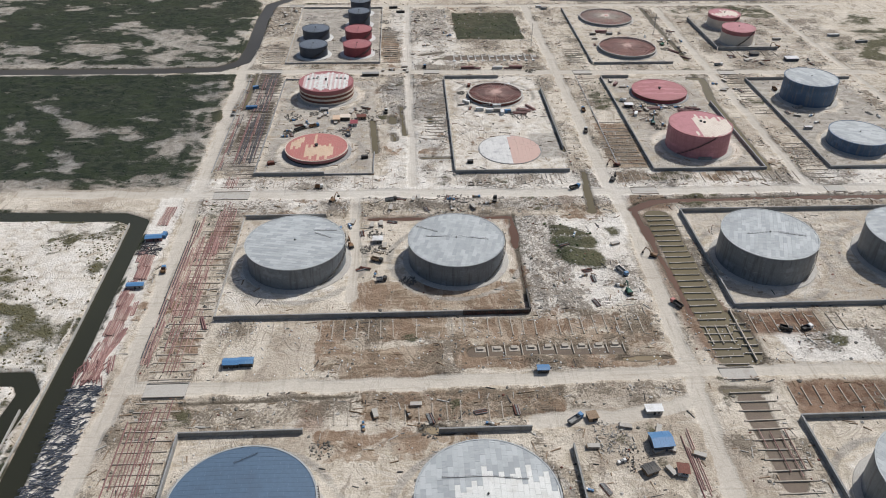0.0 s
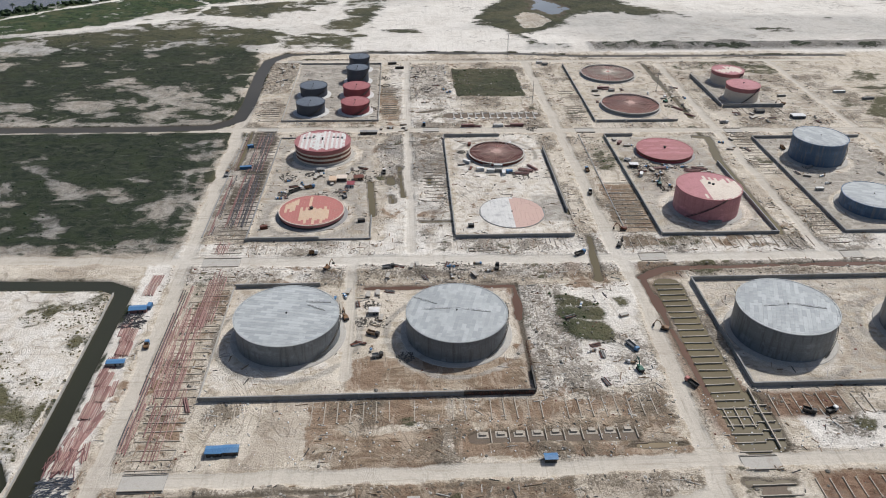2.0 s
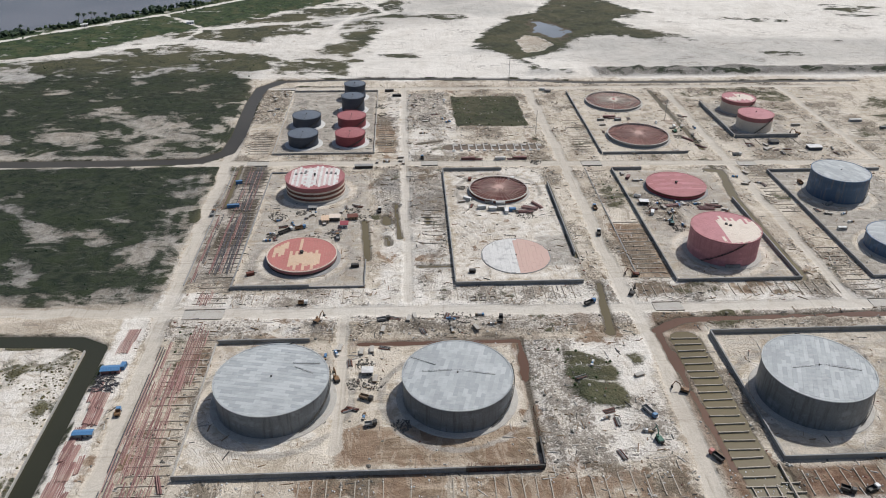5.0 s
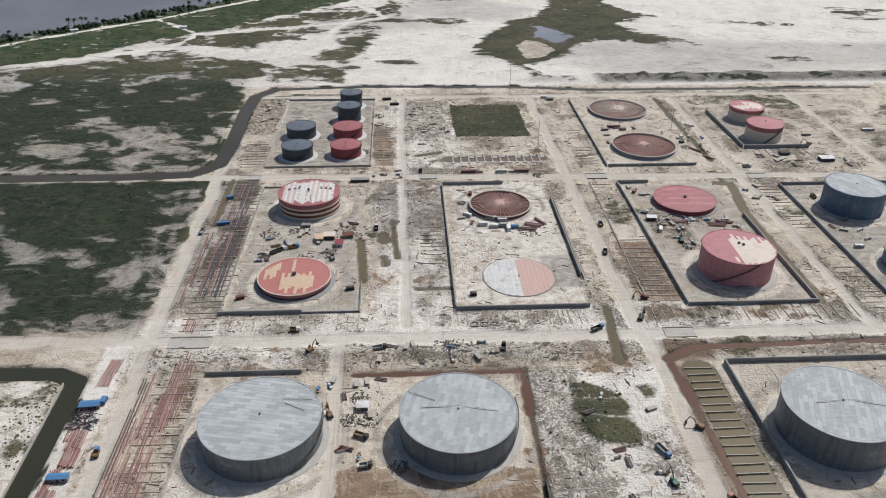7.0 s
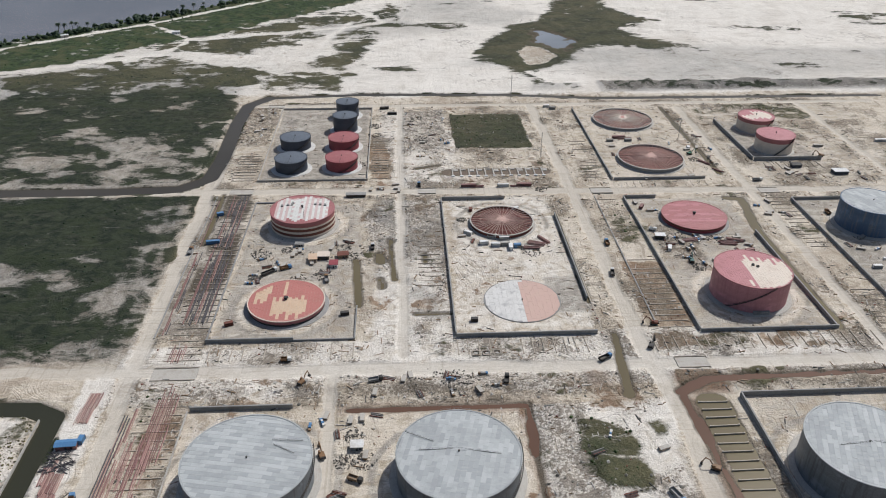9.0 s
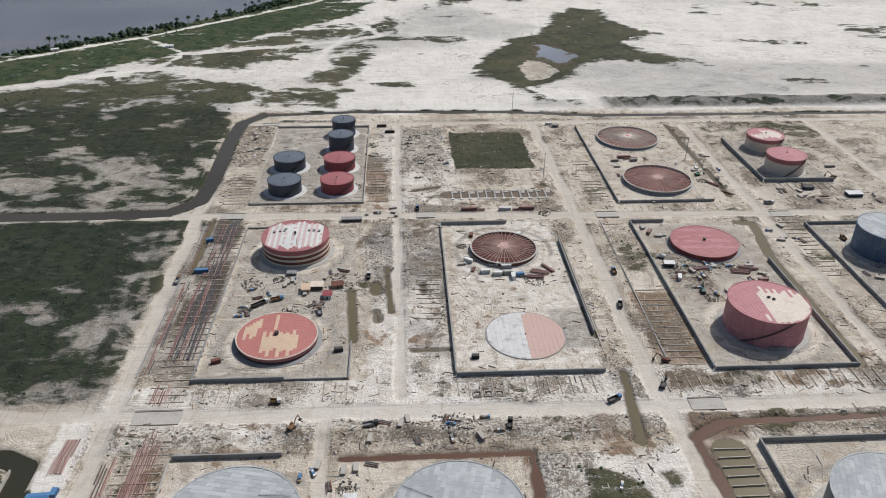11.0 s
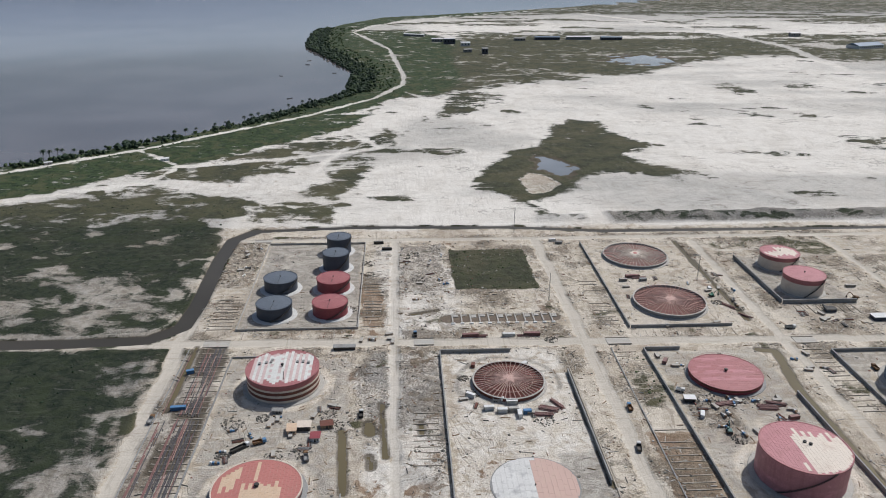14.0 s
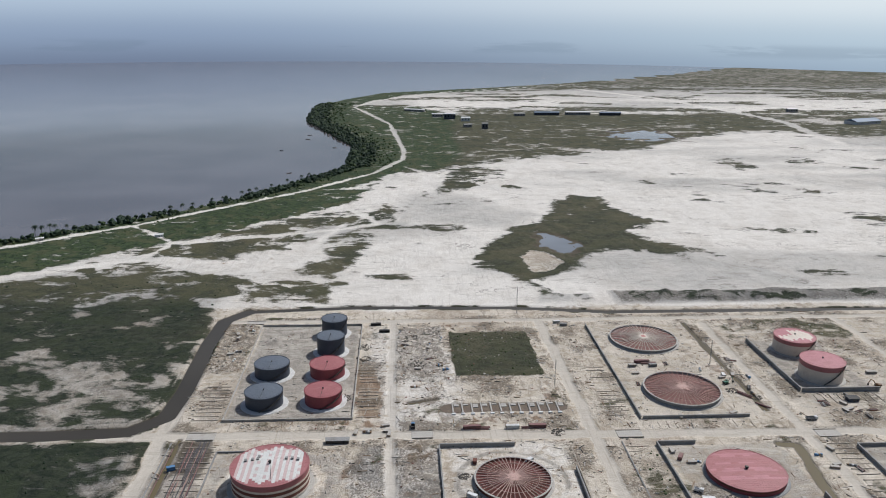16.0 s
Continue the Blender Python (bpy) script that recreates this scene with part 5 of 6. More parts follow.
def sleeper_mesh(length, w=0.5, h=0.35, material=None):
    bm = bmesh.new()
    add_box(bm, -length / 2, length / 2, -w / 2, w / 2, -0.9, h)
    add_box(bm, -length / 2, -length / 2 + 0.7, -w / 2 - 0.12, w / 2 + 0.12, h - 0.02, h + 0.16)
    add_box(bm, length / 2 - 0.7, length / 2, -w / 2 - 0.12, w / 2 + 0.12, h - 0.02, h + 0.16)
    return mesh_of("sleeper", bm, material or M_SLEEPER)


rng = random.Random(11)


def sleeper_row(x, y, n, step, length, along, label, z=0.0, miss=0.0, material=None):
    """n sleepers of that length in a row; along 'x' or 'y' is the way the row runs."""
    row = thing("sleeper_row", x, y, z, 0, label, "pipe sleepers", "rows of pipe sleepers")
    me = sleeper_mesh(length, material=material)
    for i in range(n):
        if rng.random() < miss:
            continue
        d, j = i * step + rng.uniform(-0.25, 0.25), rng.uniform(-0.6, 0.6)
        a = rng.uniform(-1.5, 1.5)
        share("sleeper", me, row, pose(d, j, rng.uniform(-0.1, 0.1), 0, 0, 90 + a) if along == "x" else pose(j, d, rng.uniform(-0.1, 0.1), 0, 0, a))
    return row


SL = "pale concrete pipe sleepers laid in a row"
sleeper_row(-119, 205, 12, 6.1, 22, "y", SL + " over dark earth")
sleeper_row(-118, 288, 28, 6.1, 21, "y", SL + " under red pipes")
sleeper_row(-118, 479, 34, 6.1, 20, "y", SL + " beside the service road")
sleeper_row(165.5, 288, 25, 6.0, 15.5, "y", SL + " standing in olive water")
sleeper_row(166, 208, 11, 6.0, 20, "y", SL + " over wet earth")
sleeper_row(-98, 322, 36, 6.4, 15, "x", SL + " on brown earth", miss=0.12)
sleeper_row(-42, 260, 15, 6.6, 12, "x", SL + " on brown earth", miss=0.2)
sleeper_row(187, 320, 9, 6.3, 15, "x", SL + " in red mud")
sleeper_row(179, 296, 5, 6.0, 9, "y", SL + " in olive mud")
sleeper_row(160, 311, 4, 6.0, 15, "x", SL + " in olive mud")
sleeper_row(186, 265, 9, 6.3, 12, "x", SL + " in red mud")
sleeper_row(-104, 484, 14, 6.2, 14, "x", SL + " on white sand", miss=0.1)
sleeper_row(36, 484, 14, 6.2, 14, "x", SL + " on white sand", miss=0.1)
sleeper_row(150, 483, 22, 6.3, 14, "x", SL + " on brown earth")
sleeper_row(168, 499, 14, 6.0, 19, "y", SL + " on brown earth", miss=0.15)
sleeper_row(24, 545, 11, 5.6, 15, "y", SL + " on pale ground", miss=0.2)
sleeper_row(28, 618, 8, 5.6, 9, "y", SL + " beside the yard wall", miss=0.2)
sleeper_row(-12, 716, 16, 5.4, 14, "y", SL + " on brown earth", miss=0.1)
sleeper_row(-124, 716, 10, 5.6, 18, "y", SL + " on brown earth")
sleeper_row(167, 712, 14, 6.0, 15, "y", SL + " on pale ground", miss=0.2)
sleeper_row(167, 610, 11, 6.0, 15, "y", SL + " on grey ground", miss=0.45)
sleeper_row(301, 480, 10, 6.0, 16, "y", SL + " on grey ground", miss=0.1)
sleeper_row(301, 590, 14, 6.0, 15, "y", SL + " on grey ground", miss=0.1)
sleeper_row(320, 730, 9, 6.0, 14, "x", SL + " on brown earth")
sleeper_row(-105, 704, 13, 6.0, 9, "x", SL + " on pale ground", miss=0.2)
sleeper_row(190, 697, 12, 6.0, 9, "x", SL + " on pale ground", miss=0.4)
sleeper_row(440, 700, 20, 6.0, 14, "y", SL + " on green ground", miss=0.2)

PIPE_L = 11.8


def pipe_mesh(length, r, material):
    return mesh_of("pipe", tube(bmesh.new(), [(0, -length / 2, 0), (0, length / 2, 0)], r, 8), material)


PIPE_MESHES = [pipe_mesh(PIPE_L, r, m) for m in (M_PIPE_RED, M_RUST_PALE) for r in (0.24, 0.34)]
PIPE_DARK = pipe_mesh(PIPE_L, 0.3, M_PIPE_DARK)


def pipe_run(x0, x1, y0, y1, n, label, z=0.55, fill=0.85, dark=0.0):
    """n lines of pipe lying on sleepers, welded from lengths, with gaps."""
    run = thing("pipe_run", (x0 + x1) / 2, y0, 0, 0, label, "pipes", "pipes on sleepers")
    for i in range(n):
        x = x0 + (x1 - x0) * (i + rng.uniform(0.2, 0.8)) / n - (x0 + x1) / 2
        y = rng.uniform(0, 8)
        me = PIPE_DARK if rng.random() < dark else rng.choice(PIPE_MESHES[:3])
        while y + PIPE_L < y1 - y0:
            if rng.random() < fill:
                share("pipe", me, run, pose(x + rng.uniform(-0.12, 0.12), y + PIPE_L / 2, z, 0, 0, rng.uniform(-0.5, 0.5)))
            y += PIPE_L + 0.1
    return run


RP = "red oxide steel pipes lying lengthwise on concrete sleepers"
pipe_run(-126, -112, 206, 274, 9, RP)
pipe_run(-131, -127, 206, 262, 2, RP, fill=0.7)
pipe_run(-129, -116, 330, 420, 16, RP, fill=0.8)
pipe_run(-122, -111, 395, 458, 11, RP, fill=0.9)
pipe_run(-136, -130, 296, 440, 9, RP, fill=0.8, dark=0.15)
pipe_run(-126, -112, 290, 345, 10, RP, fill=0.6)
pipe_run(-126, -117, 474, 494, 8, RP, fill=1.0)
pipe_run(-126, -111, 512, 606, 17, RP, fill=0.85, dark=0.6)
pipe_run(-126, -113, 600, 688, 15, "dark coated steel pipes lying on concrete sleepers", fill=0.85, dark=0.75)
pipe_run(-135, -131, 500, 600, 4, "dark and red pipes lying beside the service road", fill=0.8, dark=0.5)
pipe_run(-135.5, -134, 600, 690, 1, "long pale pipe beside the service road", fill=1.0)
pipe_run(160, 173, 215, 252, 6, RP, fill=0.6)
pipe_run(123, 128, 205, 246, 5, "rusty pipes lying on sand beside the road", z=0.35, fill=1.0)


def pipe_stack(x, y, n, turn, label, layers=2, dark=False):
    stack = thing("pipe_stack", x, y, gz(x, y), turn, label, "pipe stack", "stacks of pipe")
    for j in range(layers):
        for i in range(n - j):
            me = PIPE_DARK if dark else rng.choice(PIPE_MESHES)
            share("pipe", me, stack, pose((i - (n - 1 - j) / 2) * 0.9, rng.uniform(-0.8, 0.8), 0.35 + 0.75 * j, 0, 0, rng.uniform(-1.5, 1.5)))
    return stack


for y in (436, 447, 378, 390, 352, 340, 328, 316, 304, 294):
    w = 0.0 if y > 370 else -1.0
    pipe_stack(-155.5 + w + rng.uniform(-1, 1), y, rng.randint(7, 10), rng.uniform(-3, 3), "stacked red oxide pipes on sand beside the canal road", rng.randint(1, 2))
for i in range(26):
    pipe_stack(-156.5 + rng.uniform(-5, 5), rng.uniform(300, 400), rng.randint(2, 4), rng.uniform(-14, 10), "loose red oxide pipes on sand beside the canal road", 1)
for x, y, n, a in ((-150.5, 345, 3, 4), (-151, 322, 3, -6), (-150, 300, 4, 10), (-160, 296, 5, 15)):
    pipe_stack(x, y, n, a, "loose red oxide pipes on sand beside the canal road", 1)
for x, y, n, a in ((100, 602, 6, 70), (106, 607, 4, 30), (96, 596, 5, 85), (236, 597, 7, 80), (210, 601, 5, 100), (243, 601, 4, 70), (213, 795, 4, 90), (268, 738, 4, 35), (275, 722, 3, 40), (66, 697, 4, 88), (100, 696, 3, 92), (-110, 330, 3, 20)):
    pipe_stack(x, y, n, a, "rusty steel sections stacked on sand", 2)


def heap_of_pipes(x0, x1, y0, y1, n, name, label, material, length=(2.5, 6.5), seed=3, turn=(20, 70)):
    """A jumble of short pipes nobody could count."""
    r = random.Random(seed)
    bm = bmesh.new()
    for _ in range(n):
        x, y = r.uniform(x0, x1), r.uniform(y0, y1)
        a, l = radians(r.uniform(*turn)), r.uniform(*length) / 2
        z = 0.4 + 1.1 * r.random() * (1 - abs(2 * (x - x0) / (x1 - x0) - 1))
        dz = r.uniform(-0.4, 0.4)
        tube(bm, [(x - l * math.cos(a), y - l * math.sin(a), z - dz), (x + l * math.cos(a), y + l * math.sin(a), z + dz)], r.uniform(0.13, 0.30), 6)
    return tagged(part(name, bm, material), label, "pipe heap", kind="stuff")


heap_of_pipes(-164, -149.5, 200, 284, 620, "pipe_heap", "tumbled blue-black coated pipes heaped beside the road", M_PIPE_SLATE, (2.0, 5.0), turn=(-25, 65))
heap_of_pipes(-163, -151, 397, 411, 70, "pipe_heap", "tumbled black and grey pipes beside blue huts", M_PIPE_DARK, (2, 5), 5, (-80, 80))
heap_of_pipes(-165, -150, 286, 300, 40, "pipe_heap", "scattered red pipes on sand", M_PIPE_RED, (5, 10), 6, (60, 110))
heap_of_pipes(84, 102, 233, 252, 110, "scrap_heap", "heap of pale sacks and scrap on the sand", M_CONC_PALE, (0.6, 1.6), 7, (0, 180))


def culvert(x, y, w, d, label="pale concrete culvert bridge carrying the road over a pipe strip"):
    """A slab on piers with a low parapet; dark blocks stand for shaded openings."""
    c = thing("culvert_bridge", x, y, 0, 0, label, "bridge", "culvert bridges")
    part("deck", box(-w / 2, w / 2, -d / 2, d / 2, -0.1, 0.3, 0.05), M_SLAB, c)
    for s in (-1, 1):
        part("parapet", box(-w / 2, w / 2, s * (d / 2 + 0.15) - 0.15, s * (d / 2 + 0.15) + 0.15, 0.1, 0.75), M_SLEEPER, c)
        # no real hollow: a dark block gives the shade of the opening
        part("opening", box(-w / 2 + 0.4, w / 2 - 0.4, s * (d / 2 + 0.9) - 0.55, s * (d / 2 + 0.9) + 0.55, -0.8, 0.10), M_DARK, c, "solid dark block standing for the shaded pipe opening")
    n = max(2, int(w / 3))
    for i in range(n + 1):
        px = -w / 2 + w * i / n
        part("pier", box(px - 0.2, px + 0.2, -d / 2 - 1.4, d / 2 + 1.4, -1.0, 0.05), M_CONC, c)


for x, y, w, d in ((-119, 466.8, 24, 10), (-118, 280, 20, 9), (-121, 693.5, 18, 9), (26, 690.5, 14, 9), (166, 465, 18, 9), (165, 281, 18, 8), (166, 686, 17, 9), (302, 681.5, 16, 9), (302, 464, 14, 9), (-119, 893, 16, 7)):
    culvert(x, y, w, d)


# ---------------------------------------------------------------- sheds, cabins and machines
def shed(x, y, w, d, h, turn, roof, wall, label, gable=True):
    s = thing("shed", x, y, gz(x, y) - 0.05, turn, label, "shed", "site huts")
    bm = bmesh.new()
    add_box(bm, -w / 2, w / 2, -d / 2, d / 2, 0, h)
    part("wall", bm, wall, s)
    rise = d * 0.16 if gable else 0.15
    o = 0.5
    bm = bmesh.new()
    prof = [(-d / 2 - o, h), (0, h + rise), (d / 2 + o, h), (d / 2 + o, h + 0.15), (0, h + rise + 0.15), (-d / 2 - o, h + 0.15)]
    a, b = [bm.verts.new((-w / 2 - o, p, z)) for p, z in prof], [bm.verts.new((w / 2 + o, p, z)) for p, z in prof]
    for i in range(6):
        j = (i + 1) % 6
        bm.faces.new((a[i], a[j], b[j], b[i]))
    bm.faces.new(list(reversed(a)))
    bm.faces.new(b)
    part("roof", bm, roof, s)
    n = max(3, int(w / 1.2))
    for i in range(n):
        rx = -w / 2 - 0.3 + (w + 0.6) * (i + 0.5) / n
        bm = bmesh.new()
        for sg in (-1, 1):
            v = [(rx - 0.06, 0, h + rise + 0.14), (rx + 0.06, 0, h + rise + 0.14), (rx + 0.06, sg * (d / 2 + o), h + 0.14), (rx - 0.06, sg * (d / 2 + o), h + 0.14)]
            lo = [bm.verts.new(p) for p in v]
            hi = [bm.verts.new((p[0], p[1], p[2] + 0.1)) for p in v]
            bm.faces.new(hi)
            for q in range(4):
                bm.faces.new((lo[q], lo[(q + 1) % 4], hi[(q + 1) % 4], hi[q]))
        part("roof_rib", bm, roof, s)
    # doorway shade is a thin dark panel on the wall
    part("door", box(-0.5, 0.5, -d / 2 - 0.06, -d / 2 + 0.02, 0.05, 2.05), M_DARK, s, "dark panel standing for a shaded doorway")
    part("window", box(w * 0.28 - 0.5, w * 0.28 + 0.5, -d / 2 - 0.05, -d / 2 + 0.02, 1.0, 1.9), M_GLASS, s)
    return s


def container(x, y, turn, material, label, length=6.1, h=2.6):
    c = thing("container", x, y, gz(x, y) - 0.05, turn, label, "container", "site containers")
    bm = bmesh.new()
    n = int(length / 0.5)
    prof = []
    for i in range(n):
        u = -length / 2 + length * i / n
        prof += [(u, 0), (u + length / n * 0.5, 0), (u + length / n * 0.5, 0.06), (u + length / n, 0.06)]
    for s in (-1, 1):
        lo = [bm.verts.new((u, s * (1.22 - p), 0.12)) for u, p in prof]
        hi = [bm.verts.new((u, s * (1.22 - p), h - 0.1)) for u, p in prof]
        for i in range(len(prof) - 1):
            bm.faces.new((lo[i], lo[i + 1], hi[i + 1], hi[i]))
    add_box(bm, -length / 2, length / 2, -1.16, 1.16, 0.1, h - 0.05)
    part("body", bm, material, c)
    for px in (-length / 2, length / 2):
        for py in (-1.2, 1.2):
            part("corner_post", box(px - 0.09, px + 0.09, py - 0.09, py + 0.09, 0, h), M_DARK, c)
    part("roof", box(-length / 2, length / 2, -1.24, 1.24, h - 0.06, h + 0.02), material, c)
    part("door", box(length / 2, length / 2 + 0.05, -1.1, 1.1, 0.15, h - 0.15), material, c)
    return c


def wheel(parent, x, y, r=0.55, w=0.4):
    bm = lathe(bmesh.new(), [(0.01, -w / 2), (r * 0.9, -w / 2), (r, -w / 2 + 0.06), (r, w / 2 - 0.06), (r * 0.9, w / 2), (0.01, w / 2)], 14)
    bmesh.ops.rotate(bm, verts=bm.verts, matrix=Matrix.Rotation(math.pi / 2, 3, "X"))
    bmesh.ops.translate(bm, verts=bm.verts, vec=(x, y, r))
    part("wheel", bm, M_TYRE, parent)


def truck(x, y, turn, cab, body, label, length=8.5):
    t = thing("truck", x, y, gz(x, y), turn, label, "truck", "site vehicles")
    part("chassis", box(-length / 2, length / 2, -0.5, 0.5, 0.6, 0.95), M_DARK, t)
    bm = box(length / 2 - 2.1, length / 2, -1.2, 1.2, 0.8, 2.9, 0.18)
    part("cab", bm, cab, t)
    part("windscreen", box(length / 2 - 0.02, length / 2 + 0.04, -1.0, 1.0, 1.8, 2.6), M_GLASS, t)
    bm = bmesh.new()
    x0, x1 = -length / 2, length / 2 - 2.4
    add_box(bm, x0, x1, -1.25, 1.25, 1.0, 1.2)
    for s in (-1, 1):
        add_box(bm, x0, x1, s * 1.25 - 0.06, s * 1.25 + 0.06, 1.0, 2.3)
    add_box(bm, x1 - 0.12, x1, -1.25, 1.25, 1.0, 2.6)
    add_box(bm, x0, x0 + 0.12, -1.25, 1.25, 1.0, 2.1)
    part("tipper_body", bm, body, t)
    for wx in (-length / 2 + 1.0, -length / 2 + 2.3, length / 2 - 1.2):
        for wy in (-1.0, 1.0):
            wheel(t, wx, wy)
    return t


def excavator(x, y, turn, paint, label):
    e = thing("excavator", x, y, gz(x, y), turn, label, "excavator", "site machines")
    for s in (-1, 1):
        bm = box(-2.1, 2.1, s * 1.25 - 0.35, s * 1.25 + 0.35, 0.0, 0.95, 0.22)
        part("track", bm, M_TYRE, e)
    part("turntable", lathe(bmesh.new(), [(0.01, 0.8), (1.0, 0.8), (1.0, 1.15), (0.01, 1.15)], 16), M_DARK, e)
    part("house", box(-2.4, 1.3, -1.35, 1.35, 1.1, 2.3, 0.15), paint, e)
    part("counterweight", box(-2.9, -2.35, -1.3, 1.3, 1.15, 2.25, 0.15), M_DARK, e)
    cabin = part("cab", box(0.1, 1.7, 0.35, 1.35, 1.2, 3.1, 0.12), paint, e)
    part("window", box(1.68, 1.74, 0.45, 1.25, 1.9, 2.9), M_GLASS, cabin)
    bm = bmesh.new()
    tube(bm, [(1.2, -0.3, 1.6), (3.2, -0.3, 4.4), (5.4, -0.3, 4.9)], 0.32, 4)
    part("boom", bm, paint, e)
    bm = bmesh.new()
    tube(bm, [(5.0, -0.3, 5.3), (6.6, -0.3, 1.6)], 0.24, 4)
    part("arm", bm, paint, e)
    bm = bmesh.new()
    add_box(bm, 5.9, 7.0, -0.95, 0.35, 0.5, 1.6)
    part("bucket", bm, M_DARK, e)
    return e


BL = "site hut with blue corrugated sheet roof"
shed(-157, 414, 9.5, 4.2, 2.7, 4, M_ROOF_BLUE, M_PIPE_RED, "long red walled hut with blue sheet roof beside the canal")
container(-151.5, 417.5, 85, M_ROOF_BLUE, "small blue container beside a hut", 4.5)
shed(-155, 364.5, 9.0, 3.0, 2.6, 2, M_ROOF_BLUE, M_CONC, "narrow " + BL + " among pipe stacks")
shed(-89.5, 297, 7.0, 4.4, 2.7, 1, M_ROOF_BLUE, M_DARK, BL + " on brown earth")
shed(-81.8, 297.5, 6.6, 4.2, 2.6, 1, M_ROOF_BLUE, M_DARK, BL + " on brown earth")
shed(67, 286.5, 5.5, 3.2, 2.6, 0, M_ROOF_BLUE, M_DARK, "small " + BL + " beside the road")
shed(112.5, 236.5, 9.0, 8.2, 3.6, 4, M_ROOF_BLUE, M_NAVY, "square hut with bright blue pitched sheet roof")
shed(104, 222, 6, 4.5, 2.4, 20, M_DARK, M_TIMBER, "dark sheet-covered shelter on sand", False)
shed(118, 221, 4.5, 5.0, 2.6, -10, M_RUST, M_CANVAS, "rusty roofed shelter on sand", False)
shed(115, 257, 7.5, 4.0, 2.8, 0, M_CANVAS, M_CONC_PALE, "pale flat roofed cabin beside the track", False)
truck(77, 253, 35, M_ROOF_BLUE, M_CONC, "tipper truck with blue cab on the site track")
shed(85, 254, 4.2, 4.2, 2.5, 10, M_TIMBER, M_TIMBER, "brown timber shelter beside the track", False)
container(-127, 612, 5, M_ROOF_BLUE, "blue container among pipe sleepers", 9.0)
container(-130, 655, 20, M_ROOF_BLUE, "blue container among pipe sleepers", 5.0)
truck(127, 369, -65, M_ROOF_BLUE, M_CONC, "blue crane truck on sandy ground", 9.5)
truck(-18, 386, -25, M_DARK, M_TIMBER, "dark dump truck between the two tanks", 7.5)
truck(-82, 570, 40, M_CANVAS, M_DARK, "long lorry with white cab and dark bed", 11.5)
truck(-15, 366, 10, M_DARK, M_CONC, "small dark site dumper on brown earth", 6.0)
truck(203, 314, -30, M_DARK, M_DARK, "dark dumper standing in red mud", 6.5)
truck(214.5, 314, 20, M_CANVAS, M_DARK, "dumper with pale cab standing in mud", 6.5)
truck(188, 618, -30, M_CANVAS, M_CANVAS, "white pickup truck beside the low red tank", 5.5)
truck(-15, 600, 90, M_CANVAS, M_DARK, "lorry with pale cab parked on pale ground", 7)
truck(150, 337, 120, M_SALMON, M_DARK, "orange truck at the road's edge", 8.0)
excavator(-49, 454, 60, M_MACHINE, "brown excavator with raised boom on white sand")
excavator(-34.5, 402, 110, M_MACHINE, "brown excavator working beside a grey tank")
excavator(126, 349, 100, plain("green_machine_paint", (0.03, 0.12, 0.08), 0.5), "green excavator on sandy ground")
excavator(202, 573, 80, plain("teal_machine_paint", (0.06, 0.14, 0.13), 0.5), "teal excavator in the tank yard")
excavator(150, 385, 150, M_MACHINE, "dark excavator beside the sandy road")
excavator(377, 748, 160, M_MACHINE, "dark excavator beside a shed")
excavator(262, 757, 20, plain("bright_green_paint", (0.04, 0.16, 0.10), 0.5), "green excavator beside the ribbed tank ring")
excavator(155, 502, 170, M_RUST, "rust coloured excavator on brown earth")
excavator(147, 480, 60, M_DARK, "dark excavator at the roadside")
shed(376, 712, 12, 7, 3, 0, M_CANVAS, M_NAVY, "long shed with pale roof on sand", False)
shed(-18, 407, 5.5, 4.5, 2.8, 0, M_CANVAS, M_CONC, "small white roofed cabin between the tanks", False)
for x, y, a, m, l in ((63, 603, 5, M_CANVAS, 6.1), (71, 600, -2, M_CANVAS, 6.1), (78, 601, 2, M_CONC_PALE, 6.1), (81, 596, 90, M_CANVAS, 6.1), (86, 598, 5, M_ROOF_BLUE, 5.0), (78, 609, 0, M_CANVAS, 7.0), (53, 618, -35, M_CANVAS, 6.1)):
    container(x, y, a, m, "pale site container beside the open tank ring" if m is not M_ROOF_BLUE else "blue grey site container beside white ones", l, 2.9)
shed(-55, 586, 5, 7, 3, 5, M_YELLOW, M_YELLOW, "tan walled store beside the tank", False)
shed(-48, 589, 7.5, 6, 3, 0, M_CREAM, M_DARK, "open store with pale sheet roof", False)
shed(-35, 590, 7, 5, 2.6, 8, M_RUST, M_TIMBER, "rusty roofed open store", False)
shed(-40.5, 578, 5.2, 6, 2.8, 0, M_CRIMSON, M_CANVAS, "red roofed cabin in the tank yard", False)
shed(190, 607, 6.5, 4.5, 2.8, -8, M_CANVAS, M_DARK, "cabin with half white roof beside the yard wall", False)
shed(345, 727, 8, 5, 2.8, 0, M_DARK, M_NAVY, "dark roofed cabin on sand", False)
shed(-66, 606, 6, 3.2, 2.2, -5, M_CONC, M_CONC, "low grey box at the foot of the striped tank", False)
shed(-30, 683, 15, 4.0, 2.6, 0, M_CONC, M_DARK, "dark long open store beside the road", False)
container(60, 697, 3, M_PIPE_RED, "red container beside the road", 12.0)
container(88, 697, 1, M_CANVAS, "white container beside the road", 9.0)
container(105, 697, -2, M_PIPE_RED, "red container beside the road", 12.0)
container(208, 797, 2, M_PIPE_RED, "red container between the ribbed rings", 12.0)
container(155, 884, 8, M_CANVAS, "pale container near the canal", 6.1)
container(160, 877, -5, M_CONC, "grey container near the canal", 6.1)


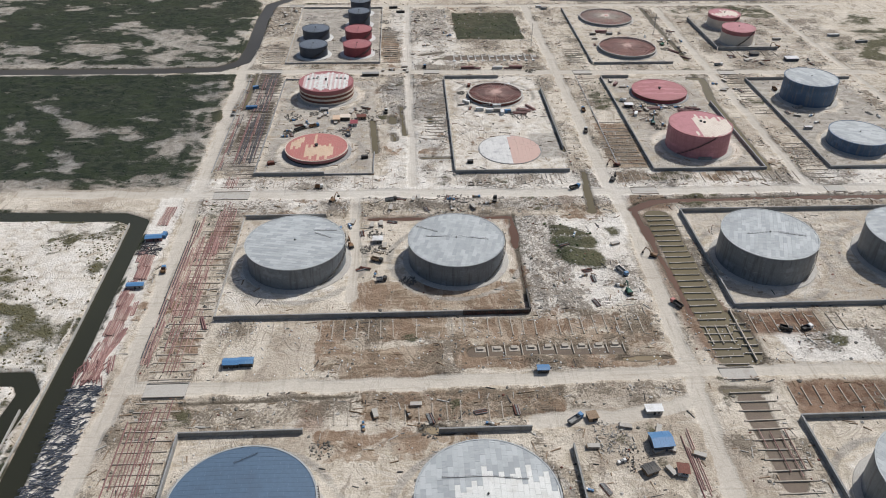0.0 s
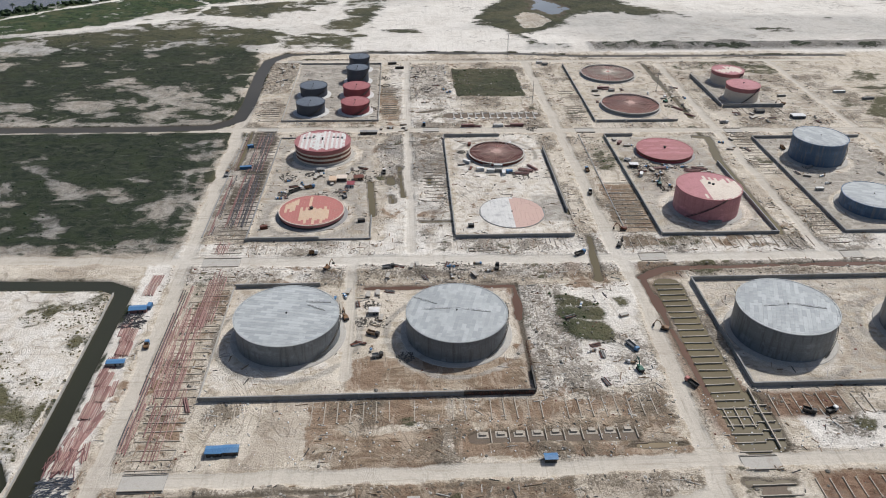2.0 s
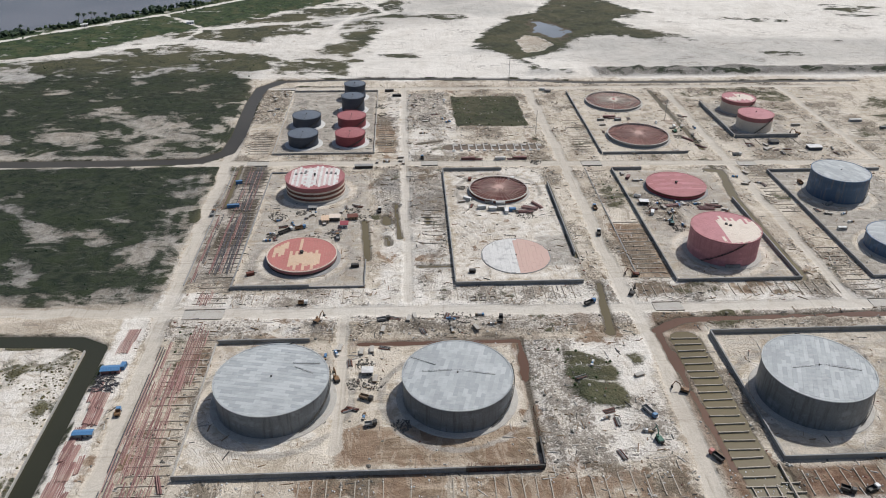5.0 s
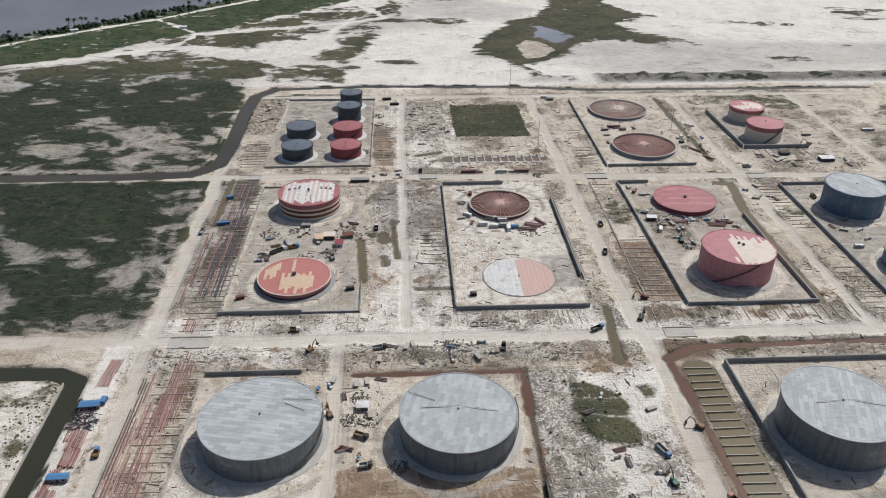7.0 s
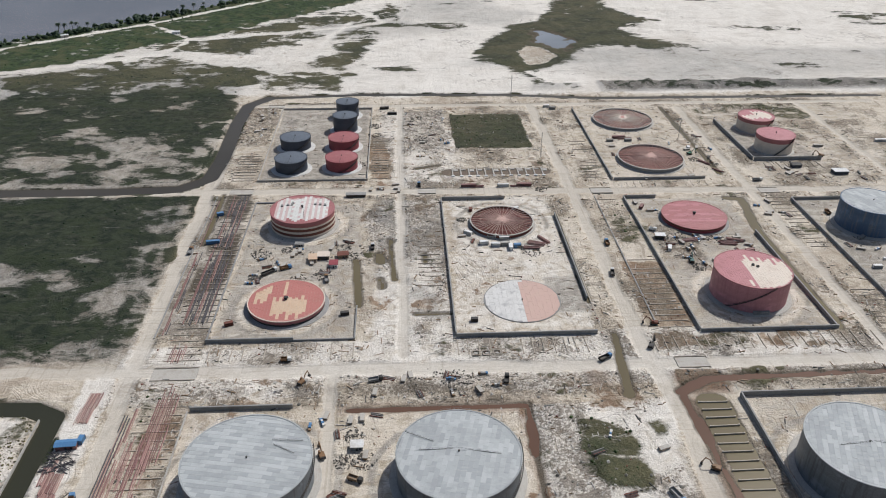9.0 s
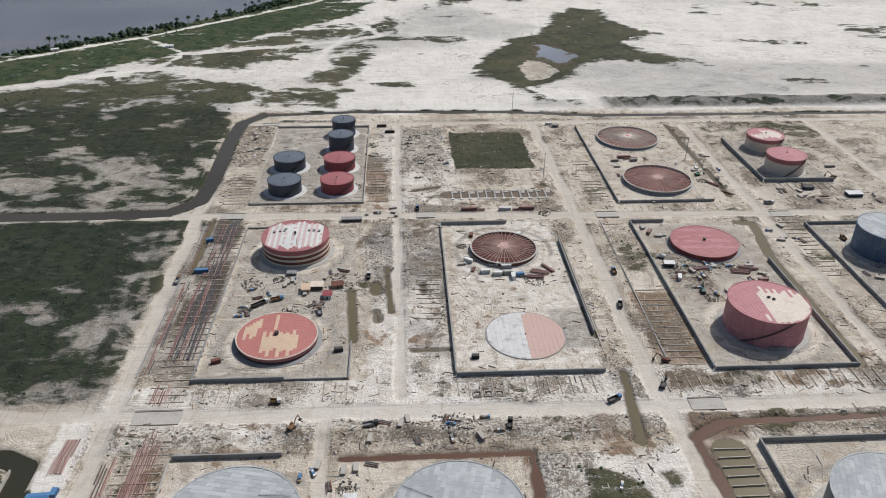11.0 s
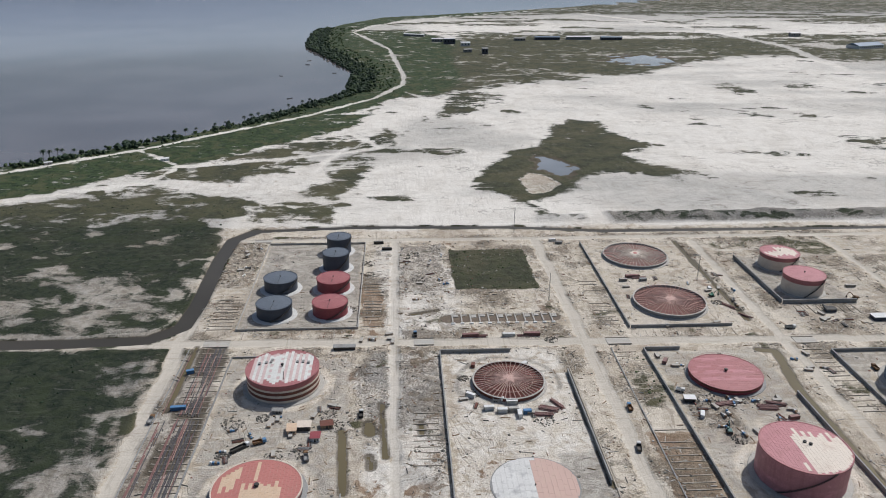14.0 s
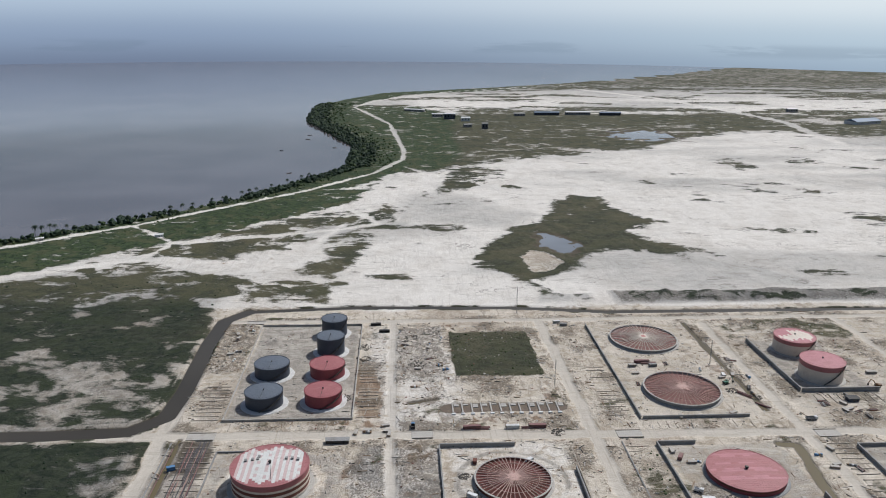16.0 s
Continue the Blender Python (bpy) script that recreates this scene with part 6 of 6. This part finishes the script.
def block_pit(x, y, label="pale concrete block in an earth pit"):
    p = thing("foundation_block", x, y, 0, 0, label, "foundation block", "foundation blocks")
    part("block", box(-1.7, 1.7, 0.2, 2.4, -0.9, 0.7, 0.1), M_SLEEPER, p)
    part("footing", box(-2.8, 2.8, -1.2, 3.2, -0.9, -0.2, 0.08), M_SLEEPER, p)
    part("beam", box(3.7, 4.2, -5.0, 5.0, -0.9, 0.4), M_SLEEPER, p)


for i in range(9):
    block_pit(37 + i * 8.9, 303.5 + 0.15 * i)
for i in range(12):
    p = thing("foundation_block", 49 + i * 6.9, 727, 0, 0, "pale slab spanning a row of earth pits", "foundation block", "pit slabs")
    part("beam", box(-0.5, 0.5, -7, 7, -0.9, 0.35), M_CONC_PALE, p)
    part("slab", box(0.9, 4.6, 2.2 + 2 * math.sin(i * 2.1), 5.5, -0.9, 0.2, 0.06), M_CONC_PALE, p)
    part("block", box(-1.4, 1.4, -10.5, -8.7, -0.6, 1.0, 0.08), M_CANVAS, p)
for x in (46, 52, 58):
    p = thing("valve_pit", x, 478, 0, 0, "small square concrete pit with round cover", "valve pit", "valve pits")
    bm = bmesh.new()
    for q in ((-2.2, 2.2, -2.2, -1.8), (-2.2, 2.2, 1.8, 2.2), (-2.2, -1.8, -1.8, 1.8), (1.8, 2.2, -1.8, 1.8)):
        add_box(bm, *q, -0.5, 0.8)
    part("wall", bm, M_SLEEPER, p)
    part("cover", lathe(bmesh.new(), [(0.01, 0.3), (0.9, 0.3), (0.9, 0.6), (0.01, 0.6)], 16), M_CONC_PALE, p)
for y in (417, 410, 404):
    p = thing("manhole", 97.5 + (417 - y) * 0.15, y, 0, 0, "square concrete manhole, its shaded depth given by a dark floor", "manhole", "manholes")
    bm = bmesh.new()
    for q in ((-1.7, 1.7, -1.7, -1.2), (-1.7, 1.7, 1.2, 1.7), (-1.7, -1.2, -1.2, 1.2), (1.2, 1.7, -1.2, 1.2)):
        add_box(bm, *q, -0.5, 1.6)
    part("wall", bm, M_CONC_PALE, p)
    # raised dark floor stands for the shade down the hole
    part("floor", box(-1.2, 1.2, -1.2, 1.2, -0.3, 0.6), M_DARK, p)


def rebar(x0, x1, y):
    r = random.Random(8)
    bm = bmesh.new()
    for s in (-1, 1):
        for i in range(70):
            x = x0 + (x1 - x0) * i / 70
            tube(bm, [(x, y + s * 0.5, 0.1), (x + r.uniform(-0.3, 0.3), y + s * (1.6 + r.uniform(0, 0.8)), 3.4 + r.uniform(-0.3, 0.5))], 0.07, 4)
    tagged(part("rebar", bm, M_RUST), "rows of bare starter bars beside the unfinished wall", "rebar", kind="stuff")


rebar(31, 66, 333)
bm = bmesh.new()
for i in range(46):
    tube(bm, [(67.6, 334 + i * 0.9, 0), (67.9 + 0.3 * math.sin(i * 3), 334.2 + i * 0.9, 3.2)], 0.07, 4)
tagged(part("rebar", bm, M_RUST), "row of bare starter bars beside a red trench", "rebar", kind="stuff")


def pole(x, y, h, label="thin steel mast on sandy ground"):
    p = thing("mast", x, y, gz(x, y), 0, label, "mast", "masts")
    bm = bmesh.new()
    for i in range(3):
        a = 2 * math.pi * i / 3
        tube(bm, [(0.5 * math.cos(a), 0.5 * math.sin(a), -0.2), (0.2 * math.cos(a), 0.2 * math.sin(a), h)], 0.08, 4)
    part("leg", bm, M_CONC, p)
    bm = bmesh.new()
    n = int(h / 1.5)
    for i in range(n):
        a, b = 2 * math.pi * i / 3, 2 * math.pi * (i + 1) / 3
        tube(bm, [(0.45 * math.cos(a), 0.45 * math.sin(a), h * i / n), (0.4 * math.cos(b), 0.4 * math.sin(b), h * (i + 1) / n)], 0.05, 3)
    part("bracing", bm, M_CONC, p)


for x, y, h in ((122, 909, 26), (128, 754, 24), (262, 790, 22), (820, 2350, 60)):
    pole(x, y, h)


# ---------------------------------------------------------------- rubble, shrubs, trees
def blobs(name, pts, material, label, category, seed, flat=0.8, bumpy=0.35):
    """Many small uneven clumps in one mesh. pts: rows of x, y, z, radius."""
    r = np.random.RandomState(seed)
    bm = bmesh.new()
    bmesh.ops.create_icosphere(bm, subdivisions=1, radius=1)
    v0 = np.array([v.co[:] for v in bm.verts])
    f0 = np.array([[v.index for v in f.verts] for f in bm.faces])
    bm.free()
    n, k = len(pts), len(v0)
    v = v0[None] * (1 + bumpy * (r.rand(n, k, 1) - 0.5) * 2)
    v = v * pts[:, None, 3:4] * np.array([1, 1, flat]) + pts[:, None, :3]
    f = f0[None] + (np.arange(n) * k)[:, None, None]
    me = bpy.data.meshes.new(name)
    me.from_pydata(v.reshape(-1, 3).tolist(), [], f.reshape(-1, 3).tolist())
    me.materials.append(material)
    return tagged(new(name, me), label, category, kind="stuff")


def scatter(n, x0, x1, y0, y1, seed, keep):
    r = np.random.RandomState(seed)
    x, y = r.uniform(x0, x1, n), r.uniform(y0, y1, n)
    f = fields(x, y)
    ok = keep(x, y, f, r.rand(n))
    return x[ok], y[ok], f[0][ok], r


# low shrubs of the marsh
x, y, z, r = scatter(26000, -420, -152, 470, 1010, 5, lambda x, y, f, q: (f[1] > 0.7) & (q < 0.10) & (f[5] < 0.3))
blobs("shrubs", np.stack([x, y, z + 0.1, 0.25 + 0.85 * r.rand(len(x)) ** 4], -1), M_LEAF_DARK, "low dark shrubs and reeds of the marsh", "shrubs", 6)
x, y, z, r = scatter(9000, -150, 440, 200, 900, 7, lambda x, y, f, q: (f[1] > 0.5) & (f[4] < 0.2) & (f[5] < 0.3))
blobs("weeds", np.stack([x, y, z + 0.1, 0.3 + 0.8 * r.rand(len(x)) ** 2], -1), M_LEAF, "scattered green weeds on waste ground", "weeds", 8)
x, y, z, r = scatter(7000, -330, -178, 190, 440, 9, lambda x, y, f, q: (f[1] > 0.25) & (f[5] < 0.3))
blobs("weeds", np.stack([x, y, z + 0.05, 0.25 + 0.6 * r.rand(len(x)) ** 2], -1), M_LEAF_KHAKI, "sparse khaki scrub on white sand", "weeds", 10)
# woods and bushes of the shore
x, y, z, r = scatter(30000, -700, 260, 950, 2700, 12, lambda x, y, f, q: (f[1] > 0.55) & (f[7] > 0.5) & (q < 0.55) & (f[5] < 0.3))
near = line_d(x, y, SHORE[2:20])
tall = np.clip(1.4 - near / 40, 0.25, 1) + 0.5 * (y > 1640) * (near < 90)
rad = (0.8 + 2.6 * r.rand(len(x))) * tall
blobs("shore_bushes", np.stack([x, y, z + rad * 0.6, rad], -1), M_LEAF, "dense green bushes along the shore track", "bushes", 13, 0.85, 0.45)
x, y, z, r = scatter(60000, -700, 260, 950, 2700, 14, lambda x, y, f, q: (f[5] < 0.9) & ((y > 1500) | (fbm(x, y, 40, 151, 3) > 0.47 + 0.12 * (q > 0.3))) & (line_d(x, y, SHORE[2:14]) < 26 + 30 * (y > 1640) * q) & (line_d(x, y, [(-800, 812), (-460, 1138), (-334, 1240), (-135, 1445), (-30, 1590), (20, 1720), (24, 1818), (-9, 2228), (-118, 2600)]) > 9))
rad = 1.2 + 3.0 * r.rand(len(x)) ** 1.5
blobs("mangroves", np.stack([x, y, np.maximum(z, -0.6) + rad * 0.8, rad], -1), M_LEAF_DARK, "dark mangrove thicket at the water's edge", "mangroves", 15, 0.9, 0.5)
# rubble
for n, seed, mat, label, size in ((9000, 21, M_BERM, "dark clods and rubble on churned ground", 0.55), (7000, 23, M_CONC_PALE, "pale lumps of sand and concrete", 0.5), (2600, 25, M_RUST, "rusty scrap scattered over the site", 0.4)):
    x, y, z, r = scatter(n, -150, 430, 195, 905, seed, lambda x, y, f, q: (f[4] < 0.3) & (f[5] < 0.5) & (q < 0.08 + f[6]))
    blobs("rubble", np.stack([x, y, z + 0.05, 0.2 + size * r.rand(len(x)) ** 2 * 1.6], -1), mat, label, "rubble", seed + 1, 0.6, 0.5)


def sticks(n, seed, material, label, size, keep):
    """Loose beams, planks and bars lying about, in one mesh."""
    x, y, z, r = scatter(n, -150, 430, 195, 905, seed, keep)
    m = len(x)
    a = np.where(r.rand(m) < 0.6, np.round(r.rand(m) * 2) * 1.5708 + 0.2 * r.randn(m), r.rand(m) * 3.1416)
    l, w, h = (0.8 + size * r.rand(m) ** 2), 0.08 + 0.22 * r.rand(m), 0.15 + 0.3 * r.rand(m)
    ca, sa = np.cos(a), np.sin(a)
    v = []
    for dz in (-0.2, 1.0):
        for sx, sy in ((-1, -1), (1, -1), (1, 1), (-1, 1)):
            v.append(np.stack([x + sx * l * ca - sy * w * sa, y + sx * l * sa + sy * w * ca, z + np.where(dz > 0, h, -0.2) + 0.1 * sx], -1))
    v = np.stack(v, 1).reshape(-1, 3)
    f = np.array([(3, 2, 1, 0), (4, 5, 6, 7), (0, 1, 5, 4), (1, 2, 6, 5), (2, 3, 7, 6), (3, 0, 4, 7)])[None] + (np.arange(m) * 8)[:, None, None]
    me = bpy.data.meshes.new("debris")
    me.from_pydata(v.tolist(), [], f.reshape(-1, 4).tolist())
    me.materials.append(material)
    tagged(new("debris", me), label, "debris", kind="stuff")


for n, seed, mat, label, size in ((5200, 41, M_TIMBER, "weathered planks and shuttering boards lying about", 2.4), (4200, 43, M_CONC_PALE, "pale concrete beams and posts lying about", 2.6), (1600, 45, M_DARK, "dark steel bars and plates lying about", 2.2)):
    sticks(n, seed, mat, label, size, lambda x, y, f, q: (f[4] < 0.25) & (f[5] < 0.5) & (f[1] < 0.5) & (q < 0.12 + 0.9 * f[6]))
r = np.random.RandomState(51)
mx, my = r.uniform(-95, 230, 260), r.uniform(288, 331, 260)
mx[:40] = r.uniform(153, 183, 40)
blobs("marker_stones", np.stack([mx, my, fields(mx, my)[0] + 0.25, 0.3 + 0.25 * r.rand(260)], -1), M_CANVAS, "small white stones and pipe caps on brown earth", "stones", 52, 0.8, 0.3)
r = np.random.RandomState(31)
spots = np.array([(-91, 595, 7), (-91, 565, 5), (-74, 600, 4), (-35, 602, 6), (-62, 562, 6), (-48, 566, 7), (55, 622, 5), (95, 590, 7), (203, 606, 8), (230, 604, 8), (205, 566, 5), (-24, 398, 5), (-20, 415, 5), (-14, 398, 6),
                  (100, 228, 8), (0, 365, 5), (20, 452, 14), (35, 455, 10), (-30, 590, 6), (50, 640, 4), (-78, 618, 3), (118, 690, 5), (262, 745, 5), (275, 735, 5), (-30, 745, 6), (-18, 835, 6), (-18, 812, 6), (20, 850, 8), (25, 800, 8), (10, 250, 6), (-40, 240, 6)])
k = spots[r.randint(0, len(spots), 2600)]
a, d = r.rand(2600) * 6.283, np.sqrt(r.rand(2600)) * k[:, 2]
jx, jy = k[:, 0] + d * np.cos(a), k[:, 1] + d * np.sin(a)
blobs("scrap", np.stack([jx, jy, fields(jx, jy)[0] + 0.2, 0.2 + 0.5 * r.rand(2600) ** 2], -1), M_BERM, "dull heaps of scrap and tools in the yards", "scrap", 32, 0.8, 0.6)


for x, y, a, m, l in ((-98, 512, 20, M_RUST, 5.0), (-30, 520, 10, M_DARK, 5.0), (48, 510, 0, M_DARK, 4.0), (92, 655, 30, M_CANVAS, 6.0), (58, 655, 80, M_RUST, 4.0), (192, 590, 70, M_CANVAS, 6.1), (247, 585, 10, M_PIPE_RED, 6.1), (190, 655, 60, M_PIPE_RED, 6.1),
                      (335, 600, 30, M_CONC, 6.1), (325, 560, 0, M_CANVAS, 6.1), (265, 770, 80, M_CANVAS, 5.0), (215, 790, 5, M_CONC, 6.1), (198, 790, 0, M_CONC_PALE, 6.1), (385, 770, 0, M_CONC_PALE, 8.0), (-10, 884, 5, M_DARK, 9.0), (-2, 868, 0, M_DARK, 9.0), (450, 780, 0, M_CANVAS, 12.0), (470, 760, 5, M_CONC, 12.0)):
    container(x, y, a, m, "worn site container standing on pale sand", l, 2.4)
for x, y, a in ((-72, 575, 20), (-44, 560, 100), (70, 612, 0), (-10, 455, 15), (60, 452, 80), (228, 655, 40), (330, 640, 90), (118, 470, 30), (-60, 476, 0), (20, 700, 90), (300, 700, 0), (150, 600, 90), (144, 560, 80), (-140, 600, 85), (-143, 380, 95)):
    truck(x, y, a, rng.choice((M_CANVAS, M_DARK, M_ROOF_BLUE, M_MACHINE)), rng.choice((M_DARK, M_CONC, M_MACHINE)), "dusty tipper truck parked on the pale ground", rng.uniform(5.5, 8.5))


def material_pile(x, y, turn, kind_of, label):
    """Boards, crates or sections stacked on two bearers."""
    p = thing("material_pile", x, y, gz(x, y), turn, label, "material pile", "piles of building material")
    for u in (-1.6, 1.6):
        part("bearer", box(u - 0.12, u + 0.12, -1.3, 1.3, -0.1, 0.2), M_TIMBER, p)
    if kind_of == "boards":
        for i in range(5):
            o = rng.uniform(-0.3, 0.3)
            part("board_layer", box(-2.8 + o, 2.8 + o, -1.2, 1.2, 0.2 + 0.28 * i, 0.44 + 0.28 * i, 0.03), M_TIMBER if i % 2 else M_SLAB, p)
    elif kind_of == "crates":
        for i in range(4):
            u, w = -2.1 + 1.4 * i, rng.uniform(0.9, 1.5)
            part("crate", box(u - 0.6, u + 0.6, -w / 2, w / 2, 0.2, 0.2 + rng.uniform(0.8, 1.7), 0.05), rng.choice((M_TIMBER, M_CANVAS, M_CONC, M_ROOF_BLUE)), p)
    else:
        for i in range(7):
            v = -1.2 + 0.4 * i
            part("section", box(-3.2 + rng.uniform(-0.5, 0.5), 3.2 + rng.uniform(-0.5, 0.5), v - 0.13, v + 0.13, 0.2, 0.2 + rng.uniform(0.3, 0.7)), rng.choice((M_RUST, M_DARK, M_CONC)), p)


PILES = {"boards": "weathered shuttering boards stacked on bearers", "crates": "mixed crates and boxes standing on sand", "sections": "rusty steel sections laid out on bearers"}
SPREAD = ((-95, -30, 556, 612, 22), (45, 112, 590, 660, 20), (186, 256, 562, 612, 24), (186, 215, 640, 668, 6), (-48, -8, 366, 432, 16), (70, 130, 205, 250, 12), (-30, 60, 444, 460, 12), (96, 130, 340, 430, 8),
          (190, 285, 706, 800, 18), (280, 300, 600, 670, 6), (318, 400, 700, 740, 12), (-20, 10, 690, 704, 6), (320, 396, 560, 600, 8), (-30, 60, 250, 268, 8), (10, 50, 760, 880, 12), (-130, -112, 790, 880, 6))
for x0, x1, y0, y1, n in SPREAD:
    for i in range(n):
        px, py = rng.uniform(x0, x1), rng.uniform(y0, y1)
        if min(math.hypot(px - cx, py - cy) - rr for cx, cy, rr in PADS + [(79.8, 530.8, 26), (223.8, 634.3, 27), (223.1, 745.7, 31), (223.3, 842.7, 31)]) < 1.0:
            continue
        what = rng.choice(("boards", "crates", "sections"))
        material_pile(px, py, rng.choice((0, 90)) + rng.uniform(-25, 25), what, PILES[what])


def palm():
    t = thing("palm_tree", -437, 1197, 0.2, 0, "tall palm with a drooping crown on the shore", "palm tree", "shore palms")
    bm = bmesh.new()
    pts = [(0.02 * i * i, 0.01 * i * i, i * 1.6) for i in range(8)]
    rings = []
    for i, p in enumerate(pts):
        w = 0.38 - 0.025 * i
        rings.append([bm.verts.new((p[0] + w * math.cos(q * 1.0472), p[1] + w * math.sin(q * 1.0472), p[2] - 0.3)) for q in range(6)])
    for p, q in zip(rings, rings[1:]):
        for i in range(6):
            bm.faces.new((p[i], p[(i + 1) % 6], q[(i + 1) % 6], q[i]))
    part("trunk", bm, M_TRUNK, t)
    top = Vector(pts[-1])
    bm = bmesh.new()
    for i in range(16):
        a = i * 2.399
        up = 0.9 - 0.09 * i
        out = Vector((math.cos(a), math.sin(a), 0))
        side = Vector((-out.y, out.x, 0))
        prev = None
        for s in range(6):
            u = s / 5
            c = top + out * (4.2 * u) + Vector((0, 0, up * 3.2 * u - 3.6 * u * u))
            w = 0.75 * math.sin(math.pi * min(1, u * 0.85 + 0.12))
            row = [bm.verts.new(c - side * w - Vector((0, 0, 0.35 * w))), bm.verts.new(c), bm.verts.new(c + side * w - Vector((0, 0, 0.35 * w)))]
            if prev:
                bm.faces.new((prev[0], prev[1], row[1], row[0]))
                bm.faces.new((prev[1], prev[2], row[2], row[1]))
            prev = row
    part("crown", bm, M_LEAF_DARK, t)
    return t


first = palm()
r = random.Random(4)
for x, y, s in ((-430, 1206, 1.0), (-443, 1192, 1.15), (-424, 1209, 0.9), (-412, 1212, 0.8), (-352, 1262, 0.7), (-305, 1303, 1.0), (-294, 1315, 1.0), (-283, 1330, 0.8), (-262, 1360, 0.8), (-226, 1400, 0.9),
                (-216, 1412, 1.0), (-208, 1425, 0.9), (-190, 1455, 0.8), (-170, 1490, 0.9), (-150, 1520, 0.9), (-500, 1140, 0.9), (-520, 1120, 1.0), (-250, 1375, 0.7), (-140, 1535, 1.0), (-330, 1282, 0.6)):
    p = copy_thing(first, pose(x, y, 0.0, 0, 0, r.uniform(0, 360)))
    p.scale = (s, s, s)


shed(-289, 1186, 10, 6, 3.2, 15, M_CANVAS, M_CANVAS, "small white hut beside the shore track", False)
shed(-428, 1170, 9, 5, 3.0, 30, M_CANVAS, M_CONC_PALE, "small white hut among shore palms", False)


def boat(x, y, turn, length):
    """An open hull with raised ends and two thwarts."""
    b = thing("boat", x, y, -1.15, turn, "small dark wooden boat lying on the water", "boat", "boats off the shore")
    bm = bmesh.new()
    rings = []
    for i in range(9):
        u = i / 8 * 2 - 1
        w, lift = 0.14 * length * (1 - u * u) + 0.08, 0.5 * u * u
        rings.append([bm.verts.new((u * length / 2, p * w, q + lift)) for p, q in ((-1.0, 0.8), (-0.6, 0.0), (0.6, 0.0), (1.0, 0.8), (0.85, 0.8), (0.5, 0.15), (-0.5, 0.15), (-0.85, 0.8))])
    for a, c in zip(rings, rings[1:]):
        for i in range(8):
            bm.faces.new((a[i], a[(i + 1) % 8], c[(i + 1) % 8], c[i]))
    bm.faces.new(rings[0])
    bm.faces.new(list(reversed(rings[-1])))
    part("hull", bm, M_DARK, b)
    for u in (-0.2, 0.2):
        part("thwart", box(u * length - 0.2, u * length + 0.2, -0.11 * length, 0.11 * length, 0.6, 0.7), M_TIMBER, b)


for i, (x, y) in enumerate([(-228, 1832), (-190, 1982), (-183, 2133), (-122, 1867), (-181, 1595), (-192, 2042)]):
    boat(x, y, 15 * i - 30, 9 + 2 * (i % 3))


# ---------------------------------------------------------------- far works beyond the sand
def works(x, y, w, d, h, turn, wall, roof, label):
    b = thing("works_building", x, y, gz(x, y) - 0.3, turn, label, "building", "far buildings")
    part("wall", box(-w / 2, w / 2, -d / 2, d / 2, 0, h), wall, b)
    bm = bmesh.new()
    prof = [(-d / 2 - 0.6, h), (d / 2 + 0.6, h), (0, h + d * 0.14 + 0.3)]
    a, c = [bm.verts.new((-w / 2 - 0.6, p, q)) for p, q in prof], [bm.verts.new((w / 2 + 0.6, p, q)) for p, q in prof]
    for i in range(3):
        bm.faces.new((a[i], a[(i + 1) % 3], c[(i + 1) % 3], c[i]))
    bm.faces.new(a)
    bm.faces.new(c)
    part("roof", bm, roof, b)
    n = max(2, int(w / 7))
    for i in range(n):
        u = -w / 2 + w * (i + 0.5) / n
        part("window", box(u - 1.4, u + 1.4, -d / 2 - 0.1, -d / 2 + 0.05, h * 0.4, h * 0.75), M_GLASS, b)


for x, y, w, d, h, a, wl, rf in ((150, 2330, 30, 14, 14, 5, M_NAVY, M_CANVAS), (190, 2290, 24, 14, 9, 0, M_CANVAS, M_CANVAS), (120, 2370, 30, 12, 8, -4, M_CONC, M_CANVAS), (225, 2140, 14, 12, 14, 0, M_NAVY, M_CONC), (185, 2170, 20, 10, 7, 10, M_CONC, M_CONC),
                                 (430, 2420, 70, 14, 8, 0, M_NAVY, M_BLUE_PLATE), (520, 2425, 70, 14, 8, 0, M_CONC, M_CANVAS), (610, 2415, 60, 14, 8, 0, M_NAVY, M_BLUE_PLATE), (350, 2400, 30, 12, 7, 3, M_CONC, M_CONC),
                                 (1250, 2250, 90, 40, 9, 20, M_CANVAS, M_BLUE_PLATE), (1330, 2150, 90, 40, 9, 20, M_CANVAS, M_BLUE_PLATE), (1180, 2500, 30, 14, 10, 0, M_CONC, M_CANVAS), (60, 2500, 60, 10, 6, -20, M_CONC, M_CANVAS)):
    works(x, y, w, d, h, a, wl, rf, "far low works building with pale sheet roof" if rf is not M_BLUE_PLATE else "far long works shed with blue sheet roof")
